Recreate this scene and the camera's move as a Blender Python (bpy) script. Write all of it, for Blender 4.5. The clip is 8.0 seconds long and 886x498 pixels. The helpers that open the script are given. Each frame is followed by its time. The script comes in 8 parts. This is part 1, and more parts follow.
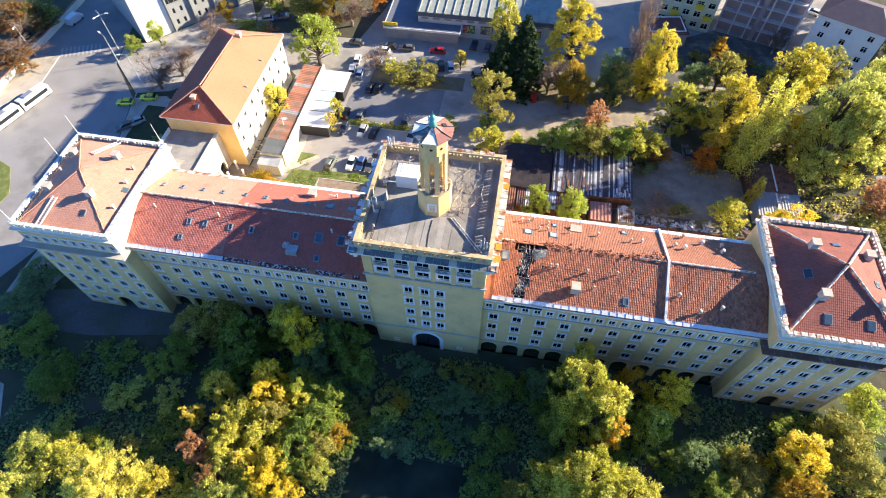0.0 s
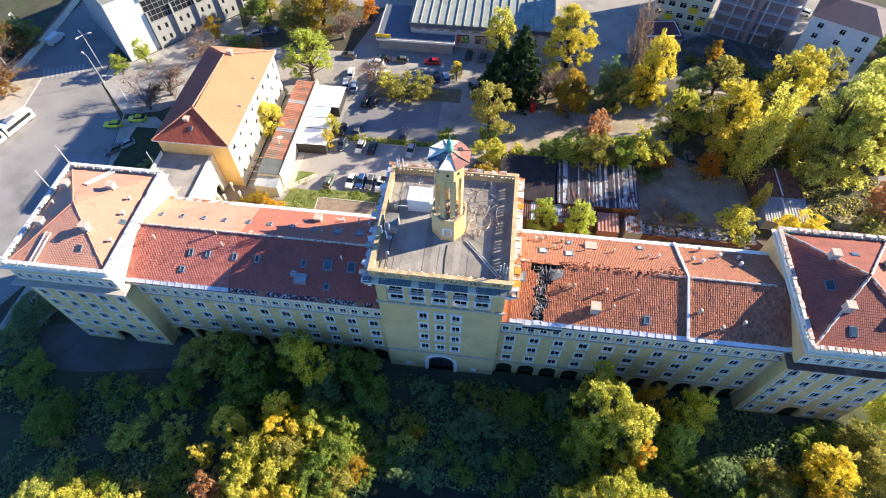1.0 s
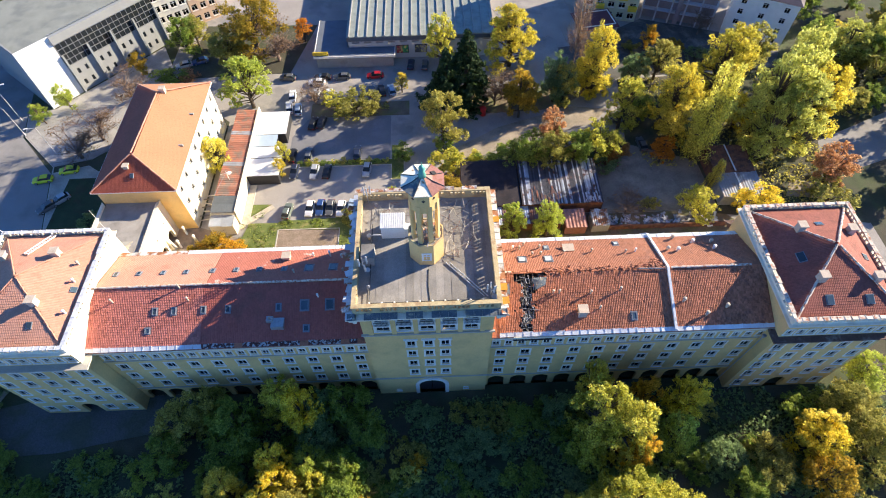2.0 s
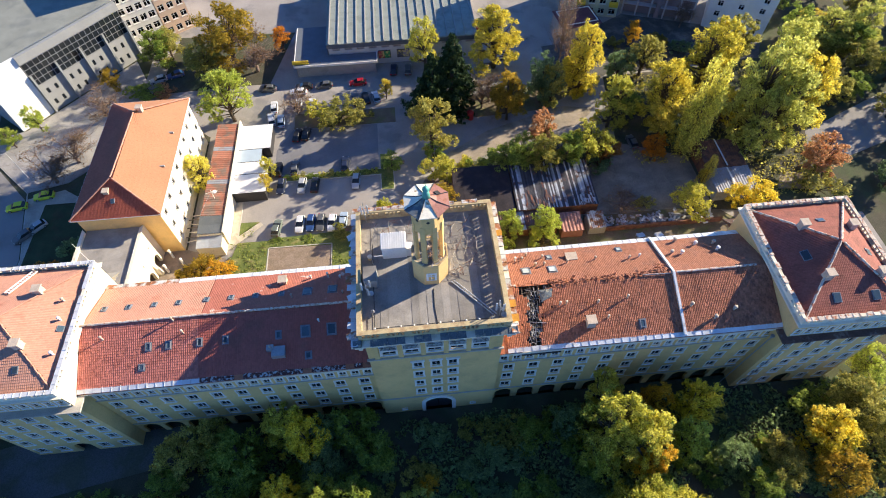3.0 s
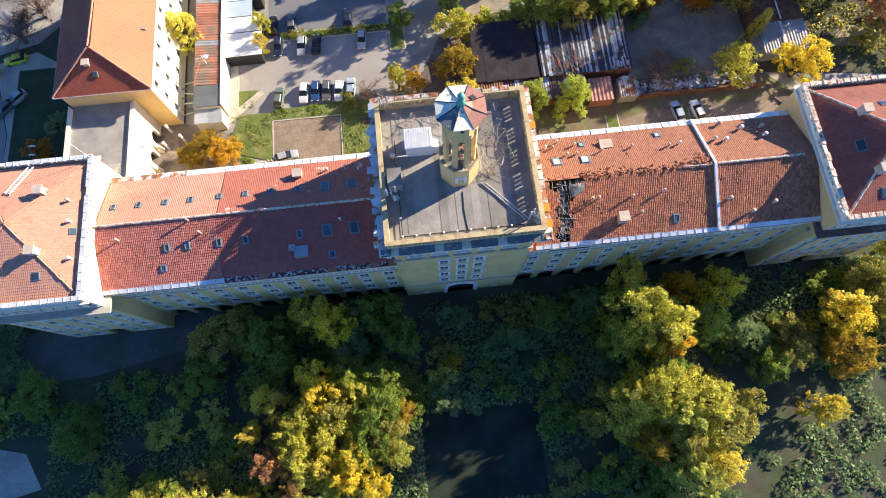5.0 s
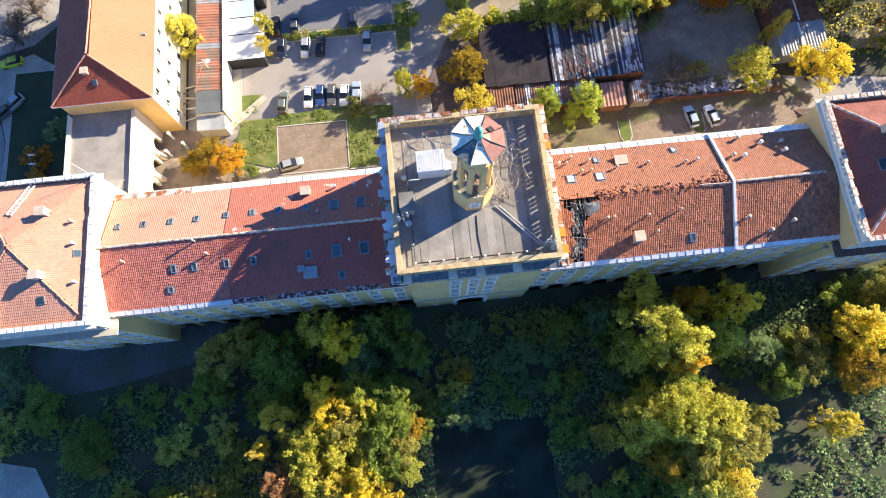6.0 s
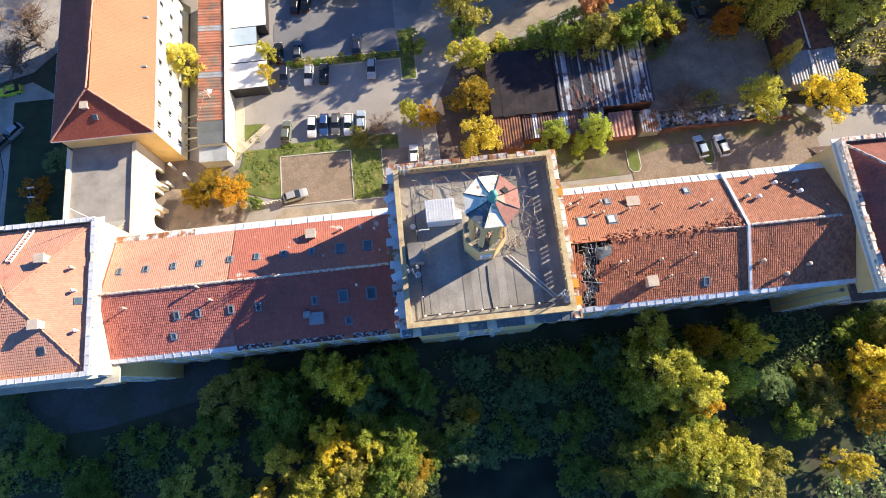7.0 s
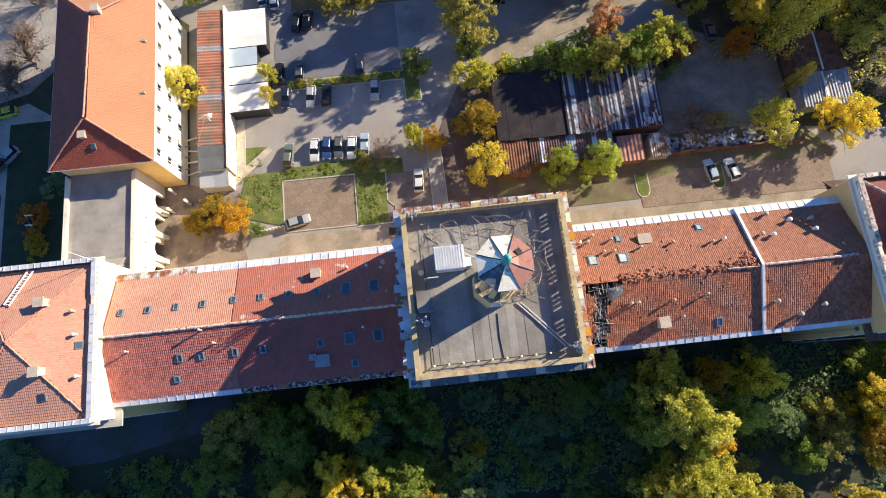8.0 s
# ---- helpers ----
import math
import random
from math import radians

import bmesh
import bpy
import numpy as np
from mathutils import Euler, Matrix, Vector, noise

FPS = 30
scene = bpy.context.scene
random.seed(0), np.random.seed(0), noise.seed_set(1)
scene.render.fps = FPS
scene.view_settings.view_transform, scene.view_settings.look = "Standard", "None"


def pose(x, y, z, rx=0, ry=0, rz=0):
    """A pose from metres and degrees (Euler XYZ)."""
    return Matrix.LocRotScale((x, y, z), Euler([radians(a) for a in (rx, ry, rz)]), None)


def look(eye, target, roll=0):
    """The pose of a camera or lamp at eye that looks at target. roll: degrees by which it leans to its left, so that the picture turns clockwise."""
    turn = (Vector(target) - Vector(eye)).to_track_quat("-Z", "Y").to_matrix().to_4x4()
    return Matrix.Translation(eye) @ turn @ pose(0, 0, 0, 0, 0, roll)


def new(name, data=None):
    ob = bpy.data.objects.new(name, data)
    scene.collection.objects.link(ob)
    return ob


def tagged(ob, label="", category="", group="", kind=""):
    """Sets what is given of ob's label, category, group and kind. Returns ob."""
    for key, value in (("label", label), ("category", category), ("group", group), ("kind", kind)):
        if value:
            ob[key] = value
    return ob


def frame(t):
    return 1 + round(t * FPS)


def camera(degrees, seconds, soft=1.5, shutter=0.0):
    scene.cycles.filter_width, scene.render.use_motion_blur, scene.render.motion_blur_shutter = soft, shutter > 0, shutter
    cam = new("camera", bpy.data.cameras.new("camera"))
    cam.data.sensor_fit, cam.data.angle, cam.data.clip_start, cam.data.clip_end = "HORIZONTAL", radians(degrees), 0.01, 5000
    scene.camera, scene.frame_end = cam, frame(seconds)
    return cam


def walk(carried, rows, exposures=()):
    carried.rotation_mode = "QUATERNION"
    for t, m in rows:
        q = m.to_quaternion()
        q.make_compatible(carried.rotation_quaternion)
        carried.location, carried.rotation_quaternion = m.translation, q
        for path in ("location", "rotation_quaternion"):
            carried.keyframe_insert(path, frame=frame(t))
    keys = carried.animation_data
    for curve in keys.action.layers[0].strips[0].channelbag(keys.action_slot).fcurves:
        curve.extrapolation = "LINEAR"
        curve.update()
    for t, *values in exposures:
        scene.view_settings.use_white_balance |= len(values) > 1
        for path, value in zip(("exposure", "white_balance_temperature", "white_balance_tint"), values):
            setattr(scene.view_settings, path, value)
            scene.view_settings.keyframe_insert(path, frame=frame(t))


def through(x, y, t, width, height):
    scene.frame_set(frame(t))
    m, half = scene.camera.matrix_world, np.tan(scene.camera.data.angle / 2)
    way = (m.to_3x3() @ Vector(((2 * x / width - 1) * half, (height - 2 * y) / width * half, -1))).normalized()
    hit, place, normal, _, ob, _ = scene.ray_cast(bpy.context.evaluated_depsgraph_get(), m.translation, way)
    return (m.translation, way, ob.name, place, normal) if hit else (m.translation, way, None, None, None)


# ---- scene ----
cam = camera(78.2, 8.0, soft=1.0)
PATH = [
    (0, (10.867, -48.321, 90.339), (10.671, -47.2, 88.694), -0.5),
    (0.5, (8.522, -46.695, 90.251), (8.35, -45.567, 88.608), -0.4),
    (1, (6.274, -44.956, 90.251), (6.127, -43.823, 88.609), -0.5),
    (1.5, (4.296, -43.142, 90.259), (4.212, -42.004, 88.617), -0.8),
    (2, (2.711, -41.293, 90.288), (2.73, -40.153, 88.645), -1.3),
    (2.2, (2.109, -40.749, 90.089), (2.16, -39.609, 88.447), -1.4),
    (3.5, (-0.836, -35.023, 90.372), (-0.752, -33.952, 88.686), -1.4),
    (4, (-1.597, -32.73, 90.433), (-1.529, -31.822, 88.652), -1.7),
    (4.5, (-2.226, -30.385, 90.479), (-2.178, -29.673, 88.611), -2.1),
    (4.7, (-2.425, -29.226, 90.564), (-2.386, -28.582, 88.671), -2.6),
    (5.8, (-3.611, -22.405, 90.926), (-3.583, -21.924, 88.985), -2.8),
    (6, (-3.748, -21.467, 90.852), (-3.721, -20.978, 88.912), -3.0),
    (6.5, (-4.124, -18.42, 90.868), (-4.095, -17.929, 88.929), -2.8),
    (7, (-4.343, -15.196, 90.916), (-4.313, -14.713, 88.976), -2.7),
    (7.5, (-4.509, -11.825, 90.972), (-4.48, -11.36, 89.027), -2.7),
    (8, (-4.737, -8.418, 90.989), (-4.708, -7.974, 89.039), -2.6),
]
EXPOSURES = [(t, 1.41 + stops, 6920) for t, stops in [(0, 0.26), (1, 0.19), (2, 0.0), (3.5, -0.3), (4, -0.34), (4.5, -0.25), (6, 0.14), (6.5, 0.08), (7, -0.1), (8, -0.4)]]
walk(cam, [(t, look(eye, target, roll)) for t, eye, target, roll in PATH], EXPOSURES)

# ---- light ----
SUN_TO = Vector((21.3, 9.3, 9.3)).normalized()
world = bpy.data.worlds.new("world")
scene.world = world
world.use_nodes = True
_wn = world.node_tree.nodes
_sky = _wn.new("ShaderNodeTexSky")
_sky.sky_type = "NISHITA"
_sky.sun_disc = False
_sky.sun_elevation = math.asin(SUN_TO.z)
_sky.sun_rotation = math.atan2(SUN_TO.x, SUN_TO.y)
_sky.altitude = 550
_sky.air_density = 0.75
_sky.dust_density = 0.0
_sky.ozone_density = 10.0
_wn["Background"].inputs[1].default_value = 0.122
world.node_tree.links.new(_sky.outputs[0], _wn["Background"].inputs[0])
sun = new("sun", bpy.data.lights.new("sun", "SUN"))
sun.data.energy = 5.0
sun.data.angle = radians(0.5)
sun.data.color = (1.0, 0.885, 0.70)
sun.matrix_basis = look(SUN_TO * 300, (0, 0, 0))

# ---- materials ----


def material(name, base, rough=0.8, metal=0.0, var=0.12, scale=2.0, fine=18.0, bump=0.3, spec=0.3, second=None, second_at=0.55,
             second_scale=0.5, second_soft=0.12, island=0.0, obj=0.0, obj_coords=False):
    """A procedural surface: a base colour that varies at two scales, an optional second colour in stains, and fine relief."""
    m = bpy.data.materials.new(name)
    m.use_nodes = True
    n, link = m.node_tree.nodes, m.node_tree.links.new
    b = n["Principled BSDF"]
    b.inputs["Roughness"].default_value = rough
    b.inputs["Metallic"].default_value = metal
    b.inputs["Specular IOR Level"].default_value = spec
    geo = n.new("ShaderNodeNewGeometry")
    pos = geo.outputs["Position"]
    if obj_coords:
        pos = n.new("ShaderNodeTexCoord").outputs["Object"]
    big, small = n.new("ShaderNodeTexNoise"), n.new("ShaderNodeTexNoise")
    for tex, s, d in ((big, scale, 4), (small, fine, 3)):
        tex.inputs["Scale"].default_value = s
        tex.inputs["Detail"].default_value = d
        link(pos, tex.inputs["Vector"])
    add = n.new("ShaderNodeMath")
    add.operation = "ADD"
    link(big.outputs["Fac"], add.inputs[0])
    link(small.outputs["Fac"], add.inputs[1])
    rng = n.new("ShaderNodeMapRange")
    rng.inputs["From Min"].default_value = 0.55
    rng.inputs["From Max"].default_value = 1.45
    rng.inputs["To Min"].default_value = 1 - 2.2 * var
    rng.inputs["To Max"].default_value = 1 + 2.2 * var
    link(add.outputs[0], rng.inputs["Value"])
    value = rng.outputs[0]
    for amount, source in ((island, geo.outputs["Random Per Island"]), (obj, None)):
        if amount:
            if source is None:
                source = n.new("ShaderNodeObjectInfo").outputs["Random"]
            r2 = n.new("ShaderNodeMapRange")
            r2.inputs["To Min"].default_value = 1 - amount
            r2.inputs["To Max"].default_value = 1 + amount
            link(source, r2.inputs["Value"])
            mul = n.new("ShaderNodeMath")
            mul.operation = "MULTIPLY"
            link(value, mul.inputs[0])
            link(r2.outputs[0], mul.inputs[1])
            value = mul.outputs[0]
    colour = n.new("ShaderNodeRGB")
    colour.outputs[0].default_value = (*base, 1)
    out = colour.outputs[0]
    if second:
        tex = n.new("ShaderNodeTexNoise")
        tex.inputs["Scale"].default_value = second_scale
        tex.inputs["Detail"].default_value = 6
        tex.inputs["Roughness"].default_value = 0.62
        link(pos, tex.inputs["Vector"])
        r3 = n.new("ShaderNodeMapRange")
        r3.inputs["From Min"].default_value = second_at - second_soft / 2
        r3.inputs["From Max"].default_value = second_at + second_soft / 2
        link(tex.outputs["Fac"], r3.inputs["Value"])
        mix = n.new("ShaderNodeMix")
        mix.data_type = "RGBA"
        link(r3.outputs[0], mix.inputs["Factor"])
        link(out, mix.inputs["A"])
        mix.inputs["B"].default_value = (*second, 1)
        out = mix.outputs["Result"]
    vm = n.new("ShaderNodeVectorMath")
    vm.operation = "SCALE"
    link(out, vm.inputs[0])
    link(value, vm.inputs["Scale"])
    link(vm.outputs[0], b.inputs["Base Color"])
    if bump:
        bp = n.new("ShaderNodeBump")
        bp.inputs["Strength"].default_value = bump
        bp.inputs["Distance"].default_value = 0.05
        link(small.outputs["Fac"], bp.inputs["Height"])
        link(bp.outputs[0], b.inputs["Normal"])
    return m


def leaf_material(name, base, second, through=0.58):
    """Foliage: each leaf cluster takes its own tint between two colours, and lets some light through."""
    m = bpy.data.materials.new(name)
    m.use_nodes = True
    n, link = m.node_tree.nodes, m.node_tree.links.new
    b = n["Principled BSDF"]
    geo, info = n.new("ShaderNodeNewGeometry"), n.new("ShaderNodeObjectInfo")
    tex = n.new("ShaderNodeTexNoise")
    tex.inputs["Scale"].default_value = 0.45
    tex.inputs["Detail"].default_value = 3
    link(geo.outputs["Position"], tex.inputs["Vector"])
    a1 = n.new("ShaderNodeMath")
    a1.operation = "MULTIPLY_ADD"
    link(geo.outputs["Random Per Island"], a1.inputs[0])
    a1.inputs[1].default_value = 0.55
    link(tex.outputs["Fac"], a1.inputs[2])
    a2 = n.new("ShaderNodeMath")
    a2.operation = "MULTIPLY_ADD"
    link(info.outputs["Random"], a2.inputs[0])
    a2.inputs[1].default_value = 0.35
    link(a1.outputs[0], a2.inputs[2])
    r = n.new("ShaderNodeMapRange")
    r.inputs["From Min"].default_value = 0.55
    r.inputs["From Max"].default_value = 1.2
    link(a2.outputs[0], r.inputs["Value"])
    mix = n.new("ShaderNodeMix")
    mix.data_type = "RGBA"
    link(r.outputs[0], mix.inputs["Factor"])
    mix.inputs["A"].default_value = (*base, 1)
    mix.inputs["B"].default_value = (*second, 1)
    r2 = n.new("ShaderNodeMapRange")
    r2.inputs["To Min"].default_value = 0.72
    r2.inputs["To Max"].default_value = 1.3
    link(geo.outputs["Random Per Island"], r2.inputs["Value"])
    vm = n.new("ShaderNodeVectorMath")
    vm.operation = "SCALE"
    link(mix.outputs["Result"], vm.inputs[0])
    link(r2.outputs[0], vm.inputs["Scale"])
    link(vm.outputs[0], b.inputs["Base Color"])
    b.inputs["Roughness"].default_value = 0.7
    b.inputs["Specular IOR Level"].default_value = 0.12
    tr = n.new("ShaderNodeBsdfTranslucent")
    glow = n.new("ShaderNodeVectorMath")
    glow.operation = "SCALE"
    glow.inputs["Scale"].default_value = 1.3
    link(vm.outputs[0], glow.inputs[0])
    link(glow.outputs[0], tr.inputs["Color"])
    ms = n.new("ShaderNodeMixShader")
    ms.inputs[0].default_value = through
    link(b.outputs[0], ms.inputs[1])
    link(tr.outputs[0], ms.inputs[2])
    link(ms.outputs[0], n["Material Output"].inputs["Surface"])
    return m


def glass_material(name, tint):
    """Window glass: clear, tinted, with a mirror gloss that grows at grazing angles."""
    m = bpy.data.materials.new(name)
    m.use_nodes = True
    n, link = m.node_tree.nodes, m.node_tree.links.new
    n.remove(n["Principled BSDF"])
    tr, gl, fr, mx = (n.new("ShaderNode" + k) for k in ("BsdfTransparent", "BsdfGlossy", "Fresnel", "MixShader"))
    tr.inputs["Color"].default_value = (*tint, 1)
    gl.inputs["Roughness"].default_value = 0.03
    fr.inputs["IOR"].default_value = 1.3
    link(fr.outputs[0], mx.inputs[0])
    link(tr.outputs[0], mx.inputs[1])
    link(gl.outputs[0], mx.inputs[2])
    link(mx.outputs[0], n["Material Output"].inputs["Surface"])
    return m


M_OCHRE = material("ochre_plaster", (0.76, 0.53, 0.235), 0.9, var=0.07, scale=0.25, fine=5, bump=0.15, second=(0.64, 0.45, 0.21), second_at=0.6, second_scale=0.35, second_soft=0.2)
M_CREAM = material("cream_plaster", (0.80, 0.74, 0.60), 0.9, var=0.06, scale=0.3, fine=6, bump=0.1, second=(0.62, 0.55, 0.42), second_at=0.62, second_scale=0.5, second_soft=0.15)
M_WHITE = material("white_trim", (0.80, 0.79, 0.75), 0.75, var=0.05, scale=0.8, fine=9, bump=0.1)
M_FRAME = material("white_window_frame", (0.80, 0.80, 0.79), 0.5, var=0.03, scale=1.0, bump=0.05)
M_SILLSTONE = material("grey_stone_trim", (0.42, 0.40, 0.35), 0.85, var=0.12, scale=0.6, fine=8, bump=0.2)
M_GLASS = glass_material("window_glass", (0.20, 0.24, 0.30))
M_TILE_OLD = material("old_clay_tile", (0.40, 0.15, 0.085), 0.85, var=0.17, scale=0.35, fine=6, bump=0.2, island=0.26, second=(0.25, 0.105, 0.07), second_at=0.58, second_scale=0.9, second_soft=0.14)
M_TILE_WEST = material("faded_red_clay_tile", (0.48, 0.165, 0.128), 0.85, var=0.10, scale=0.3, fine=6, bump=0.15, island=0.20, second=(0.345, 0.112, 0.085), second_at=0.58, second_scale=0.6, second_soft=0.15)
M_TILE_NEWER = material("patched_red_tile", (0.43, 0.15, 0.105), 0.75, var=0.08, scale=0.3, fine=5, bump=0.12, island=0.10, second=(0.62, 0.47, 0.40), second_at=0.64, second_scale=0.35, second_soft=0.05)
M_OCHREDULL = material("stained_ochre_plaster", (0.52, 0.42, 0.24), 0.9, var=0.12, scale=0.6, fine=7, bump=0.15, second=(0.40, 0.27, 0.15), second_at=0.57, second_scale=0.9, second_soft=0.15)
M_TAN = material("weathered_tan_plaster", (0.50, 0.42, 0.34), 0.9, var=0.12, scale=1.5, fine=8, bump=0.2)
M_TILE_MID = material("weathered_clay_tile", (0.37, 0.152, 0.090), 0.8, var=0.10, scale=0.25, fine=5, bump=0.15, island=0.18, second=(0.33, 0.15, 0.10), second_at=0.6, second_scale=0.6)
M_TILE_NEW = material("new_red_tile", (0.40, 0.108, 0.082), 0.7, var=0.09, scale=0.2, fine=5, bump=0.12, island=0.10, second=(0.31, 0.10, 0.075), second_at=0.58, second_scale=0.25)
M_TILE_PAV = material("orange_clay_tile", (0.56, 0.285, 0.20), 0.8, var=0.07, scale=0.25, fine=5, bump=0.12, island=0.07, second=(0.50, 0.22, 0.15), second_at=0.62, second_scale=0.5)
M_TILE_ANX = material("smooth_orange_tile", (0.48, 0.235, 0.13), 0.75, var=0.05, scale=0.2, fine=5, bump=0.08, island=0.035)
M_MORTAR = material("pale_ridge_mortar", (0.62, 0.55, 0.47), 0.9, var=0.15, scale=1.5, bump=0.3, second=(0.40, 0.17, 0.10), second_at=0.55, second_scale=2.0)
M_TIN = material("pale_tin_sheet", (0.66, 0.68, 0.70), 0.5, 0.15, var=0.08, scale=0.8, fine=5, bump=0.08, spec=0.5, obj=0.10, second=(0.45, 0.44, 0.42), second_at=0.66, second_scale=0.9)
M_TIN_RUST = material("rusty_tin_sheet", (0.52, 0.52, 0.50), 0.65, 0.1, var=0.12, scale=1.2, fine=6, bump=0.12, obj=0.2, second=(0.30, 0.12, 0.05), second_at=0.50, second_scale=0.7)
M_TAR = material("tar_roofing", (0.285, 0.27, 0.25), 0.9, spec=0.1, var=0.16, scale=0.4, fine=9, bump=0.2, obj=0.2, second=(0.205, 0.195, 0.182), second_at=0.58, second_scale=0.3, second_soft=0.2)
M_BURNT = material("charred_timber", (0.035, 0.035, 0.038), 0.9, var=0.3, scale=2, bump=0.4, second=(0.13, 0.11, 0.09), second_at=0.62, second_scale=1.4)
M_OLDWOOD = material("grey_weathered_timber", (0.26, 0.21, 0.16), 0.85, var=0.2, scale=3, bump=0.3)
M_TILE_EAST = material("dark_red_tile", (0.30, 0.094, 0.070), 0.8, var=0.12, scale=0.25, fine=5, bump=0.12, island=0.10, second=(0.24, 0.08, 0.06), second_at=0.58, second_scale=0.6)
# Darker annex tile with the shade of its south and west slopes in the colour.
M_TILE_SHADE = material("deep_red_tile", (0.38, 0.10, 0.06), 0.8, var=0.08, scale=0.25, fine=5, bump=0.15, island=0.12)
M_BROKEN = material("broken_eave_mortar", (0.40, 0.40, 0.40), 0.85, var=0.14, scale=1.2, fine=6, bump=0.2, second=(0.10, 0.035, 0.03), second_at=0.47, second_scale=2.6, second_soft=0.05)
M_RUSTBAND = material("rusted_cornice_sheet", (0.13, 0.075, 0.06), 0.8, var=0.18, scale=0.8, fine=6, bump=0.2, second=(0.24, 0.19, 0.16), second_at=0.6, second_scale=0.7)
M_POLE = material("pale_painted_steel", (0.55, 0.56, 0.56), 0.5, 0.1, var=0.06, scale=2, bump=0.05)
M_DEBRIS = material("bluish_grey_debris", (0.30, 0.31, 0.33), 0.8, var=0.25, scale=2, fine=9, bump=0.2, island=0.6)
M_GREYSHEET = material("dull_grey_sheet", (0.28, 0.30, 0.34), 0.7, 0.1, var=0.12, scale=0.8, fine=6, bump=0.1, obj=0.12, second=(0.28, 0.22, 0.19), second_at=0.6, second_scale=0.6)
M_DARKSHEET = material("dark_stained_sheet", (0.13, 0.155, 0.17), 0.7, 0.0, var=0.2, scale=1.2, fine=6, bump=0.1, second=(0.45, 0.40, 0.28), second_at=0.62, second_scale=1.3)
M_LOT = material("dark_littered_lot", (0.10, 0.098, 0.09), 0.95, var=0.25, scale=0.3, fine=4, bump=0.4, second=(0.19, 0.175, 0.15), second_at=0.58, second_scale=0.25)
M_COPPER = material("green_copper", (0.12, 0.40, 0.34), 0.6, 0.2, var=0.2, scale=2, bump=0.15)
M_PALE_METAL = material("pale_green_sheet", (0.84, 0.80, 0.66), 0.7, 0.0, var=0.08, scale=1.0, fine=6, bump=0.1, second=(0.36, 0.22, 0.10), second_at=0.63, second_scale=1.6, second_soft=0.1)
M_RED_METAL = material("faded_red_sheet", (0.36, 0.17, 0.14), 0.6, 0.1, var=0.12, scale=1.0, fine=6, bump=0.1, second=(0.26, 0.11, 0.07), second_at=0.58, second_scale=1.0)
M_ORANGERUST = material("orange_rust_sheet", (0.62, 0.30, 0.05), 0.7, var=0.15, scale=1.5, bump=0.1)
M_STEEL = material("galvanised_steel", (0.42, 0.43, 0.44), 0.45, 0.6, var=0.1, scale=3, bump=0.05)
M_DARKMETAL = material("dark_metal", (0.06, 0.06, 0.065), 0.5, 0.5, var=0.1, scale=3, bump=0.05)
M_RUST = material("brown_rust", (0.22, 0.10, 0.06), 0.85, 0.0, var=0.2, scale=1.5, fine=8, bump=0.25, second=(0.12, 0.06, 0.05), second_at=0.52, second_scale=0.8)
M_CORR = material("corrugated_rusty_sheet", (0.46, 0.50, 0.57), 0.6, 0.1, var=0.2, scale=1, fine=6, bump=0.1, obj=0.3, second=(0.16, 0.07, 0.05), second_at=0.56, second_scale=0.6)
M_ASPHALT = material("asphalt", (0.272, 0.262, 0.256), 0.92, var=0.10, scale=0.12, fine=6, bump=0.2, second=(0.215, 0.21, 0.203), second_at=0.56, second_scale=0.09, second_soft=0.12)
# Forecourt asphalt, darker than the street because the building's shade is put into its colour.
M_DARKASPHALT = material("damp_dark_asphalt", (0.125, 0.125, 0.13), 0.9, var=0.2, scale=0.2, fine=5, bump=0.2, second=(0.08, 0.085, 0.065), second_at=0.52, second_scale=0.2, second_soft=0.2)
M_PAVING = material("worn_concrete_paving", (0.44, 0.40, 0.34), 0.92, var=0.12, scale=0.25, fine=5, bump=0.2, second=(0.33, 0.30, 0.255), second_at=0.55, second_scale=0.2, second_soft=0.15)
M_LANE = material("dusty_lane_earth", (0.35, 0.295, 0.23), 0.95, var=0.16, scale=0.3, fine=5, bump=0.25, second=(0.25, 0.215, 0.165), second_at=0.54, second_scale=0.22, second_soft=0.15)
M_DARKDIRT = material("trodden_dark_earth", (0.23, 0.205, 0.17), 0.95, var=0.2, scale=0.35, fine=5, bump=0.3, second=(0.30, 0.27, 0.22), second_at=0.56, second_scale=0.2, second_soft=0.15)
M_BRICKPAVE = material("brownish_paving", (0.27, 0.215, 0.175), 0.92, var=0.14, scale=0.4, fine=6, bump=0.25, second=(0.17, 0.145, 0.12), second_at=0.56, second_scale=0.35)
M_BAYDIRT = material("brown_bay_earth", (0.29, 0.225, 0.175), 0.95, var=0.22, scale=0.3, fine=5, bump=0.4, second=(0.20, 0.155, 0.115), second_at=0.52, second_scale=0.3, second_soft=0.12)
M_YARD = material("worn_yard_asphalt", (0.325, 0.302, 0.28), 0.92, var=0.12, scale=0.15, fine=6, bump=0.2, second=(0.24, 0.228, 0.218), second_at=0.58, second_scale=0.12, second_soft=0.10)
M_PAVEDUST = material("dusty_grey_paving", (0.36, 0.345, 0.325), 0.92, var=0.14, scale=0.25, fine=6, bump=0.2, second=(0.27, 0.262, 0.255), second_at=0.55, second_scale=0.2, second_soft=0.12)
M_LOTASPHALT = material("blue_grey_asphalt", (0.19, 0.19, 0.20), 0.92, var=0.12, scale=0.15, fine=6, bump=0.2, second=(0.235, 0.23, 0.235), second_at=0.58, second_scale=0.14, second_soft=0.12)
M_PALEPATH = material("pale_worn_paving", (0.52, 0.47, 0.38), 0.92, var=0.12, scale=0.4, fine=6, bump=0.2, second=(0.40, 0.35, 0.28), second_at=0.56, second_scale=0.5)
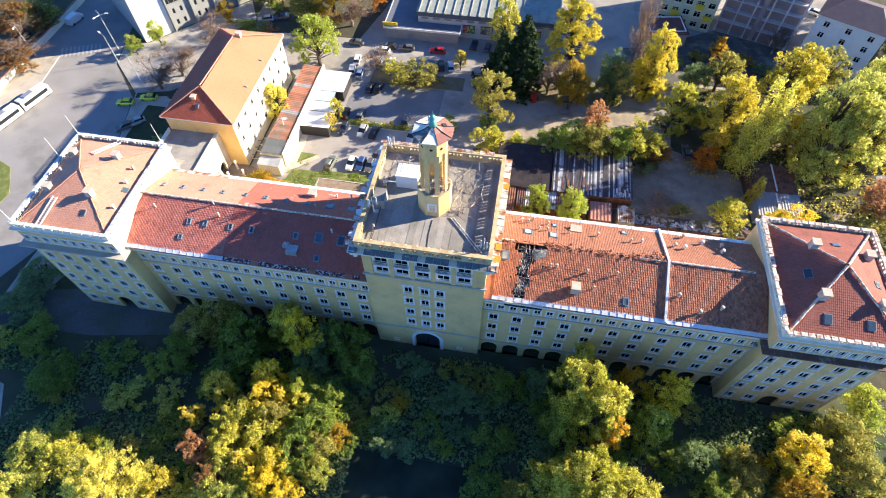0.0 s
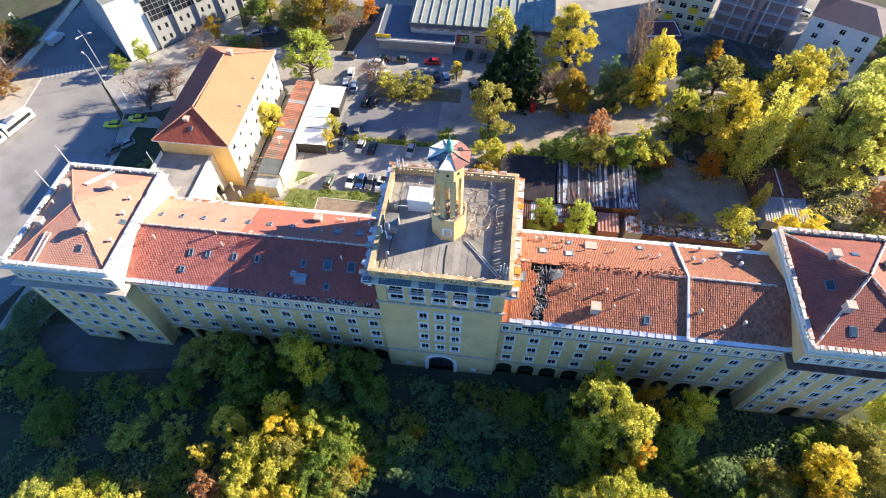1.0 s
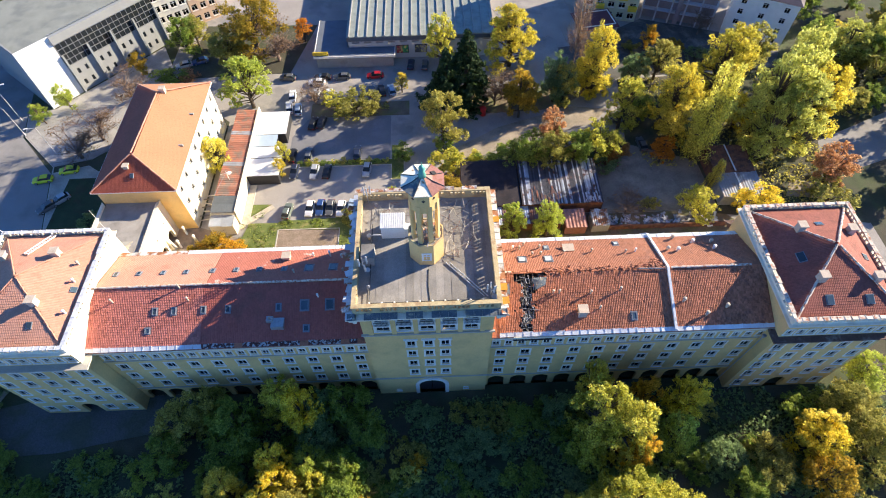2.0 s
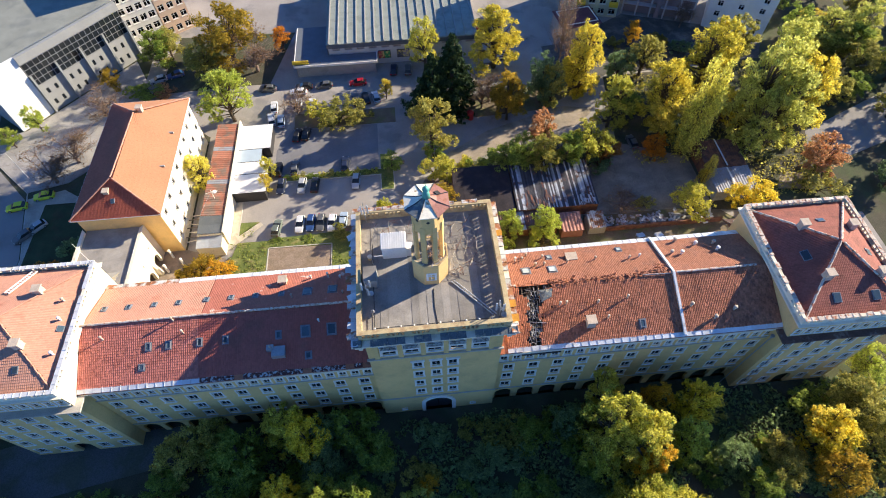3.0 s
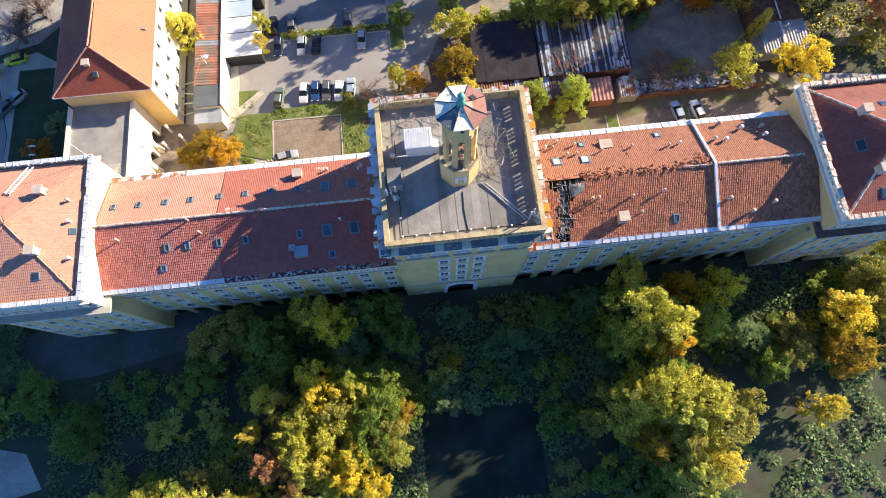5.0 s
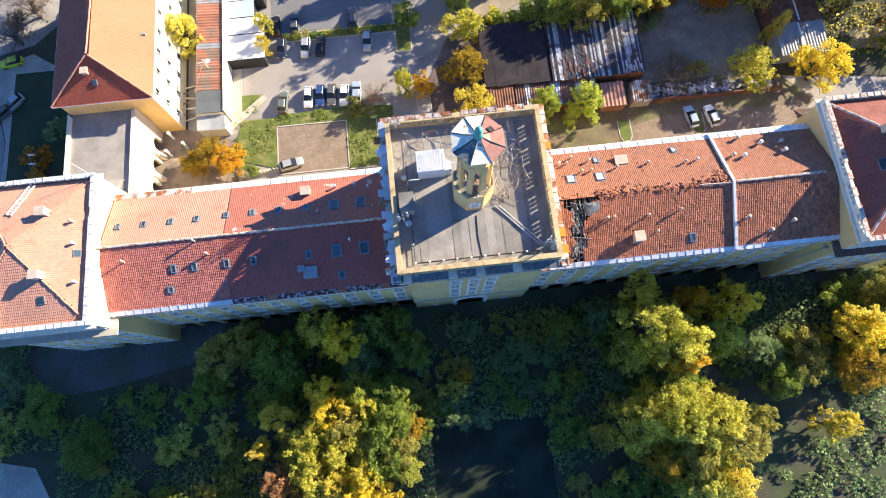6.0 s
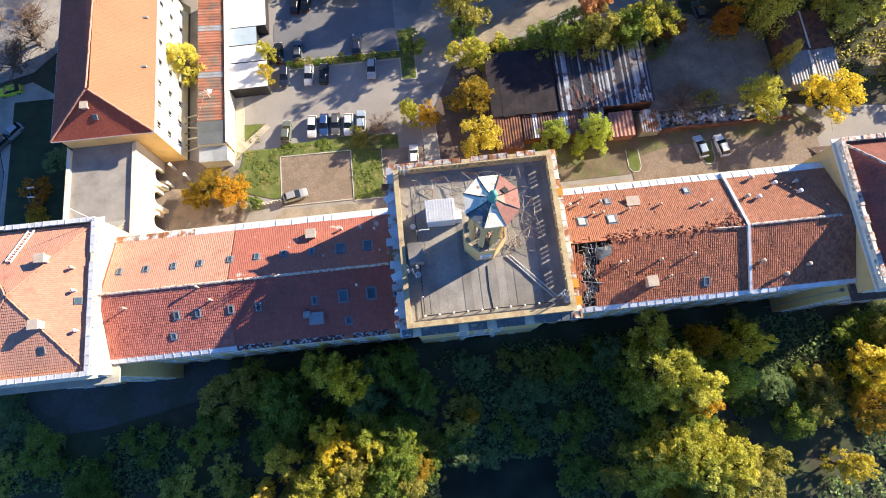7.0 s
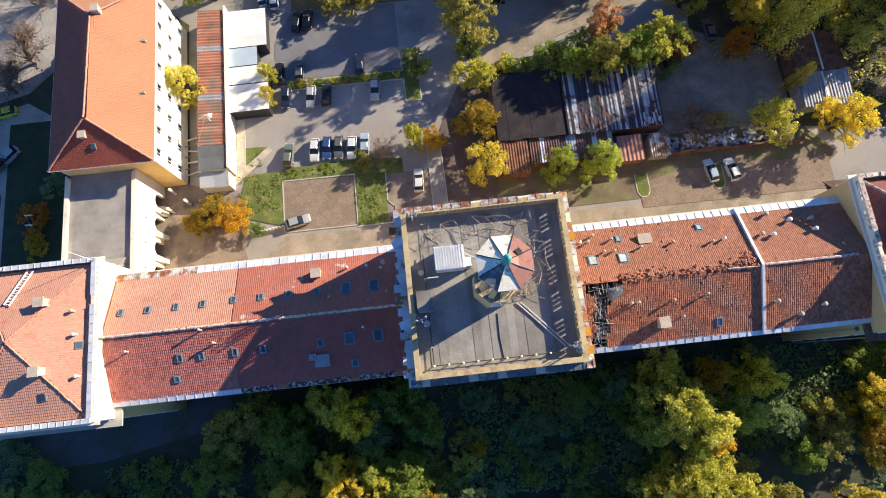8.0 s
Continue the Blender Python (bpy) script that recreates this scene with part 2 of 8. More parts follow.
M_DARKBROWN = material("dark_brown_ground", (0.13, 0.10, 0.095), 0.95, var=0.18, scale=0.35, fine=5, bump=0.3, second=(0.19, 0.155, 0.13), second_at=0.6, second_scale=0.2, second_soft=0.15)
M_SOIL = material("leaf_littered_soil", (0.075, 0.07, 0.05), 0.95, var=0.25, scale=0.3, fine=5, bump=0.5, second=(0.06, 0.08, 0.038), second_at=0.52, second_scale=0.12, second_soft=0.2)
M_DRY = material("dry_grassy_ground", (0.18, 0.145, 0.10), 0.95, var=0.2, scale=0.35, fine=6, bump=0.4, second=(0.15, 0.16, 0.07), second_at=0.55, second_scale=0.25, second_soft=0.15)
M_GRASS = material("lawn_turf", (0.13, 0.165, 0.045), 0.95, var=0.2, scale=0.5, fine=7, bump=0.4, second=(0.22, 0.20, 0.08), second_at=0.58, second_scale=0.5)
# Turf at about half the grass colour: the shade beside the annex is painted in.
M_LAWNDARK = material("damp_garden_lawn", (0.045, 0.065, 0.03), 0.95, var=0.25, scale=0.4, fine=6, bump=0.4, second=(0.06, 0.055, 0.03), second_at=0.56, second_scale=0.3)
M_MOSS = material("mossy_stone", (0.05, 0.05, 0.04), 0.95, var=0.25, scale=1.5, fine=6, bump=0.3)
M_BLADE = leaf_material("grass_blade", (0.11, 0.18, 0.03), (0.26, 0.27, 0.07), 0.35)
M_KERB = material("pale_kerb_stone", (0.46, 0.44, 0.40), 0.9, var=0.12, scale=1, bump=0.15)
M_CONC = material("grey_concrete", (0.34, 0.335, 0.32), 0.9, var=0.12, scale=0.3, fine=6, bump=0.15, second=(0.25, 0.245, 0.235), second_at=0.58, second_scale=0.3)
M_BARK = material("tree_bark", (0.10, 0.078, 0.058), 0.95, var=0.25, scale=2, bump=0.5)
M_BARE = material("bare_twigs", (0.22, 0.165, 0.14), 0.95, var=0.2, scale=2, bump=0.3)
M_TYRE = material("tyre_rubber", (0.02, 0.02, 0.02), 0.8, bump=0.1)
M_AUTOGLASS = material("car_glass", (0.02, 0.025, 0.03), 0.06, var=0.02, bump=0.0, spec=0.6)
M_WATER = material("dark_pond_water", (0.030, 0.040, 0.030), 0.8, var=0.35, scale=0.25, bump=0.05, spec=0.05, second=(0.038, 0.048, 0.03), second_at=0.6, second_scale=0.15, second_soft=0.2)
M_INNER = material("dim_interior_wall", (0.20, 0.18, 0.16), 0.9, var=0.1, scale=1, bump=0.05)
M_REDPAINT = material("red_paint", (0.45, 0.03, 0.03), 0.5, var=0.08, scale=2, bump=0.05)
M_YELLOWPAINT = material("yellow_paint", (0.75, 0.52, 0.05), 0.5, var=0.08, scale=2, bump=0.05)
M_ROADPAINT = material("worn_road_paint", (0.38, 0.375, 0.36), 0.8, var=0.2, scale=1.5, bump=0.1)

# ---- building blocks ----


class Geo:
    """Collects vertices and faces of one mesh."""

    def __init__(self):
        self.v, self.f = [], []

    def add(self, verts, faces):
        k = len(self.v)
        self.v += [tuple(p) for p in verts]
        self.f += [tuple(i + k for i in f) for f in faces]
        return self

    def quad(self, a, b, c, d):
        return self.add((a, b, c, d), ((0, 1, 2, 3),))

    def box(self, x0, x1, y0, y1, z0, z1, m=None):
        vs = [Vector((x, y, z)) for z in (z0, z1) for y in (y0, y1) for x in (x0, x1)]
        if m:
            vs = [m @ p for p in vs]
        return self.add(vs, ((0, 2, 3, 1), (4, 5, 7, 6), (0, 1, 5, 4), (2, 6, 7, 3), (0, 4, 6, 2), (1, 3, 7, 5)))

    def cyl(self, c, r0, r1, z0, z1, n=10, cap=True, turn=0.0):
        x, y = c
        ring = lambda r, z: [(x + r * math.cos(turn + 2 * math.pi * i / n), y + r * math.sin(turn + 2 * math.pi * i / n), z) for i in range(n)]
        fs = [(i, (i + 1) % n, n + (i + 1) % n, n + i) for i in range(n)]
        if cap:
            fs += [tuple(range(n - 1, -1, -1)), tuple(range(n, 2 * n))]
        return self.add(ring(r0, z0) + ring(r1, z1), fs)

    def rod(self, a, b, r, r2=None, n=5):
        a, b = Vector(a), Vector(b)
        d = b - a
        q = d.to_track_quat("Z", "Y").to_matrix().to_4x4()
        m = Matrix.Translation(a) @ q
        r2 = r if r2 is None else r2
        vs = [m @ Vector((s * math.cos(2 * math.pi * i / n), s * math.sin(2 * math.pi * i / n), z)) for s, z in ((r, 0), (r2, d.length)) for i in range(n)]
        return self.add(vs, [(i, (i + 1) % n, n + (i + 1) % n, n + i) for i in range(n)] + [tuple(range(n - 1, -1, -1)), tuple(range(n, 2 * n))])

    def dome(self, c, r, h, n=10, k=4):
        x, y, z = c
        rings = [[(x + r * math.cos(j / k * math.pi / 2) * math.cos(2 * math.pi * i / n), y + r * math.cos(j / k * math.pi / 2) * math.sin(2 * math.pi * i / n), z + h * math.sin(j / k * math.pi / 2)) for i in range(n)] for j in range(k)]
        vs = [p for ring in rings for p in ring] + [(x, y, z + h)]
        fs = [(j * n + i, j * n + (i + 1) % n, (j + 1) * n + (i + 1) % n, (j + 1) * n + i) for j in range(k - 1) for i in range(n)]
        fs += [((k - 1) * n + i, (k - 1) * n + (i + 1) % n, k * n) for i in range(n)]
        return self.add(vs, fs)

    def lattice(self, us, vs, holes, d0, d1):
        """One connected plate between depths d0 and d1, with the grid cells in holes left open."""
        k, n = len(self.v), len(vs)
        self.v += [(u, d, v) for d in (d0, d1) for u in us for v in vs]
        at = lambda s, i, j: k + s * len(us) * n + i * n + j
        cells = {(i, j) for i in range(len(us) - 1) for j in range(n - 1)} - set(holes)
        for i, j in sorted(cells):
            self.f.append((at(0, i, j), at(0, i + 1, j), at(0, i + 1, j + 1), at(0, i, j + 1)))
            self.f.append((at(1, i, j), at(1, i, j + 1), at(1, i + 1, j + 1), at(1, i + 1, j)))
            for di, dj, a, b in ((-1, 0, (0, 1), (0, 0)), (1, 0, (1, 0), (1, 1)), (0, -1, (0, 0), (1, 0)), (0, 1, (1, 1), (0, 1))):
                if (i + di, j + dj) not in cells:
                    self.f.append((at(0, i + b[0], j + b[1]), at(0, i + a[0], j + a[1]), at(1, i + a[0], j + a[1]), at(1, i + b[0], j + b[1])))
        return self

    def mesh(self, name, mat=None, smooth=False, weld=False):
        me = bpy.data.meshes.new(name)
        me.from_pydata(self.v, [], self.f)
        if weld:
            bm = bmesh.new()
            bm.from_mesh(me)
            bmesh.ops.remove_doubles(bm, verts=bm.verts, dist=0.001)
            bm.to_mesh(me)
            bm.free()
        if mat:
            me.materials.append(mat)
        if smooth:
            me.polygons.foreach_set("use_smooth", [True] * len(me.polygons))
        me.update()
        return me


def child(name, mesh, parent, m=None, label=""):
    ob = new(name, mesh)
    if m is not None:
        ob.matrix_basis = m
    if parent is not None:
        ob.parent = parent
        ob.matrix_parent_inverse = parent.matrix_basis.inverted()
    if label:
        tagged(ob, label)
    return ob


def own_material(ob, mat):
    ob.material_slots[0].link = "OBJECT"
    ob.material_slots[0].material = mat


def part(name, geo, mat, parent, label="", smooth=False, weld=False):
    return child(name, geo.mesh(name, mat, smooth, weld), parent, None, label)


def thing(name, x, y, z, label, category, group="", kind=""):
    ob = new(name)
    ob.empty_display_size = 0.5
    ob.matrix_basis = pose(x, y, z)
    return tagged(ob, label, category, group, kind)


def solid(name, geo, mat, label, category="", kind="", group="", smooth=False):
    return tagged(new(name, geo.mesh(name, mat, smooth)), label, category, group, kind)

# ---- building parts ----
Z = Vector((0, 0, 1))


def frame_of(origin, u):
    """Local x along u, local y into the wall, z up."""
    u = Vector(u).normalized()
    inward = Z.cross(u)
    m = Matrix((u, inward, Z)).transposed().to_4x4()
    return Matrix.Translation(origin) @ m


def facade(geo, origin, u, width, height, holes=(), arches=(), deep=0.4):
    """A wall of real thickness with openings right through it. holes: u0, u1, v0, v1. arches: the same, with a round head."""
    m = frame_of(origin, u)
    holes = list(holes) + list(arches)
    us = sorted({0.0, width, *[h[0] for h in holes], *[h[1] for h in holes]})
    vs = sorted({0.0, height, *[h[2] for h in holes], *[h[3] for h in holes]})
    P = lambda x, d, z: m @ Vector((x, d, z))
    for v0, v1 in zip(vs, vs[1:]):
        start = None
        for a, b in list(zip(us, us[1:])) + [(None, None)]:
            free = a is not None and not any(h[0] <= (a + b) / 2 <= h[1] and h[2] <= (v0 + v1) / 2 <= h[3] for h in holes)
            if free and start is None:
                start = a
            if free:
                end = b
            if not free and start is not None:
                geo.quad(P(start, 0, v0), P(end, 0, v0), P(end, 0, v1), P(start, 0, v1))
                i0, i1 = max(start, deep), min(end, width - deep)
                geo.quad(P(i1, deep, v0), P(i0, deep, v0), P(i0, deep, v1), P(i1, deep, v1))
                start = None
    for a, b, c, d in holes:
        geo.quad(P(a, 0, c), P(a, deep, c), P(b, deep, c), P(b, 0, c))
        geo.quad(P(b, 0, d), P(b, deep, d), P(a, deep, d), P(a, 0, d))
        geo.quad(P(a, 0, d), P(a, deep, d), P(a, deep, c), P(a, 0, c))
        geo.quad(P(b, 0, c), P(b, deep, c), P(b, deep, d), P(b, 0, d))
    for a, b, c, d in arches:
        r, cx, n = (b - a) / 2, (a + b) / 2, 10
        pts = [(cx - r * math.cos(math.pi * i / n), d - r + r * math.sin(math.pi * i / n) * 0.98) for i in range(n + 1)]
        for (x0, z0), (x1, z1) in zip(pts, pts[1:]):
            geo.quad(P(x0, 0.02, z0), P(x1, 0.02, z1), P(x1, 0.02, d), P(x0, 0.02, d))
            geo.quad(P(x0, 0.02, z0), P(x0, deep, z0), P(x1, deep, z1), P(x1, 0.02, z1))
    geo.quad(P(0, 0, height), P(width, 0, height), P(width - deep, deep, height), P(deep, deep, height))
    return geo


WINDOWS = {}


def window_meshes(w, h, trim, head):
    key = (w, h, trim, head)
    if key not in WINDOWS:
        t, d, c, b = 0.055, 0.16, w / 2, h * 0.68
        fr = Geo().lattice((-c, t - c, -0.04, 0.04, c - t, c), (0, t, b, b + 0.045, h - t, h), ((1, 1), (3, 1), (1, 3), (3, 3)), d - 0.05, d + 0.05)
        gl = Geo().box(t - c, c - t, d - 0.005, d + 0.005, t, h - t)
        si = Geo().box(-c - trim - 0.06, c + trim + 0.06, -0.16, 0.16, -0.15, -0.052)
        su = Geo().lattice((-c - trim, -c, c, c + trim), (-0.05, h, h + trim), ((1, 0),), -0.06, 0.05) if trim else None
        hd = Geo().box(-c - 0.4, c + 0.4, -0.22, 0.02, h + trim + 0.12, h + trim + 0.34) if head else None
        WINDOWS[key] = [(fr.mesh("window", M_FRAME), "window"), (gl.mesh("pane", M_GLASS), "pane"), (si.mesh("sill", M_WHITE), "sill")]
        if su:
            WINDOWS[key].append((su.mesh("surround", M_WHITE), "surround"))
        if hd:
            WINDOWS[key].append((hd.mesh("hood", M_WHITE), "hood"))
    return WINDOWS[key]


def window_at(parent, origin, u, at, low, w, h, trim=0.2, head=False):
    m = frame_of(origin, u) @ Matrix.Translation((at, 0, low))
    meshes = window_meshes(w, h, trim, head)
    win = child("window", meshes[0][0], parent, m)
    for me, name in meshes[1:]:
        ob = child(name, me, win, m)
        if name == "pane":
            ob.visible_shadow = False


def tile_slope(name, p0, p1, q1, q0, mat, parent, w=0.25, c=0.36, skip=None, rough=0.02, label="", lift=0.07):
    """Clay tiles laid in courses over a four-sided slope: eave left, eave right, top right, top left. Each tile is its own arched piece."""
    p0, p1, q0, q1 = (Vector(p) for p in (p0, p1, q0, q1))
    e = (p1 - p0).normalized()
    up = (q0 - p0) - e * (q0 - p0).dot(e)
    length = up.length
    up.normalize()
    n = e.cross(up)
    wide = (p1 - p0).length
    l1, r1 = (q0 - p0).dot(e), (q1 - p0).dot(e)
    rng = np.random.RandomState(int(abs(p0.x * 7 + p0.y * 13)) % 9973)
    rows = []
    for j in range(int(length / c)):
        v = j * c
        f = (v + c * 0.5) / length
        lo, hi = l1 * f, wide + (r1 - wide) * f
        k0, k1 = math.ceil(lo / w), math.floor(hi / w)
        if k1 <= k0:
            continue
        us = (np.arange(k0, k1) + 0.5) * w
        rows.append(np.stack([us, np.full_like(us, v)], 1))
    uv = np.concatenate(rows)
    if skip:
        keep = [not skip(p0 + e * float(a) + up * float(b)) for a, b in uv]
        uv = uv[np.array(keep)]
    N = len(uv)
    prof_u = np.array([-0.5, -0.3, 0.0, 0.3, 0.5]) * w
    prof_h = np.array([0.0, 0.6, 1.0, 0.6, 0.0]) * lift
    vs = np.zeros((N, 10, 3))
    ju = rng.normal(0, rough, (N, 1))
    jv = rng.normal(0, rough, (N, 1))
    jh = np.abs(rng.normal(0, rough * 0.8, (N, 1)))
    E_, U_, N_ = np.array(e), np.array(up), np.array(n)
    for k, (dv, dh) in enumerate(((0, 0.05), (c + 0.07, 0.0))):
        uu = uv[:, :1] + prof_u[None] + ju
        vv = uv[:, 1:2] + dv + jv + np.zeros_like(uu)
        hh = prof_h[None] + dh + jh
        vs[:, 5 * k:5 * k + 5] = np.array(p0)[None, None] + uu[..., None] * E_ + vv[..., None] * U_ + hh[..., None] * N_
    base = np.arange(N)[:, None, None] * 10
    quads = np.array([[i, i + 1, i + 6, i + 5] for i in range(4)])[None] + base
    me = bpy.data.meshes.new(name)
    me.from_pydata(vs.reshape(-1, 3).tolist(), [], quads.reshape(-1, 4).tolist())
    me.materials.append(mat)
    me.polygons.foreach_set("use_smooth", [True] * len(me.polygons))
    me.update()
    ob = child(name, me, parent, None, label)
    return ob


def deck(parent, corners, mat, down=0.06, thick=0.12):
    g = Geo()
    cs = [Vector(p) - Z * down for p in corners]
    lows = [p - Z * thick for p in cs]
    k = len(cs)
    g.add(cs + lows, [tuple(range(k)), tuple(range(2 * k - 1, k - 1, -1))] + [(i, i + k, (i + 1) % k + k, (i + 1) % k) for i in range(k)])
    return part("roof_deck", g, mat, parent)


def ridge_caps(parent, a, b, mat, step=0.42, r=0.17):
    a, b = Vector(a), Vector(b)
    d = (b - a).normalized()
    side = d.cross(Z).normalized()
    up = side.cross(d)
    g = Geo()
    rng = random.Random(int(abs(a.x * 31 + b.y * 17)))
    for i in range(int((b - a).length / step)):
        o = a + d * (i * step) + up * (0.05 + rng.uniform(-0.015, 0.03)) + side * rng.uniform(-0.03, 0.03)
        ring = lambda q, s: [q + side * (s * r * math.cos(math.pi * k / 4)) + up * (s * r * math.sin(math.pi * k / 4)) for k in range(5)]
        g.add(ring(o, 1.1) + ring(o + d * (step * 1.06), 0.95), [(k, k + 1, k + 6, k + 5) for k in range(4)])
    return tagged(part("ridge_cap", g, mat, parent), kind="stuff")


PANELS = {}


def tin_panels(parent, a, b, across, mat, n, name="flashing_panel", thick=0.05, loss=0.0, seed=3):
    """A row of separate folded sheets from a to b, each as deep as the vector across."""
    a, b, across = Vector(a), Vector(b), Vector(across)
    step = (b - a) / n
    nrm = step.cross(across).normalized()
    if nrm.z < 0:
        nrm = -nrm
    key = (round(step.length, 3), round(across.length, 3), mat.name)
    rng = random.Random(seed)
    if key not in PANELS:
        w, d = step.length, across.length
        g = Geo().box(0.012, w - 0.012, 0, d, 0, thick * 0.5).box(w - 0.07, w - 0.012, 0, d, thick * 0.5, thick * 1.6)
        PANELS[key] = g.mesh(name, mat)
    for i in range(n):
        if rng.random() < loss:
            continue
        m = Matrix((step.normalized(), nrm.cross(step.normalized()), nrm)).transposed().to_4x4()
        if m.to_3x3().col[1].dot(across) < 0:
            m = Matrix((-step.normalized(), across.normalized(), nrm)).transposed().to_4x4()
            o = a + step * (i + 1)
        else:
            o = a + step * i
        child(name, PANELS[key], parent, Matrix.Translation(o + nrm * rng.uniform(0, 0.02)) @ m @ Euler((rng.gauss(0, 0.02), rng.gauss(0, 0.01), 0)).to_matrix().to_4x4())


def balustrade(parent, a, b, z0, z1, mat, bays, slots=4, t=0.32, label=""):
    """A parapet pierced by groups of upright slots."""
    a, b = Vector((*a, 0)), Vector((*b, 0))
    m = frame_of(a, b - a)
    L, g = (b - a).length, Geo()
    zb, zt = z0 + (z1 - z0) * 0.42, z1 - (z1 - z0) * 0.2
    B = lambda x0, x1, c, d, e=0.0: g.box(x0, x1, -e, t + e, c, d, m)
    B(0, L - t, z0, zb)
    B(0, L - t, zt, z1)
    B(-0.07, L - t - 0.07, z1, z1 + 0.08, 0.07)
    L -= t
    bay = L / bays
    for i in range(bays):
        x = i * bay
        w = bay * 0.32
        B(x, x + w / 2, zb, zt)
        B(x + bay - w / 2, x + bay, zb, zt)
        span = bay - w
        for k in range(1, slots):
            cx = x + w / 2 + span * k / slots
            B(cx - 0.11, cx + 0.11, zb, zt)
    return part("parapet", g, mat, parent, label)


def moulding(geo, origin, u, length, steps, start=True, end=True):
    """A stepped band along a wall, mitred at the ends that turn a corner. steps: outward, low, high."""
    m = frame_of(origin, u)
    prof = [(0.05, steps[0][1])]
    for o, a, b in steps:
        prof += [(-o, a), (-o, b)]
    prof.append((0.05, steps[-1][2]))
    ring = lambda x, s: [m @ Vector((x + s * d, d, z)) for d, z in prof]
    k = len(prof)
    vs = ring(0, 1 if start else 0) + ring(length, -1 if end else 0)
    return geo.add(vs, [(i, k + i, k + (i + 1) % k, (i + 1) % k) for i in range(k)] + [tuple(range(k)), tuple(range(2 * k - 1, k - 1, -1))])


def cornice(parent, x0, x1, y0, y1, z, h, out, mat, label=""):
    """A moulded band all round a block, one piece a side."""
    steps = ((out * 0.35, z, z + h * 0.4), (out * 0.7, z + h * 0.4, z + h * 0.75), (out, z + h * 0.75, z + h))
    for o, u, L in (((x0, y0, 0), (1, 0, 0), x1 - x0), ((x1, y0, 0), (0, 1, 0), y1 - y0), ((x1, y1, 0), (-1, 0, 0), x1 - x0), ((x0, y1, 0), (0, -1, 0), y1 - y0)):
        part("cornice", moulding(Geo(), o, u, L, steps), mat, parent, label)


def interior(parent, x0, x1, y0, y1, z0, z1, floors):
    core = part("interior_core", Geo().box(x0 + 3.5, x1 - 3.5, y0 + 3.5, y1 - 3.5, z0, z1), M_INNER, parent)
    for z in floors:
        part("floor_slab", Geo().box(x0 + 0.45, x1 - 0.45, y0 + 0.45, y1 - 0.45, z - 0.15, z + 0.15), M_INNER, core)
    return core


def roof_window(parent, p, slope_dir, k, w=0.8, h=1.1, pale=False, name="skylight"):
    """A skylight lying on a slope: p on the plan, slope_dir +1 where the roof falls towards +y."""
    x, y, z = p
    ang = math.atan(k) * (-1 if slope_dir > 0 else 1)
    m = Matrix.Translation((x, y, z)) @ Euler((ang, 0, 0)).to_matrix().to_4x4()
    key = ("sky", w, h, pale)
    if key not in PANELS:
        g = Geo()
        for x0, x1, y0, y1 in ((-w / 2, w / 2, -h / 2, -h / 2 + 0.1), (-w / 2, w / 2, h / 2 - 0.1, h / 2), (-w / 2, -w / 2 + 0.1, -h / 2 + 0.1, h / 2 - 0.1), (w / 2 - 0.1, w / 2, -h / 2 + 0.1, h / 2 - 0.1)):
            g.box(x0, x1, y0, y1, 0.0, 0.22)
        g.box(-w / 2 - 0.12, w / 2 + 0.12, -h / 2 - 0.14, h / 2 + 0.12, 0.0, 0.09)
        PANELS[key] = (g.mesh("skylight", M_LEADGREY), Geo().box(-w / 2 + 0.1, w / 2 - 0.1, -h / 2 + 0.1, h / 2 - 0.1, 0.13, 0.17).mesh("pane", M_SKYPALE if pale else M_SKYGLASS))
    a, b = PANELS[key]
    ob = child(name, a, parent, m)
    child("pane", b, ob, m)


M_LEADGREY = material("lead_grey_flashing", (0.20, 0.22, 0.25), 0.6, 0.1, var=0.12, scale=2, bump=0.05)
M_SKYPALE = material("clouded_skylight_glass", (0.42, 0.47, 0.44), 0.3, var=0.15, scale=1.5, bump=0.02, spec=0.6, obj=0.2)
M_SKYGLASS = material("skylight_glass", (0.05, 0.08, 0.10), 0.12, var=0.1, scale=1, bump=0.02, spec=0.7, obj=0.5)


def vent(parent, x, y, z, h=0.9, r=0.22, bend=False):
    """A white capped flue pipe."""
    g = Geo().cyl((x, y), r * 0.6, r * 0.6, z - 0.3, z + h * 0.75, 8)
    g.cyl((x, y), r * 0.9, r * 0.9, z + h * 0.7, z + h, 10)
    g.dome((x, y, z + h), r * 0.95, r * 0.4, 10, 3)
    return part("vent_pipe", g, M_TAN if (int(abs(x * 7)) % 3) else M_WHITE, parent, smooth=True)


def chimney(parent, x, y, z, w=1.3, d=1.3, h=1.3):
    g = Geo().box(x - w / 2, x + w / 2, y - d / 2, y + d / 2, z - 0.6, z + h)
    g.box(x - w / 2 - 0.12, x + w / 2 + 0.12, y - d / 2 - 0.12, y + d / 2 + 0.12, z + h, z + h + 0.16)
    return part("chimney", g, M_TAN, parent, "square plastered chimney with a flat slab on top")


# ---- the two wings ----
RIDGE_Y, RIDGE_Z, FALL = 0.5, 23.2, 0.393
ROOF_AT = lambda y: RIDGE_Z - abs(y - RIDGE_Y) * FALL
Y0, Y1 = -7.3, 8.5
ROWS_Z = (12.35, 8.95, 5.5)


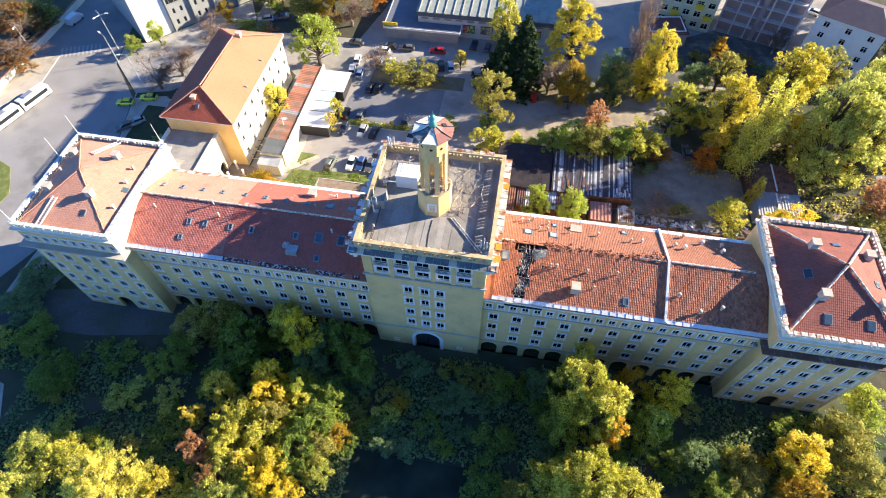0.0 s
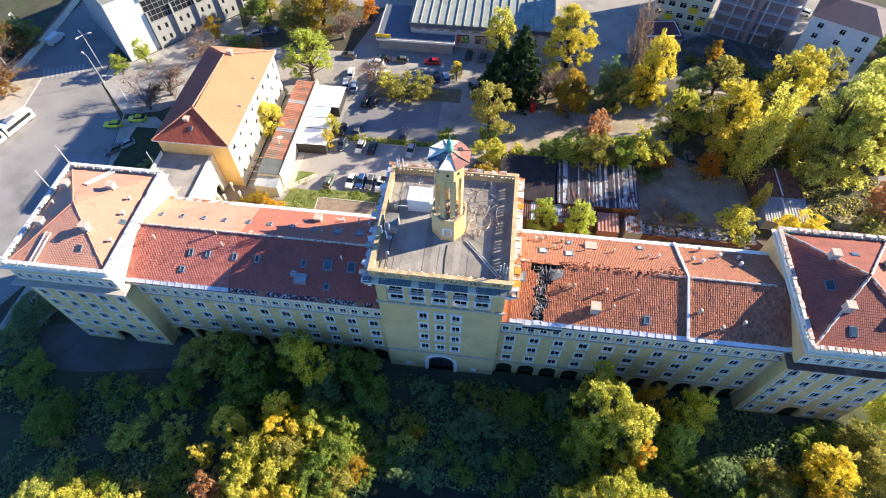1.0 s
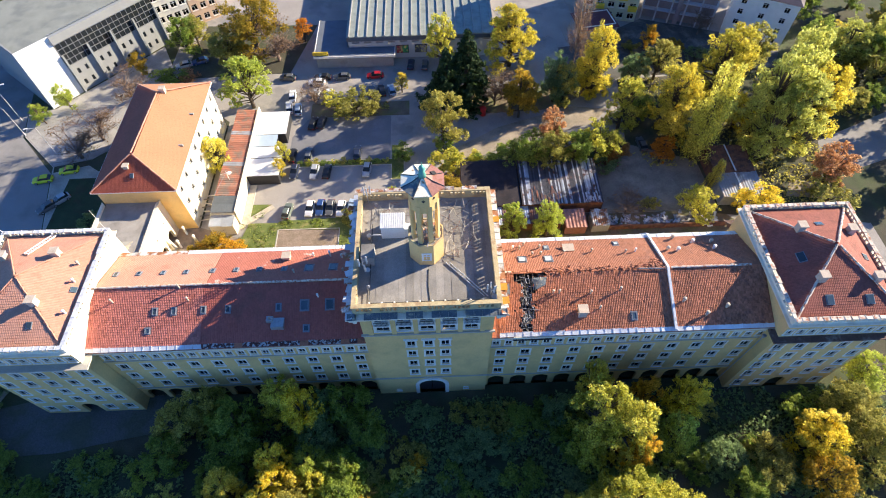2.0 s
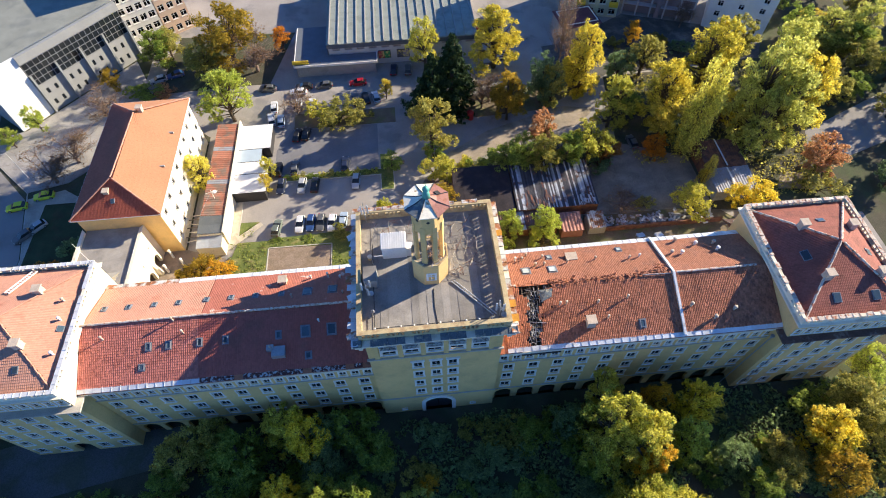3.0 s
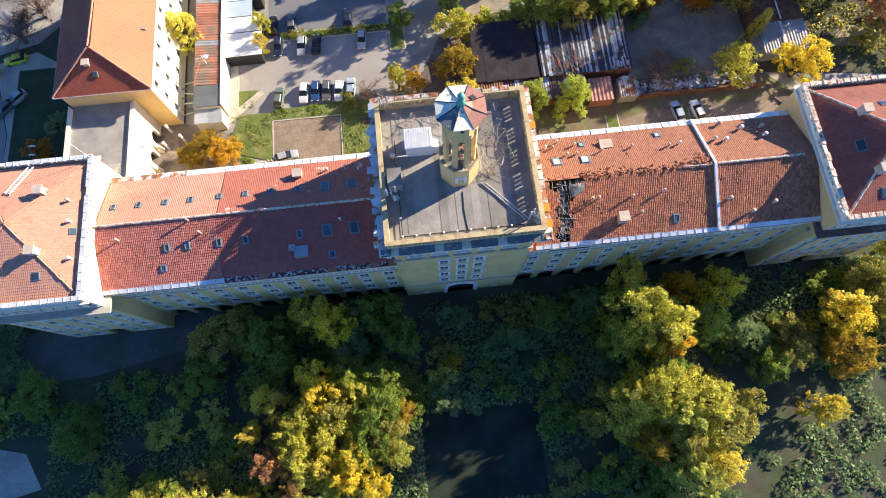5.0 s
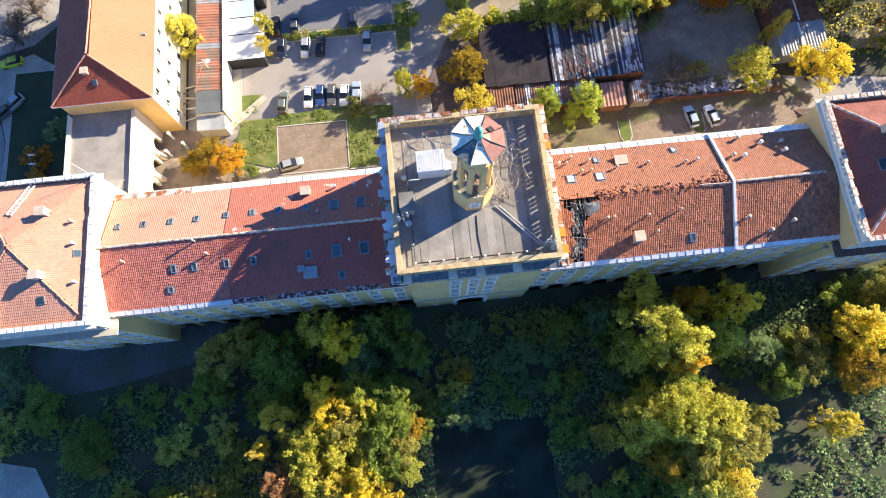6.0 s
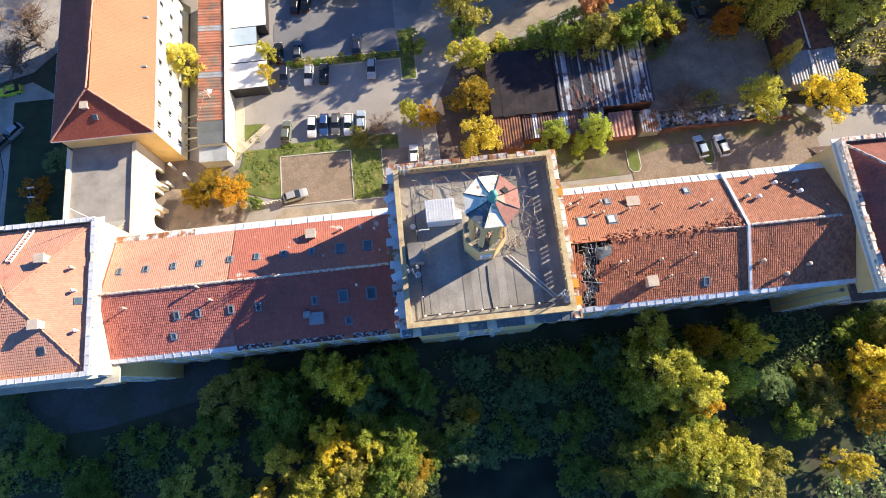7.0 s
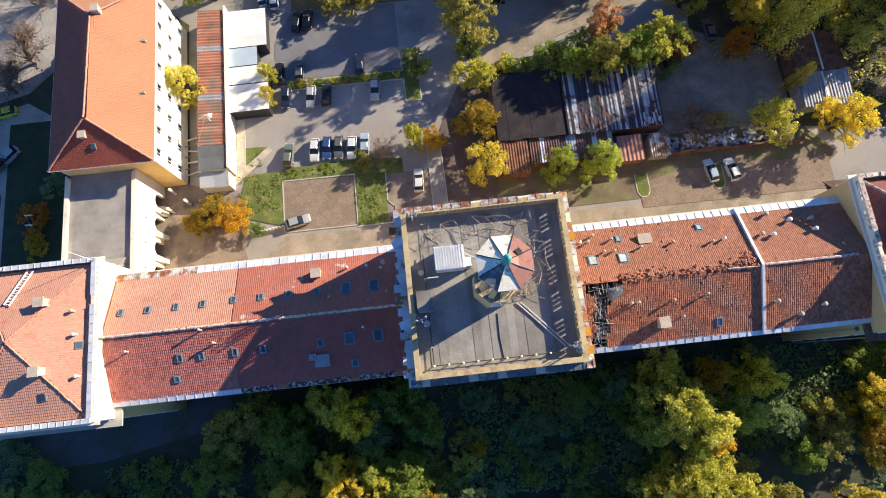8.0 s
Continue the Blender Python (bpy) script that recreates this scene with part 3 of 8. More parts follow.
def wing(name, x0, x1, first, pitch, cols, label):
    w = thing(name, (x0 + x1) / 2, 0.5, 0, label, "building", "palace building blocks")
    L = x1 - x0
    rect, arcs, wins = [], [], []
    for i in range(cols):
        c = first + i * pitch - x0
        for z in ROWS_Z:
            wins.append((c, z, 1.35, 1.85))
        for dx in (-pitch / 4, pitch / 4):
            wins.append((c + dx, 15.95, 0.95, 1.35))
        arcs.append((c - 1.35, c + 1.35, 0.0, 3.7))
    rect = [(c - a / 2, c + a / 2, z, z + b) for c, z, a, b in wins]
    front = part("wall", facade(Geo(), (x0, Y0, 0), (1, 0, 0), L, 18.5, rect, arcs), M_OCHRE, w)
    for c, z, a, b in wins:
        window_at(w, (x0, Y0, 0), (1, 0, 0), c, z, a, b, 0.18)
    rect = [(L - h[1], L - h[0], h[2], h[3]) for h in rect]
    part("wall", facade(Geo(), (x1, Y1, 0), (-1, 0, 0), L, 18.5, rect), M_OCHRE, w)
    for c, z, a, b in wins:
        window_at(w, (x1, Y1, 0), (-1, 0, 0), L - c, z, a, b, 0.18)
    part("string_course", Geo().box(x0, x1, Y0 - 0.14, Y0 + 0.02, 4.35, 4.6), M_SILLSTONE, w)
    part("string_course", Geo().box(x0, x1, Y0 - 0.12, Y0 + 0.02, 15.2, 15.4), M_SILLSTONE, w)
    steps = ((0.2, 18.3, 18.75), (0.45, 18.75, 19.2), (0.75, 19.2, 19.55))
    part("cornice", moulding(Geo(), (x0, Y0, 0), (1, 0, 0), L, steps, False, False), M_CREAM, w)
    part("cornice", moulding(Geo(), (x1, Y1, 0), (-1, 0, 0), L, steps, False, False), M_CREAM, w)
    interior(w, x0, x1, Y0, Y1, 0, 18.4, (4.6, 8.2, 11.6, 15.2, 18.3))
    return w


west_wing = wing("west_wing", -47.25, -7.85, -45.2, 3.55, 11, "long ochre wing with red tiled roof and white windows")
east_wing = wing("east_wing", 9.85, 50.2, 11.7, 3.72, 11, "long ochre wing with patched old tiled roof, partly burnt open")
EAVE_F, EAVE_B = -7.42, 8.05


def wing_deck(w, x0, x1, y_low, mat=M_TILE_OLD):
    return deck(w, ((x0, y_low, ROOF_AT(y_low)), (x1, y_low, ROOF_AT(y_low)), (x1, RIDGE_Y, RIDGE_Z), (x0, RIDGE_Y, RIDGE_Z)) if y_low < 0 else
                ((x1, y_low, ROOF_AT(y_low)), (x0, y_low, ROOF_AT(y_low)), (x0, RIDGE_Y, RIDGE_Z), (x1, RIDGE_Y, RIDGE_Z)), mat)


# west wing: older tiles outside, redder renewed tiles near the tower
for y in (EAVE_F - 0.6, EAVE_B + 0.7):
    wing_deck(west_wing, -47.25, -7.85, y)
SPLIT_F, SPLIT_B = -31.2, -31.0
zf, zb = ROOF_AT(EAVE_F), ROOF_AT(EAVE_B)
wrf = tile_slope("roof", (-47.2, EAVE_F, zf), (SPLIT_F, EAVE_F, zf), (SPLIT_F, RIDGE_Y, RIDGE_Z), (-47.2, RIDGE_Y, RIDGE_Z), M_TILE_WEST, west_wing, rough=0.008, lift=0.036, label="brownish old clay tiles")
wrf2 = tile_slope("roof", (SPLIT_F, EAVE_F, zf), (-7.9, EAVE_F, zf), (-7.9, RIDGE_Y, RIDGE_Z), (SPLIT_F, RIDGE_Y, RIDGE_Z), M_TILE_NEW, west_wing, rough=0.006, lift=0.028, label="smooth renewed red tiles")
wrb = tile_slope("roof", (SPLIT_B, EAVE_B, zb), (-47.2, EAVE_B, zb), (-47.2, RIDGE_Y, RIDGE_Z), (SPLIT_B, RIDGE_Y, RIDGE_Z), M_TILE_PAV, west_wing, rough=0.008, lift=0.034)
wrb2 = tile_slope("roof", (-7.9, EAVE_B, zb), (SPLIT_B, EAVE_B, zb), (SPLIT_B, RIDGE_Y, RIDGE_Z), (-7.9, RIDGE_Y, RIDGE_Z), M_TILE_NEWER, west_wing, rough=0.006, lift=0.026)
ridge_caps(wrf, (-47.2, RIDGE_Y, RIDGE_Z + 0.06), (-8, RIDGE_Y, RIDGE_Z + 0.06), M_MORTAR)
for x, y in ((-45.3, 3.5), (-41.9, 3.5), (-38.3, 3.5), (-34.9, 3.5), (-31.0, 3.6), (-27.5, 3.6), (-24.0, 3.6), (-20.3, 3.5)):
    roof_window(wrb, (x, y, ROOF_AT(y)), 1, FALL, 0.62, 0.9)
for x in (-37.9, -35.2, -31.0, -27.5, -20.3):
    roof_window(wrf2, (x, -2.9, ROOF_AT(-2.9)), -1, FALL, 0.65, 1.0)
for x, y in ((-16.6, 3.5), (-13.0, 3.5), (-9.6, 3.5), (-16.6, -2.75), (-13.0, -2.75), (-9.6, -2.75)):
    roof_window(wrb2 if y > 0 else wrf2, (x, y, ROOF_AT(y)), 1 if y > 0 else -1, FALL, 1.15, 1.5)
roof_window(wrf, (-38.7, -5.4, ROOF_AT(-5.4)), -1, FALL, 0.7, 0.8)
roof_window(wrf2, (-16.3, -5.8, ROOF_AT(-5.8)), -1, FALL, 0.75, 0.9)
for x, y, h in ((-34.6, 0.1, 1.1), (-33.2, -1.6, 1.0), (-44.0, -1.5, 1.0), (-16.4, 6.4, 0.8), (-13.8, 6.2, 1.4), (-12.0, 5.8, 0.9), (-10.0, 5.8, 0.9), (-11.4, 2.5, 0.7), (-18.6, 2.5, 0.9), (-14.7, -1.7, 0.8), (-21.4, -4.6, 0.9)):
    vent(wrf if y < RIDGE_Y else wrb, x, y, ROOF_AT(y), h, 0.18)
chimney(wrb2, -20.4, 6.0, ROOF_AT(6.0), 1.05, 1.0, 0.9)
part("vent_housing", Geo().box(-21.2, -19.4, -5.9, -4.4, ROOF_AT(-4.4) - 0.9, ROOF_AT(-4.4) + 0.25).box(-21.9, -21.0, -5.0, -4.2, ROOF_AT(-4.2) - 0.3, ROOF_AT(-4.2) + 0.4), M_STEEL, wrf2, "grey sheet-metal vent housing")
EDGE = Vector((0, 0.65, 0.65 * FALL))
tin_panels(wrf, (-47.2, -8.0, ROOF_AT(-8.0) + 0.02), (-31.0, -8.0, ROOF_AT(-8.0) + 0.02), EDGE, M_TIN, 14, loss=0.05)
tin_panels(wrf2, (-31.0, -8.0, ROOF_AT(-8.0) + 0.02), (-7.9, -8.0, ROOF_AT(-8.0) + 0.02), EDGE, M_BROKEN, 20, loss=0.10, seed=5)
EDGEB = Vector((0, -1.0, 1.0 * FALL))
tin_panels(wrb, (-47.2, 9.0, ROOF_AT(9.0) + 0.02), (-36.4, 9.0, ROOF_AT(9.0) + 0.02), EDGEB, M_TIN_RUST, 10, seed=8)
tin_panels(wrb2, (-36.4, 9.0, ROOF_AT(9.0) + 0.02), (-7.9, 9.0, ROOF_AT(9.0) + 0.02), EDGEB, M_TIN, 26, seed=9)


# east wing: worn tiles, a burnt gap beside the tower, a raised firewall
def burnt(p):
    x, y = p.x, p.y
    if y > RIDGE_Y:
        return 13.3 < x < 18.4 and y < RIDGE_Y + 0.5 + 0.3 * math.sin(x * 3)
    t = (RIDGE_Y - y) / 7.6
    mid = 15.4 - 0.35 * t + 0.35 * math.sin(y * 2.1)
    half = 0.85 + (1.7 if t < 0.22 else 0.0) * (1 - t / 0.22) + 0.18 * math.sin(y * 5.3)
    right = mid + half + (1.1 * (1 - t / 0.35) if t < 0.35 else 0)
    return mid - half < x < right


def broken(p):
    return burnt(p) or (p.y < RIDGE_Y + 0.75 and p.y > RIDGE_Y - 0.4 and 18 < p.x < 36 and noise.noise(Vector((p.x * 1.7, p.y * 2.5, 3.0))) > 0.12) or noise.noise(Vector((p.x * 3.1, p.y * 3.3, 9))) > 0.62


erf = tile_slope("roof", (11.0, EAVE_F, zf), (50.1, EAVE_F, zf), (50.1, RIDGE_Y, RIDGE_Z), (11.0, RIDGE_Y, RIDGE_Z), M_TILE_OLD, east_wing, skip=broken, rough=0.013, lift=0.042, label="worn clay tiles, burnt open beside the tower")
erb = tile_slope("roof", (50.1, EAVE_B, zb), (11.0, EAVE_B, zb), (11.0, RIDGE_Y, RIDGE_Z), (50.1, RIDGE_Y, RIDGE_Z), M_TILE_MID, east_wing, skip=broken, rough=0.012, lift=0.036)
wing_deck(east_wing, 9.85, 13.0, EAVE_F - 0.6)
wing_deck(east_wing, 18.6, 50.2, EAVE_F - 0.6)
deck(east_wing, ((13.0, EAVE_F - 0.6, ROOF_AT(EAVE_F - 0.6) - 1.1), (18.6, EAVE_F - 0.6, ROOF_AT(EAVE_F - 0.6) - 1.1), (18.6, RIDGE_Y, RIDGE_Z - 1.1), (13.0, RIDGE_Y, RIDGE_Z - 1.1)), M_BURNT)
wing_deck(east_wing, 9.85, 50.2, EAVE_B + 0.7)
ridge_caps(erf, (36.4, RIDGE_Y, RIDGE_Z + 0.06), (48.5, RIDGE_Y, RIDGE_Z + 0.06), M_MORTAR)
ridge_caps(erf, (11.0, RIDGE_Y + 0.1, RIDGE_Z + 0.04), (13.4, RIDGE_Y + 0.1, RIDGE_Z + 0.04), M_MORTAR)
for i in range(9):
    rng_ = random.Random(i)
    x = 13.4 + i * 0.6
    part("rafter", Geo().rod((x, RIDGE_Y, RIDGE_Z - 0.3), (x - 0.3, -7.2, ROOF_AT(-7.2) - 0.3), 0.06, n=4), M_OLDWOOD if i % 2 else M_BURNT, east_wing)
for i in range(16):
    rng_ = random.Random(100 + i)
    y = -7.0 + i * 0.47
    x = 13.6 + rng_.uniform(0, 0.9)
    part("batten", Geo().rod((x, y, ROOF_AT(y) - 0.12), (x + rng_.uniform(1.2, 2.8), y + rng_.uniform(-0.5, 0.5), ROOF_AT(y) - 0.12 + rng_.uniform(-0.2, 0.1)), 0.05, n=4), M_OLDWOOD if i % 3 else M_DEBRIS, east_wing)
part("tarpaulin", Geo().add([(16.2, -0.3, ROOF_AT(-0.3) + 0.12), (18.3, -0.2, ROOF_AT(-0.2) + 0.15), (18.0, -1.3, ROOF_AT(-1.3) + 0.1), (16.5, -1.9, ROOF_AT(-1.9) + 0.16), (17.2, -0.8, ROOF_AT(-0.8) + 0.32)], [(0, 3, 4), (3, 2, 4), (2, 1, 4), (1, 0, 4)]), M_DARKSHEET, erf, "crumpled dark blue-grey sheet over the gap")
g = Geo()
for i in range(170):
    rng_ = random.Random(500 + i)
    x, y = rng_.uniform(18, 36), RIDGE_Y + rng_.gauss(0.35, 0.35)
    if rng_.random() < 0.35:
        x, y = 34.6 + rng_.gauss(0, 0.6), RIDGE_Y + abs(rng_.gauss(0.9, 0.5))
    g.box(-0.16, 0.16, -0.1, 0.1, -0.03, 0.05, Matrix.Translation((x, y, ROOF_AT(y) + 0.14 + rng_.uniform(0, 0.1))) @ Euler((rng_.uniform(-0.5, 0.5), rng_.uniform(-0.5, 0.5), rng_.uniform(0, 3))).to_matrix().to_4x4())
tagged(part("tile_rubble", g, M_TILE_MID, erb, "broken loose tiles along the ridge"), kind="stuff")
part("ridge_board", Geo().rod((31.5, 0.45, RIDGE_Z + 0.2), (36.0, 0.3, RIDGE_Z + 0.2), 0.11, n=4), M_MORTAR, erf)
g = Geo()
for ya, yb in ((-7.9, RIDGE_Y), (RIDGE_Y, 8.9)):
    za, zb_ = ROOF_AT(ya), ROOF_AT(yb)
    g.add([(x, y, z + dz) for x in (35.8, 36.14) for y, z in ((ya, za), (yb, zb_)) for dz in (0, 0.42)], [(0, 1, 3, 2), (4, 6, 7, 5), (1, 5, 7, 3), (0, 4, 5, 1), (2, 3, 7, 6)])
for i in range(14):
    rng_ = random.Random(700 + i)
    y = -6.8 + i * 0.5
    child("loose_sheet", Geo().box(-0.3, 0.3, -0.12, 0.12, -0.015, 0.015).mesh("loose_sheet", M_BURNT), east_wing, pose(15.2 + rng_.uniform(-0.7, 0.8), y, ROOF_AT(y) - 0.05, rng_.uniform(-25, 25), rng_.uniform(-25, 25), rng_.uniform(0, 180)))
g2 = Geo()
for i in range(150):
    rng_ = random.Random(1700 + i)
    t_ = rng_.random()
    y = RIDGE_Y - 0.2 - t_ * 7.3
    wide = 1.0 + (1.8 * (1 - t_ / 0.25) if t_ < 0.25 else 0)
    x = 15.4 - 0.35 * t_ + rng_.uniform(-0.95, wide)
    L_ = rng_.uniform(0.25, 0.9)
    g2.box(-L_, L_, -0.028, 0.028, -0.02, 0.02, Matrix.Translation((x, y, ROOF_AT(y) - rng_.uniform(0.0, 0.55))) @ Euler((rng_.uniform(-0.6, 0.6), rng_.uniform(-0.5, 0.5), rng_.gauss(1.57, 0.22))).to_matrix().to_4x4())
tagged(part("debris", g2, M_DEBRIS, east_wing, "bluish grey splintered debris in the burnt gap"), kind="stuff")
part("firewall", g, M_TIN, east_wing, "raised firewall strip clad in pale sheet metal")
for x, y, w_, h_ in ((15.3, 3.6, 1.15, 1.35), (19.2, 3.5, 1.15, 1.35), (19.4, 6.3, 0.7, 0.9), (30.3, 6.7, 0.75, 0.9), (30.3, -5.8, 0.75, 1.1), (12.2, -1.6, 1.0, 1.3)):
    roof_window(erb if y > 0 else erf, (x, y, ROOF_AT(y)), 1 if y > 0 else -1, FALL, w_, h_, y > 3 or x < 13)
for x, y in ((19.0, -2.4), (19.9, -2.4), (24.4, -2.6), (28.7, -2.3), (25.5, -4.7), (37.6, -4.1), (40.6, -6.0), (43.6, -5.1), (14.2, 6.3), (15.2, 6.2), (16.9, 4.6), (18.2, 4.6), (18.3, 6.3), (16.0, 7.1), (26.0, 4.9), (21.7, 4.7), (31.0, 4.4), (32.6, 4.6), (37.6, 4.7), (39.0, 4.4), (39.4, 7.5), (42.0, 6.3), (44.8, 6.2), (44.6, 4.6)):
    vent(erf if y < RIDGE_Y else erb, x, y, ROOF_AT(y), 0.85, 0.20 if x < 37 else 0.30)
chimney(erf, 22.9, -5.2, ROOF_AT(-5.2), 1.15, 1.15, 1.2)
chimney(erb, 22.7, 5.9, ROOF_AT(5.9), 1.5, 1.1, 0.3)
tin_panels(erf, (11.0, -8.0, ROOF_AT(-8.0) + 0.02), (50.1, -8.0, ROOF_AT(-8.0) + 0.02), EDGE, M_TIN, 34)
tin_panels(erb, (11.0, 9.0, ROOF_AT(9.0) + 0.02), (50.1, 9.0, ROOF_AT(9.0) + 0.02), EDGEB, M_TIN, 34, seed=4)


# ---- end pavilions ----
def pavilion(name, x0, x1, cols, inner, label, tile, coping):
    w = thing(name, (x0 + x1) / 2, 0.5, 0, label, "building", "palace building blocks")
    ya, yb = -9.35, 10.45
    sides = (((x0, ya, 0), (1, 0, 0), x1 - x0), ((x1, ya, 0), (0, 1, 0), yb - ya), ((x1, yb, 0), (-1, 0, 0), x1 - x0), ((x0, yb, 0), (0, -1, 0), yb - ya))
    for k, (o, u, L) in enumerate(sides):
        n = cols if k % 2 == 0 else 5
        pitch = L / n
        wins = []
        if not ((k == 1 and inner == "east") or (k == 3 and inner == "west")):
            for i in range(n):
                c = (i + 0.5) * pitch
                for z in (15.2, 12.0, 8.7, 5.4):
                    wins.append((c, z, 1.35, 1.85))
                if i != n // 2:
                    wins.append((c, 1.4, 1.35, 1.9))
                for dx in (-pitch / 4, pitch / 4):
                    wins.append((c + dx, 20.3, 0.95, 1.35))
        holes = [(c - a / 2, c + a / 2, z, z + b) for c, z, a, b in wins]
        arcs = [(L / 2 - 1.3, L / 2 + 1.3, 0, 3.8)] if wins else []
        part("wall", facade(Geo(), o, u, L, 23.0, holes, arcs), M_OCHRE, w)
        if not wins:
            part("attic_wall", Geo().box(0.02, L - 0.02, -0.04, 0.0, 19.6, 22.72, frame_of(o, u)).box(L - 1.9, L - 0.02, -0.04, 0.0, 0.1, 19.58, frame_of(o, u)) if inner == "east" else Geo().box(0.02, L - 0.02, -0.04, 0.0, 19.6, 22.72, frame_of(o, u)), M_CREAM if inner == "east" else M_OCHRE, w, "pale plastered upper wall")
        for c, z, a, b in wins:
            window_at(w, o, u, c, z, a, b, 0.18)
    steps = ((0.3, 18.7, 19.05), (0.65, 19.05, 19.35), (1.0, 19.35, 19.6))
    stub = -8.1 - ya
    for o, u, L, a, b in (((x0, ya, 0), (1, 0, 0), x1 - x0, True, True), ((x1, ya, 0), (0, 1, 0), stub if inner == "east" else yb - ya, True, inner != "east"), ((x1, yb, 0), (-1, 0, 0), x1 - x0, True, True),
                          ((x0, yb, 0), (0, -1, 0), yb - ya, True, True) if inner == "east" else ((x0, -8.1, 0), (0, -1, 0), stub, False, True)):
        part("cornice", moulding(Geo(), o, u, L, steps, a, b), M_RUSTBAND if inner == "west" else M_SILLSTONE, w, "broad rusty sheet-clad cornice" if inner == "west" else "broad weathered stone cornice")
    cornice(w, x0, x1, ya, yb, 22.7, 0.6, 0.45, M_CREAM)
    interior(w, x0, x1, ya, yb, 0, 22.6, (4.6, 8.2, 11.6, 15.0, 19.5, 22.7))
    e = 0.05
    n_ = 5
    for a, b in (((x0 - e, ya - e), (x1 + e, ya - e)), ((x1 + e, ya - e), (x1 + e, yb + e)), ((x1 + e, yb + e), (x0 - e, yb + e)), ((x0 - e, yb + e), (x0 - e, ya - e))):
        balustrade(w, a, b, 23.3, 24.35, M_CREAM, n_)
    ax, ay, az = (x0 + x1) / 2 + (-0.6 if inner == "east" else 0.2), 0.7, 26.9 if inner == "east" else 27.5
    zb_, i_ = 23.75, 0.55
    A, B, C, D = (x0 + i_, ya + i_, zb_), (x1 - i_, ya + i_, zb_), (x1 - i_, yb - i_, zb_), (x0 + i_, yb - i_, zb_)
    T = (ax, ay, az)
    first = None
    for p, q in ((A, B), (B, C), (C, D), (D, A)):
        r = tile_slope("roof", p, q, T, T, tile, w, rough=0.005, lift=0.018)
        first = first or r
        deck(w, (p, q, T), tile)
        o_, r_ = (0.1, 0.17) if inner == "west" else (0.03, 0.10)
        ridge_caps(r, (p[0], p[1], p[2] + o_), (T[0], T[1], T[2] + o_), M_MORTAR if inner == "west" else tile, r=r_)
    for a, b, ac in (((x0, ya - 0.15, 24.45), (x1, ya - 0.15, 24.45), (0, 0.6, 0)), ((x1 + 0.15, ya, 24.45), (x1 + 0.15, yb, 24.45), (-0.6, 0, 0)), ((x1, yb + 0.15, 24.45), (x0, yb + 0.15, 24.45), (0, -0.6, 0)), ((x0 - 0.15, yb, 24.45), (x0 - 0.15, ya, 24.45), (0.6, 0, 0))):
        tin_panels(first, a, b, ac, coping, 17, name="coping_panel", loss=0.12, seed=int(abs(a[0] * 3)))
    hip = lambda x, y: min(zb_ + (az - zb_) * (x - A[0]) / (ax - A[0]), zb_ + (az - zb_) * (B[0] - x) / (B[0] - ax), zb_ + (az - zb_) * (y - A[1]) / (ay - A[1]), zb_ + (az - zb_) * (C[1] - y) / (C[1] - ay))
    return w, first, hip


west_pavilion, wp_roof, wp_hip = pavilion("west_pavilion", -63.4, -47.3, 5, "east", "ochre corner pavilion with orange pyramid roof behind a pale parapet", M_TILE_PAV, M_TIN)
east_pavilion, ep_roof, ep_hip = pavilion("east_pavilion", 50.2, 66.3, 5, "west", "ochre corner pavilion with dark red pyramid roof and crumbling parapet", M_TILE_EAST, M_MORTAR)
for x, y in ((-60.6, 5.3), (-60.4, -2.4), (-52.6, -3.0), (-52.6, 5.2)):
    chimney(wp_roof, x, y, wp_hip(x, y) + 0.3, 1.0, 0.95, 0.8)
for x, y in ((55.4, 4.5), (55.1, -3.8), (63.1, 4.3), (62.9, -3.9)):
    chimney(ep_roof, x, y, ep_hip(x, y) + 0.3, 1.0, 1.0, 0.9)
for x, y in ((-49.3, 1.1), (-48.9, -3.9), (-49.6, 4.0), (-61.0, 1.7)):
    vent(wp_roof, x, y, wp_hip(x, y), 0.8, 0.24)


def flat_light(parent, hip, x, y, w, h):
    e = 0.3
    n = Vector((-(hip(x + e, y) - hip(x - e, y)) / (2 * e), -(hip(x, y + e) - hip(x, y - e)) / (2 * e), 1)).normalized()
    m = Matrix.Translation((x, y, hip(x, y))) @ n.to_track_quat("Z", "Y").to_matrix().to_4x4()
    fr = Geo().box(-w / 2, w / 2, -h / 2, h / 2, 0.0, 0.16)
    ob = child("skylight", fr.mesh("skylight", M_LEADGREY), parent, m)
    child("pane", Geo().box(-w / 2 + 0.09, w / 2 - 0.09, -h / 2 + 0.09, h / 2 - 0.09, 0.1, 0.19).mesh("pane", M_SKYGLASS), ob, m)


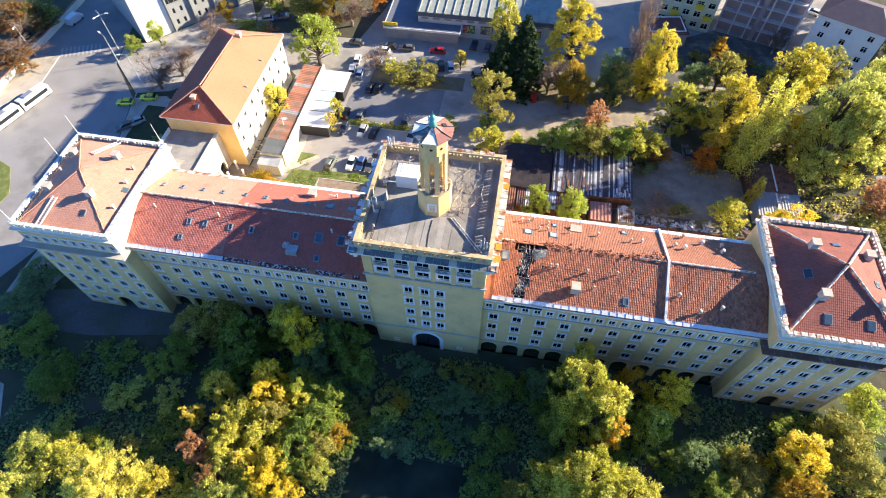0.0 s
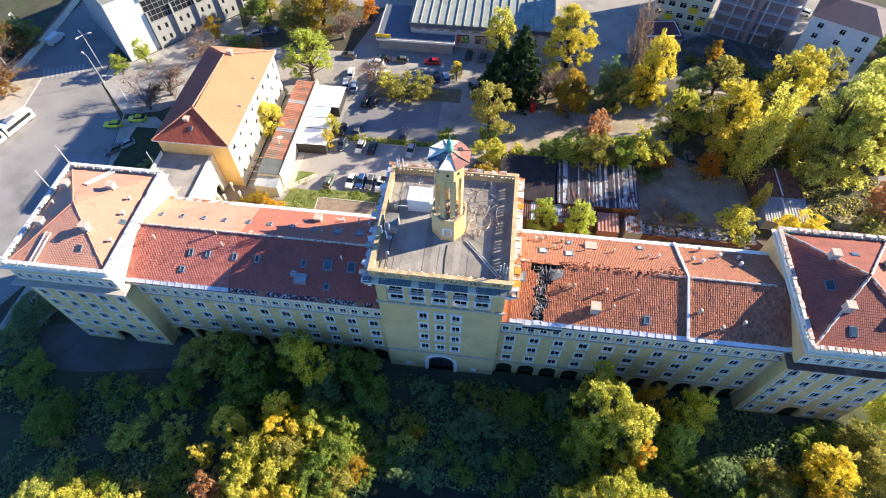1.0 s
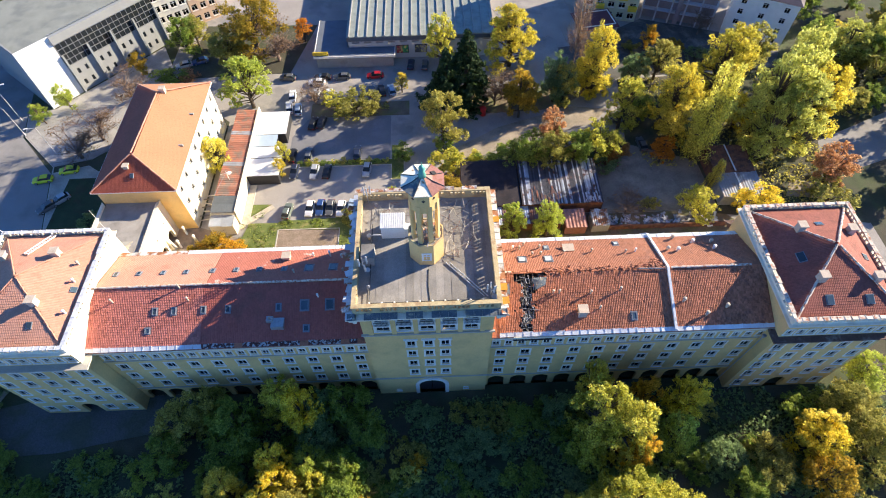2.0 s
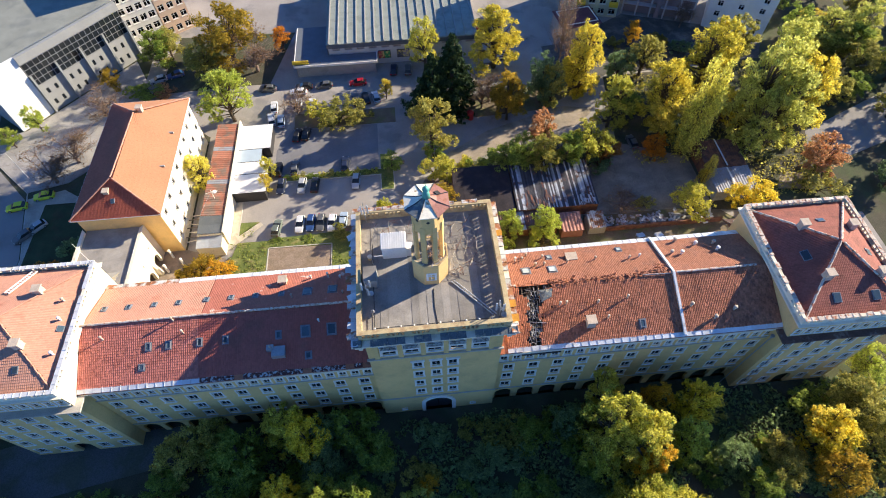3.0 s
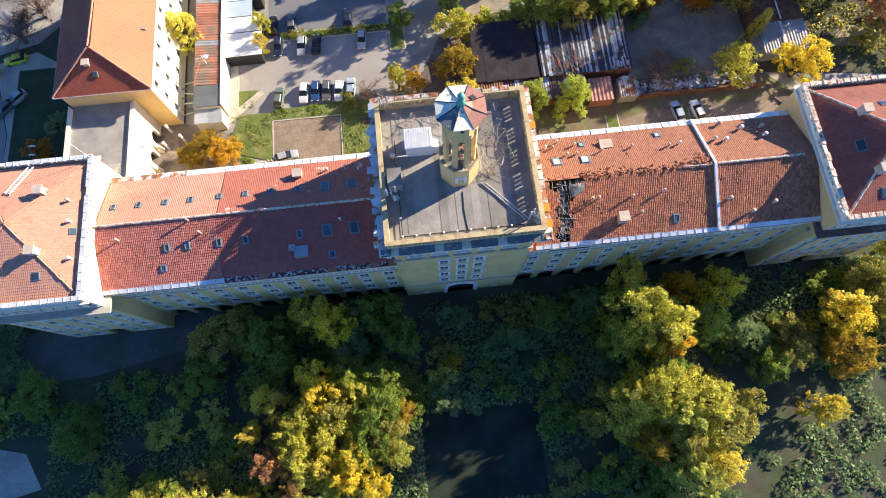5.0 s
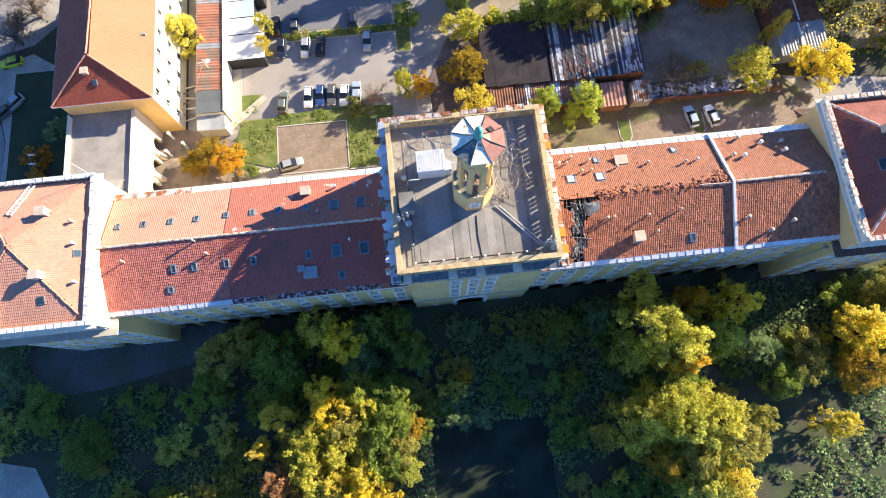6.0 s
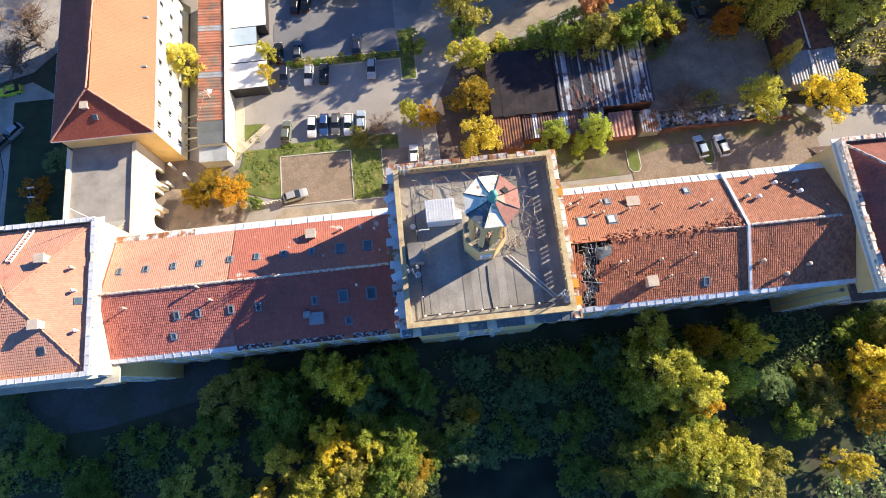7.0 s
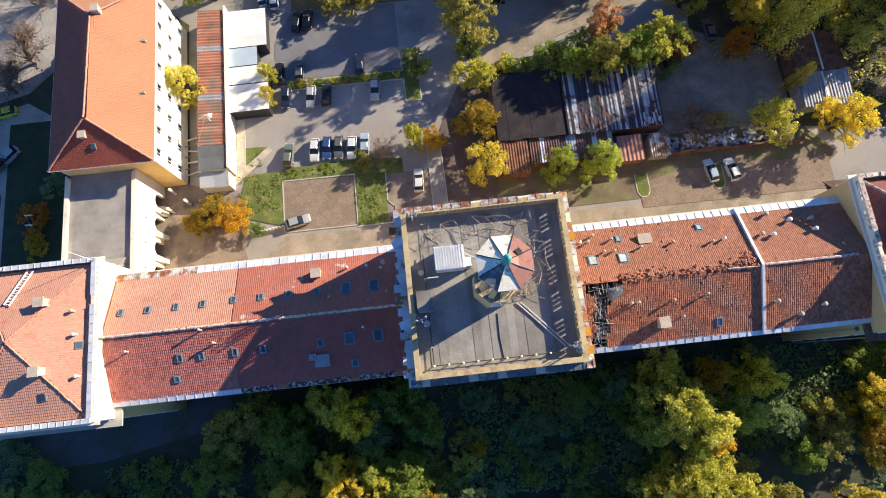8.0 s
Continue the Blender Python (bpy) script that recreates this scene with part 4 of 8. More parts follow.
for x, y, w_, h_ in ((-52.7, -5.9, 0.8, 1.0), (-49.0, -0.2, 0.9, 0.9)):
    flat_light(wp_roof, wp_hip, x, y, w_, h_)
for x, y, w_, h_ in ((59.1, 5.7, 1.1, 0.8), (54.2, 0.0, 1.6, 1.1), (55.8, -6.5, 1.1, 1.4), (61.3, -6.6, 1.1, 1.4), (63.6, 0.0, 1.0, 1.0)):
    flat_light(ep_roof, ep_hip, x, y, w_, h_)
for x, y, a in ((-58.6, -6.4, 1.35), (-56.4, 7.6, 1.25)):
    e = 0.3
    n = Vector((-(wp_hip(x + e, y) - wp_hip(x - e, y)) / (2 * e), -(wp_hip(x, y + e) - wp_hip(x, y - e)) / (2 * e), 1)).normalized()
    m = Matrix.Translation((x, y, wp_hip(x, y) + 0.12)) @ Vector((0, 0, 1)).rotation_difference(n).to_matrix().to_4x4() @ Euler((0, 0, a)).to_matrix().to_4x4()
    g = Geo()
    for s in (-0.42, 0.3):
        g.box(-2.5, 2.5, s - 0.07, s + 0.07, 0.1, 0.24, m)
    for i in range(13):
        g.box(-2.4 + i * 0.39, -2.3 + i * 0.39, -0.42, 0.3, 0.13, 0.2, m)
    part("roof_ladder", g, M_WHITE, wp_roof, "white roof ladder lying on the tiles")


# ---- central tower ----
TX0, TX1, TY0, TY1 = -7.85, 9.85, -8.15, 9.6
tower = thing("central_tower", 1.0, 0.7, 0, "tall ochre tower block with flat tarred roof and balustrade", "tower", "palace building blocks")
wins = []
for x in (-1.55, 0.95, 3.3):
    for z in (18.5, 15.2, 11.7, 8.2):
        wins.append((x - TX0, z, 1.15, 1.75, z > 18))
tall = [(x - TX0, 23.6, 1.75, 4.7) for x in (-5.05, -2.1, 0.9, 3.85, 6.85)]
small = [(-4.6 - TX0, 1.2, 0.7, 0.6), (6.6 - TX0, 1.2, 0.7, 0.6)]
holes = [(c - a / 2, c + a / 2, z, z + b) for c, z, a, b, *_ in wins] + [(c - a / 2, c + a / 2, z, z + b) for c, z, a, b in tall + small]
part("wall", facade(Geo(), (TX0, TY0, 0), (1, 0, 0), TX1 - TX0, 29.0, holes, [(-1.15 - TX0, 3.15 - TX0, 0, 5.6)], 0.5), M_OCHRE, tower)
for c, z, a, b, hd in wins:
    window_at(tower, (TX0, TY0, 0), (1, 0, 0), c, z, a, b, 0.24, hd)
for c, z, a, b in small:
    window_at(tower, (TX0, TY0, 0), (1, 0, 0), c, z, a, b, 0.1)
for c, z, a, b in tall:
    window_at(tower, (TX0, TY0, 0), (1, 0, 0), c, z + 2.5, a, 2.2, 0.34)
    window_at(tower, (TX0, TY0, 0), (1, 0, 0), c, z, a, 1.35, 0.34)
    x = TX0 + c
    n_ = 12
    g = Geo().lattice([x - 0.95 + k * 0.165 + d for k in range(n_) for d in (0, 0.04)], (z + 2.32, z + 3.12, z + 3.2), [(2 * k + 1, 0) for k in range(n_ - 1)], TY0 - 0.45, TY0 - 0.41)
    bal = part("balcony", Geo().box(x - 1.05, x + 1.05, TY0 - 0.5, TY0 + 0.1, z + 2.02, z + 2.3), M_WHITE, tower)
    part("railing", g, M_DARKMETAL, bal, "dark iron railing")
for c, z, a, b in tall:
    x = TX0 + c
    part("window_panel", Geo().lattice((x - 1.2, x - 0.875, x + 0.875, x + 1.2), (23.3, 23.6, 24.95, 26.1, 28.3, 28.55), ((1, 1), (1, 3)), TY0 - 0.05, TY0 + 0.01), M_WHITE, tower, "tall white plaster panel round paired windows")
for x in (-6.7, -3.58, -0.6, 2.38, 5.35, 8.35):
    part("pilaster", Geo().box(x - 0.32, x + 0.32, TY0 - 0.22, TY0 + 0.02, 22.9, 28.6).box(x - 0.42, x + 0.42, TY0 - 0.3, TY0 + 0.02, 28.2, 28.6), M_OCHRE, tower)
for o, u, L in (((TX1, TY0, 0), (0, 1, 0), TY1 - TY0), ((TX1, TY1, 0), (-1, 0, 0), TX1 - TX0), ((TX0, TY1, 0), (0, -1, 0), TY1 - TY0)):
    hs = [(L / 2 + k * 3 - 0.6, L / 2 + k * 3 + 0.6, 25.5, 27.4) for k in (-2, -1, 0, 1, 2)]
    part("wall", facade(Geo(), o, u, L, 29.0, hs, (), 0.5), M_OCHRE, tower)
    for h in hs:
        window_at(tower, o, u, (h[0] + h[1]) / 2, 25.5, 1.2, 1.9, 0.2)
interior(tower, TX0, TX1, TY0, TY1, 0, 28.8, (7.2, 10.8, 14.2, 17.6, 22.6, 28.7))
part("string_course", Geo().box(TX0 - 0.12, TX1 + 0.12, TY0 - 0.16, TY0 + 0.02, 22.3, 22.65), M_SILLSTONE, tower)
part("string_course", Geo().box(TX0 - 0.25, TX1 + 0.25, TY0 - 0.28, TY0 + 0.02, 22.65, 22.85), M_SILLSTONE, tower)
part("string_course", Geo().box(TX0 - 0.1, TX1 + 0.1, TY0 - 0.12, TY0 + 0.02, 6.5, 6.85), M_SILLSTONE, tower)
for o, u, L, out in (((TX0 - 0.3, TY0, 0), (1, 0, 0), TX1 - TX0 + 0.6, 1.45), ((TX1, TY0 - 1.4, 0), (0, 1, 0), TY1 - TY0 + 2.7, 1.5), ((TX1 + 0.3, TY1, 0), (-1, 0, 0), TX1 - TX0 + 0.6, 1.3), ((TX0, TY1 + 1.2, 0), (0, -1, 0), TY1 - TY0 + 2.6, 1.3)):
    steps = ((out * 0.35, 28.75, 29.1), (out * 0.7, 29.1, 29.4), (out, 29.4, 29.66))
    part("cornice", moulding(Geo(), o, u, L, steps, False, False), M_CREAM, tower, "stepped plaster cornice, stained and chipped")
g = Geo()
cx, r0, r1, zc = 1.0, 2.15, 2.75, 3.45
for i in range(14):
    a0, a1 = math.pi * i / 14, math.pi * (i + 1) / 14
    pts = [(cx - r * math.cos(a), zc + r * math.sin(a)) for r, a in ((r0, a0), (r1, a0), (r1, a1), (r0, a1))]
    f = [(x, TY0 - 0.2, z) for x, z in pts]
    b = [(x, TY0 + 0.1, z) for x, z in pts]
    g.add(f + b, [(3, 2, 1, 0), (0, 1, 5, 4), (1, 2, 6, 5), (2, 3, 7, 6), (3, 0, 4, 7)])
g.box(cx - r1, cx - r0, TY0 - 0.2, TY0 + 0.1, 0, zc).box(cx + r0, cx + r1, TY0 - 0.2, TY0 + 0.1, 0, zc)
part("door_surround", g, M_WHITE, tower, "white plaster arch round the gateway")
gate = part("gate", Geo().box(-1.1, 0.95, TY0 + 0.42, TY0 + 0.5, 0.05, 5.4).box(1.05, 3.1, TY0 + 0.42, TY0 + 0.5, 0.05, 5.4), M_DARKMETAL, tower, "dark gate in the shaded archway")
PZ0, PZ1 = 29.7, 31.3
for a, b, n_ in (((TX0 - 0.35, TY0 - 0.6), (TX1 + 0.5, TY0 - 0.6), 6), ((TX1 + 0.5, TY0 - 0.6), (TX1 + 0.5, TY1 + 0.5), 6), ((TX1 + 0.5, TY1 + 0.5), (TX0 - 0.35, TY1 + 0.5), 6), ((TX0 - 0.35, TY1 + 0.5), (TX0 - 0.35, TY0 - 0.6), 6)):
    balustrade(tower, a, b, PZ0, PZ1, M_OCHREDULL, n_, t=0.45)
troof = part("roof", Geo().box(TX0 - 0.3, TX1 + 0.4, TY0 - 0.5, TY1 + 0.4, 29.3, 29.75), M_TAR, tower, "dark tarred flat roof")
x = TX0 + 1.4
i = 0
while x < TX1 - 0.9:
    w_ = 0.98
    rng_ = random.Random(i)
    child("roofing_strip", Geo().box(0, w_ - 0.015, TY0 + 0.7, TY1 - 0.5, 0, 0.05 + 0.02 * (i % 2)).mesh("roofing_strip", M_TAR), troof, pose(x, 0, 29.755 + 0.008 * (i % 3)))
    x += w_
    i += 1
for a, b, ac, mt, n_ in (((TX0 - 1.1, TY0 - 1.48, 29.69), (TX1 + 1.3, TY0 - 1.48, 29.69), (0, 0.88, 0.2), M_DARKSHEET, 19), ((TX1 + 1.52, TY0 - 1.4, 29.7), (TX1 + 1.52, TY1 + 1.3, 29.7), (-0.98, 0, 0.12), M_TIN_RUST, 16), ((TX0 - 1.32, TY1 + 1.2, 29.7), (TX0 - 1.32, TY0 - 1.3, 29.7), (0.9, 0, 0.12), M_TIN, 20), ((TX1 + 0.9, TY1 + 0.2, PZ1 + 0.09), (TX0 - 0.9, TY1 + 0.2, PZ1 + 0.09), (0, 0.6, 0.0), M_TIN_RUST, 18)):
    tin_panels(troof, a, b, ac, mt, n_, loss=0.14, seed=n_ + int(abs(a[0])))

for x, y in ((11.05, -5.6), (11.1, -7.6), (11.0, 5.4)):
    child("coping_panel", Geo().box(-0.42, 0.42, -0.5, 0.5, 0, 0.04).mesh("coping_panel", M_ORANGERUST), troof, pose(x, y, 29.86, 0, -6, 0), "bright orange rusted sheet")
# lantern on the tower
LX, LY = 1.25, 0.45
lantern = part("lantern", Geo().cyl((LX, LY), 2.42, 2.42, 29.7, 34.0, 8, turn=math.pi / 8), M_OCHRE, tower, "octagonal ochre lantern with open arcade")
part("walkway", Geo().cyl((LX, LY), 2.3, 2.3, 34.0, 34.06, 8, turn=math.pi / 8), M_TAR, lantern, "dark walkway round the arcade")
part("drum", Geo().cyl((LX, LY), 1.85, 1.85, 41.2, 43.75, 8, turn=math.pi / 8), M_OCHRE, lantern)
part("drum_cornice", Geo().cyl((LX, LY), 2.0, 2.4, 43.5, 43.95, 8, turn=math.pi / 8), M_CREAM, lantern)
for i in range(8):
    a = math.pi / 8 + i * math.pi / 4
    px, py = LX + 1.66 * math.cos(a), LY + 1.66 * math.sin(a)
    part("pillar", Geo().box(-0.2, 0.2, -0.29, 0.29, 34.06, 41.2, Matrix.Translation((px, py, 0)) @ Euler((0, 0, a)).to_matrix().to_4x4()).box(-0.24, 0.24, -0.33, 0.33, 34.06, 34.5, Matrix.Translation((px, py, 0)) @ Euler((0, 0, a)).to_matrix().to_4x4()), M_OCHRE, lantern)
    b = a + math.pi / 8
    m = Matrix.Translation((LX + 2.16 * math.cos(b), LY + 2.16 * math.sin(b), 0)) @ Euler((0, 0, b)).to_matrix().to_4x4()
    part("low_rail", Geo().box(-0.09, 0.09, -0.88, 0.88, 34.0, 34.16, m), M_OCHREDULL, lantern)
    m = Matrix.Translation((LX + 1.56 * math.cos(b), LY + 1.56 * math.sin(b), 0)) @ Euler((0, 0, b)).to_matrix().to_4x4()
    g = Geo()
    rr = 0.42
    pts = [(-rr * math.cos(math.pi * k / 8), 39.6 + rr * math.sin(math.pi * k / 8)) for k in range(9)]
    for (y0, z0), (y1, z1) in zip(pts, pts[1:]):
        vs = [m @ Vector((d, y, z)) for d in (0.15, -0.15) for y, z in ((y0, z0), (y1, z1), (y1, 41.25), (y0, 41.25))]
        g.add(vs, [(0, 1, 2, 3), (7, 6, 5, 4), (0, 4, 5, 1)])
    part("arch_head", g, M_OCHRE, lantern, weld=True)
    m = Matrix.Translation((LX + 1.72 * math.cos(b), LY + 1.72 * math.sin(b), 42.2)) @ Euler((0, 0, b)).to_matrix().to_4x4() @ Euler((radians(45), 0, 0)).to_matrix().to_4x4()
    part("diamond_opening", Geo().box(-0.03, 0.02, -0.17, 0.17, -0.17, 0.17, m), M_BURNT, lantern, "small dark diamond opening")
    c0, c1 = b - math.pi / 8, b + math.pi / 8
    R = 2.68
    p = [(LX + R * math.cos(c0), LY + R * math.sin(c0), 43.96), (LX + R * math.cos(c1), LY + R * math.sin(c1), 43.96), (LX + 0.3 * math.cos(c1), LY + 0.3 * math.sin(c1), 44.8), (LX + 0.3 * math.cos(c0), LY + 0.3 * math.sin(c0), 44.8)]
    mid = [(LX + 1.25 * math.cos(c), LY + 1.25 * math.sin(c), 44.26) for c in (c1, c0)]
    gp = Geo().add([p[0], p[1], mid[0], mid[1], p[2], p[3]], [(0, 1, 2, 3), (3, 2, 4, 5)])
    lo = [(q[0], q[1], q[2] - 0.1) for q in (p[0], p[1], mid[0], mid[1], p[2], p[3])]
    gp.add(lo, [(3, 2, 1, 0), (5, 4, 2, 3)])
    gp.add([p[0], p[1], lo[1], lo[0]], [(3, 2, 1, 0)])
    red = math.cos(b - radians(-12)) > 0.45
    dim = abs(math.degrees(b) % 360 - 225) < 5
    part("roof_facet", gp, M_RED_METAL if red else (M_DARKSHEET if dim else M_PALE_METAL), lantern, "faded red sheet facet" if red else ("dark stained sheet facet" if dim else "pale weathered sheet facet"))
    part("seam", Geo().rod(p[0], (LX + 1.25 * math.cos(c0), LY + 1.25 * math.sin(c0), 44.31), 0.05).rod((LX + 1.25 * math.cos(c0), LY + 1.25 * math.sin(c0), 44.31), p[3], 0.05), M_DARKMETAL, lantern)
part("finial", Geo().cyl((LX, LY), 0.5, 0.3, 44.6, 45.75, 10).dome((LX, LY, 45.85), 0.4, 0.5, 10, 4).cyl((LX, LY), 0.2, 0.4, 45.65, 45.85, 10).cyl((LX, LY), 0.04, 0.02, 46.3, 47.0, 6), M_COPPER, lantern, "green copper ball finial", True)
lw = frame_of((LX, LY - 2.25, 30.9), (1, 0, 0))
lwin = child("window", window_meshes(0.9, 1.4, 0.2, False)[0][0], lantern, lw @ Matrix.Translation((0, -0.2, 0)))
child("surround", window_meshes(0.9, 1.4, 0.2, False)[3][0], lwin, lw)
g = Geo()
for i in range(46):
    rng_ = random.Random(330 + i)
    a, q = rng_.uniform(0, 2 * math.pi), rng_.uniform(0.2, 2.0)
    L_ = rng_.uniform(0.12, 0.5)
    g.box(-L_, L_, -0.06, 0.06, -0.03, 0.03, Matrix.Translation((LX + q * math.cos(a), LY + q * math.sin(a), 34.12 + rng_.uniform(0, 0.1))) @ Euler((rng_.uniform(-0.3, 0.3), rng_.uniform(-0.2, 0.2), rng_.uniform(0, 3))).to_matrix().to_4x4())
tagged(part("rubble", g, M_MORTAR, lantern, "pale rubble and broken boards on the walkway"), kind="stuff")
part("roof_gap", Geo().box(-0.28, 0.28, -0.26, 0.26, -0.06, 0.06, Matrix.Translation((LX + 1.5 * math.cos(0.59), LY + 1.5 * math.sin(0.59), 44.22)) @ Euler((0, 0, 0.59)).to_matrix().to_4x4() @ Euler((0, radians(20), 0)).to_matrix().to_4x4()), M_BURNT, lantern, "dark gap where a sheet is missing")

# ---- ground and setting ----


def sheet(name, pts, z, mat, label, thick=0.12, kind="structure", category="ground", parent=None):
    """A slab of ground with real edges; its top lies at z."""
    g, k = Geo(), len(pts)
    g.add([(x, y, z) for x, y in pts] + [(x, y, z - thick) for x, y in pts], [tuple(range(k))] + [(i + k, (i + 1) % k + k, (i + 1) % k, i) for i in range(k)])
    return solid(name, g, mat, label, category, kind)


def rect(x0, x1, y0, y1):
    return ((x0, y0), (x1, y0), (x1, y1), (x0, y1))


def kerb(pts, h=0.16, w=0.18, label="pale stone kerb edging the ground", mat=None):
    g = Geo()
    for (xa, ya), (xb, yb) in zip(pts, pts[1:]):
        m = frame_of((xa, ya, 0), (xb - xa, yb - ya, 0))
        g.box(-w / 2, math.hypot(xb - xa, yb - ya) + w / 2, -w / 2, w / 2, -0.1, h, m)
    return solid("kerb", g, mat or M_KERB, label, "kerb", "structure")


solid("ground", Geo().quad((-2000, -2000, 0), (2000, -2000, 0), (2000, 2000, 0), (-2000, 2000, 0)), M_SOIL, "dark soil with fallen leaves and rough grass", "ground", "structure")
sheet("road", ((-119, -80), (-92, -80), (-90, -20), (-80, 2), (-80, 30), (-84, 46), (-95, 58), (-97, 66), (-101, 84), (-104, 130), (-119, 130)), 0.02, M_ASPHALT, "wide grey asphalt street with worn patches", category="road")
sheet("pavement_west", ((-128, -80), (-119.2, -80), (-119.2, 62), (-128, 62)), 0.14, M_PAVING, "pale worn pavement along the street", category="pavement")
sheet("lawn_west", ((-112, 24), (-103.7, 21), (-100, 19.5), (-95.5, 12.5), (-96.5, 6), (-112, -4)), 0.16, M_GRASS, "rounded green lawn beside the street", category="lawn")
sheet("pavement_strip", ((-118.2, 36), (-115.9, 36), (-110.3, 47.7), (-111.8, 58.3), (-118.2, 58)), 0.13, M_PAVING, "pale paved strip beside the road", category="pavement")
sheet("pavement_north", ((-94.5, 58.4), (-84, 48), (-76, 50), (-62.6, 62.5), (-62, 76), (-70, 92), (-90.5, 68), (-96.5, 66)), 0.12, M_PAVEDUST, "dusty grey pavement before the modern building", category="pavement")
sheet("pavement_corner", ((-81.0, -10), (-75, -12), (-66, 8), (-64, 10.5), (-66, 41), (-76, 48), (-83.6, 46), (-79.6, 30)), 0.10, M_PAVING, "worn concrete pavement round the pavilion", category="pavement")
sheet("yard", ((-46.5, 9.0), (92, 9.0), (92, 24), (78, 60), (110, 130), (-66, 130), (-66, 78), (-46.5, 61)), 0.03, M_YARD, "patched asphalt of the back yard and car park", category="ground")
sheet("court", ((-53.2, 10.6), (-36.2, 10.6), (-38.5, 26), (-46.8, 29), (-53.2, 29)), 0.06, M_BRICKPAVE, "brown paved inner court", category="pavement")
sheet("lawn", rect(-79, -63.6, 12, 44), 0.16, M_LAWNDARK, "green lawn beside the annex, its colour darkened for shade", category="lawn")
sheet("lane", ((-38, 10), (66, 10), (66, 15.6), (-2, 17.0), (-30, 17.6)), 0.05, M_LANE, "pale dusty lane behind the building", category="road")
sheet("lawn_triangle", ((-38.4, 22), (-30.4, 19.4), (-30.4, 29.4), (-36.5, 29.5)), 0.16, M_GRASS, "bright green lawn by the car park", category="lawn")
sheet("shed_walk", rect(-38.1, -36.6, 30.0, 40.2), 0.12, M_PALEPATH, "pale paved walk beside the sheds", category="path")
sheet("lawn_corner", ((-36.5, 31.4), (-36.5, 34.6), (-32.6, 34.5)), 0.16, M_GRASS, "small green lawn corner", category="lawn")
sheet("footpath", ((-41.8, 27.3), (-40.4, 26.4), (-36.7, 29.2), (-31.8, 33.6), (-32.5, 34.4), (-37.7, 30.2)), 0.17, M_PALEPATH, "pale diagonal footpath", category="path")
sheet("verge", ((-32.2, 27.7), (-8.8, 26.9), (-8.8, 29.6), (-15, 30.4), (-30, 29.9)), 0.14, M_GRASS, "weedy verge along the parked cars", category="lawn")
sheet("dirt_bay", rect(-30.1, -17.6, 18.3, 27.5), 0.07, M_BAYDIRT, "bare dirt parking bay", category="ground")
sheet("lawn_strip", rect(-17.4, -12.1, 18.0, 27.2), 0.14, M_GRASS, "green lawn strip between the bays", category="lawn")
sheet("brick_bay", rect(-11.9, -4.3, 17.4, 27.0), 0.06, M_BRICKPAVE, "brown paved parking bay", category="pavement")
sheet("footway", ((-4.1, 17.4), (-1.7, 17.2), (-1.6, 21), (-1.9, 33), (-4.3, 33), (-4.2, 27)), 0.09, M_CONC, "grey footway between two kerb lines", category="path")
sheet("shed_forecourt", ((-1.5, 17.2), (8.0, 17.0), (8.0, 42.0), (2.5, 42.5), (-1.8, 34)), 0.075, M_DARKBROWN, "dark brown trodden ground beside the sheds", category="ground")
sheet("upper_lot", ((-30.6, 47.2), (-7.4, 47.0), (-7.4, 61.3), (-27.2, 61.3), (-30.6, 55)), 0.06, M_LOTASPHALT, "dark blue-grey asphalt of the upper car park", category="pavement")
sheet("hedge_strip", rect(-28.9, -7.0, 45.2, 46.7), 0.15, M_GRASS, "narrow planted strip between parking rows", category="lawn")
sheet("island", rect(-7.0, -4.3, 40.6, 51.2), 0.15, M_GRASS, "planted traffic island with kerb", category="lawn")
sheet("north_bed", rect(-27, -3, 61.5, 66.5), 0.14, M_DRY, "dry planted bed above the car park", category="ground")
sheet("east_bank", ((7.5, 17.2), (62, 17.6), (68, 22), (62, 29), (40, 28.8), (8, 31)), 0.09, M_DRY, "dry weedy ground by the sheds", category="ground")
sheet("east_bay", ((32, 15.7), (66, 15.7), (66, 21.5), (40, 22), (32, 20)), 0.11, M_BAYDIRT, "dusty parking bay behind the east wing", category="ground")
sheet("shed_yard", ((37.6, 29), (62, 29.1), (61.5, 43), (47, 49), (37.6, 41.6)), 0.105, M_DARKDIRT, "trodden dark earth yard among the sheds", category="ground")
sheet("thicket", ((11, 40.5), (50, 41.5), (60, 28), (92, 24), (92, 74), (50, 72), (47, 49), (9, 46.5)), 0.10, M_SOIL, "leafy soil under the back trees", category="ground")
sheet("dirt_lane", ((7.0, 49.0), (18.2, 56.0), (36.9, 62.4), (45.0, 61.1), (40.8, 56.2), (21.3, 50.3), (7.8, 44.2)), 0.12, M_LANE, "sunlit pale dirt lane behind the sheds", category="road")
sheet("side_lane", ((86.6, 35.5), (105, 41.9), (140, 52), (140, 66), (113.7, 57.7), (91.2, 47.8)), 0.12, M_ASPHALT, "grey shaded side lane beyond the grove", category="road")
sheet("red_dirt", ((77.4, 31.8), (83.2, 31.1), (86.4, 35.4), (80, 36.2)), 0.13, M_LANE, "reddish bare earth beside the lane", category="ground")
sheet("back_lot", ((36, 64), (52, 73.5), (92, 75), (100, 92), (84, 90), (62, 98), (43, 87), (37, 86)), 0.09, M_LOT, "dark littered ground below the far buildings", category="ground")
sheet("north_verge", ((8, 60.5), (36, 62), (34, 70), (4, 68)), 0.10, M_DRY, "dry verge under the spruces", category="ground")
sheet("thicket_north", ((-62, 78), (-34, 79), (-29, 100), (-60, 101)), 0.10, M_SOIL, "leafy soil under the northern trees", category="ground")
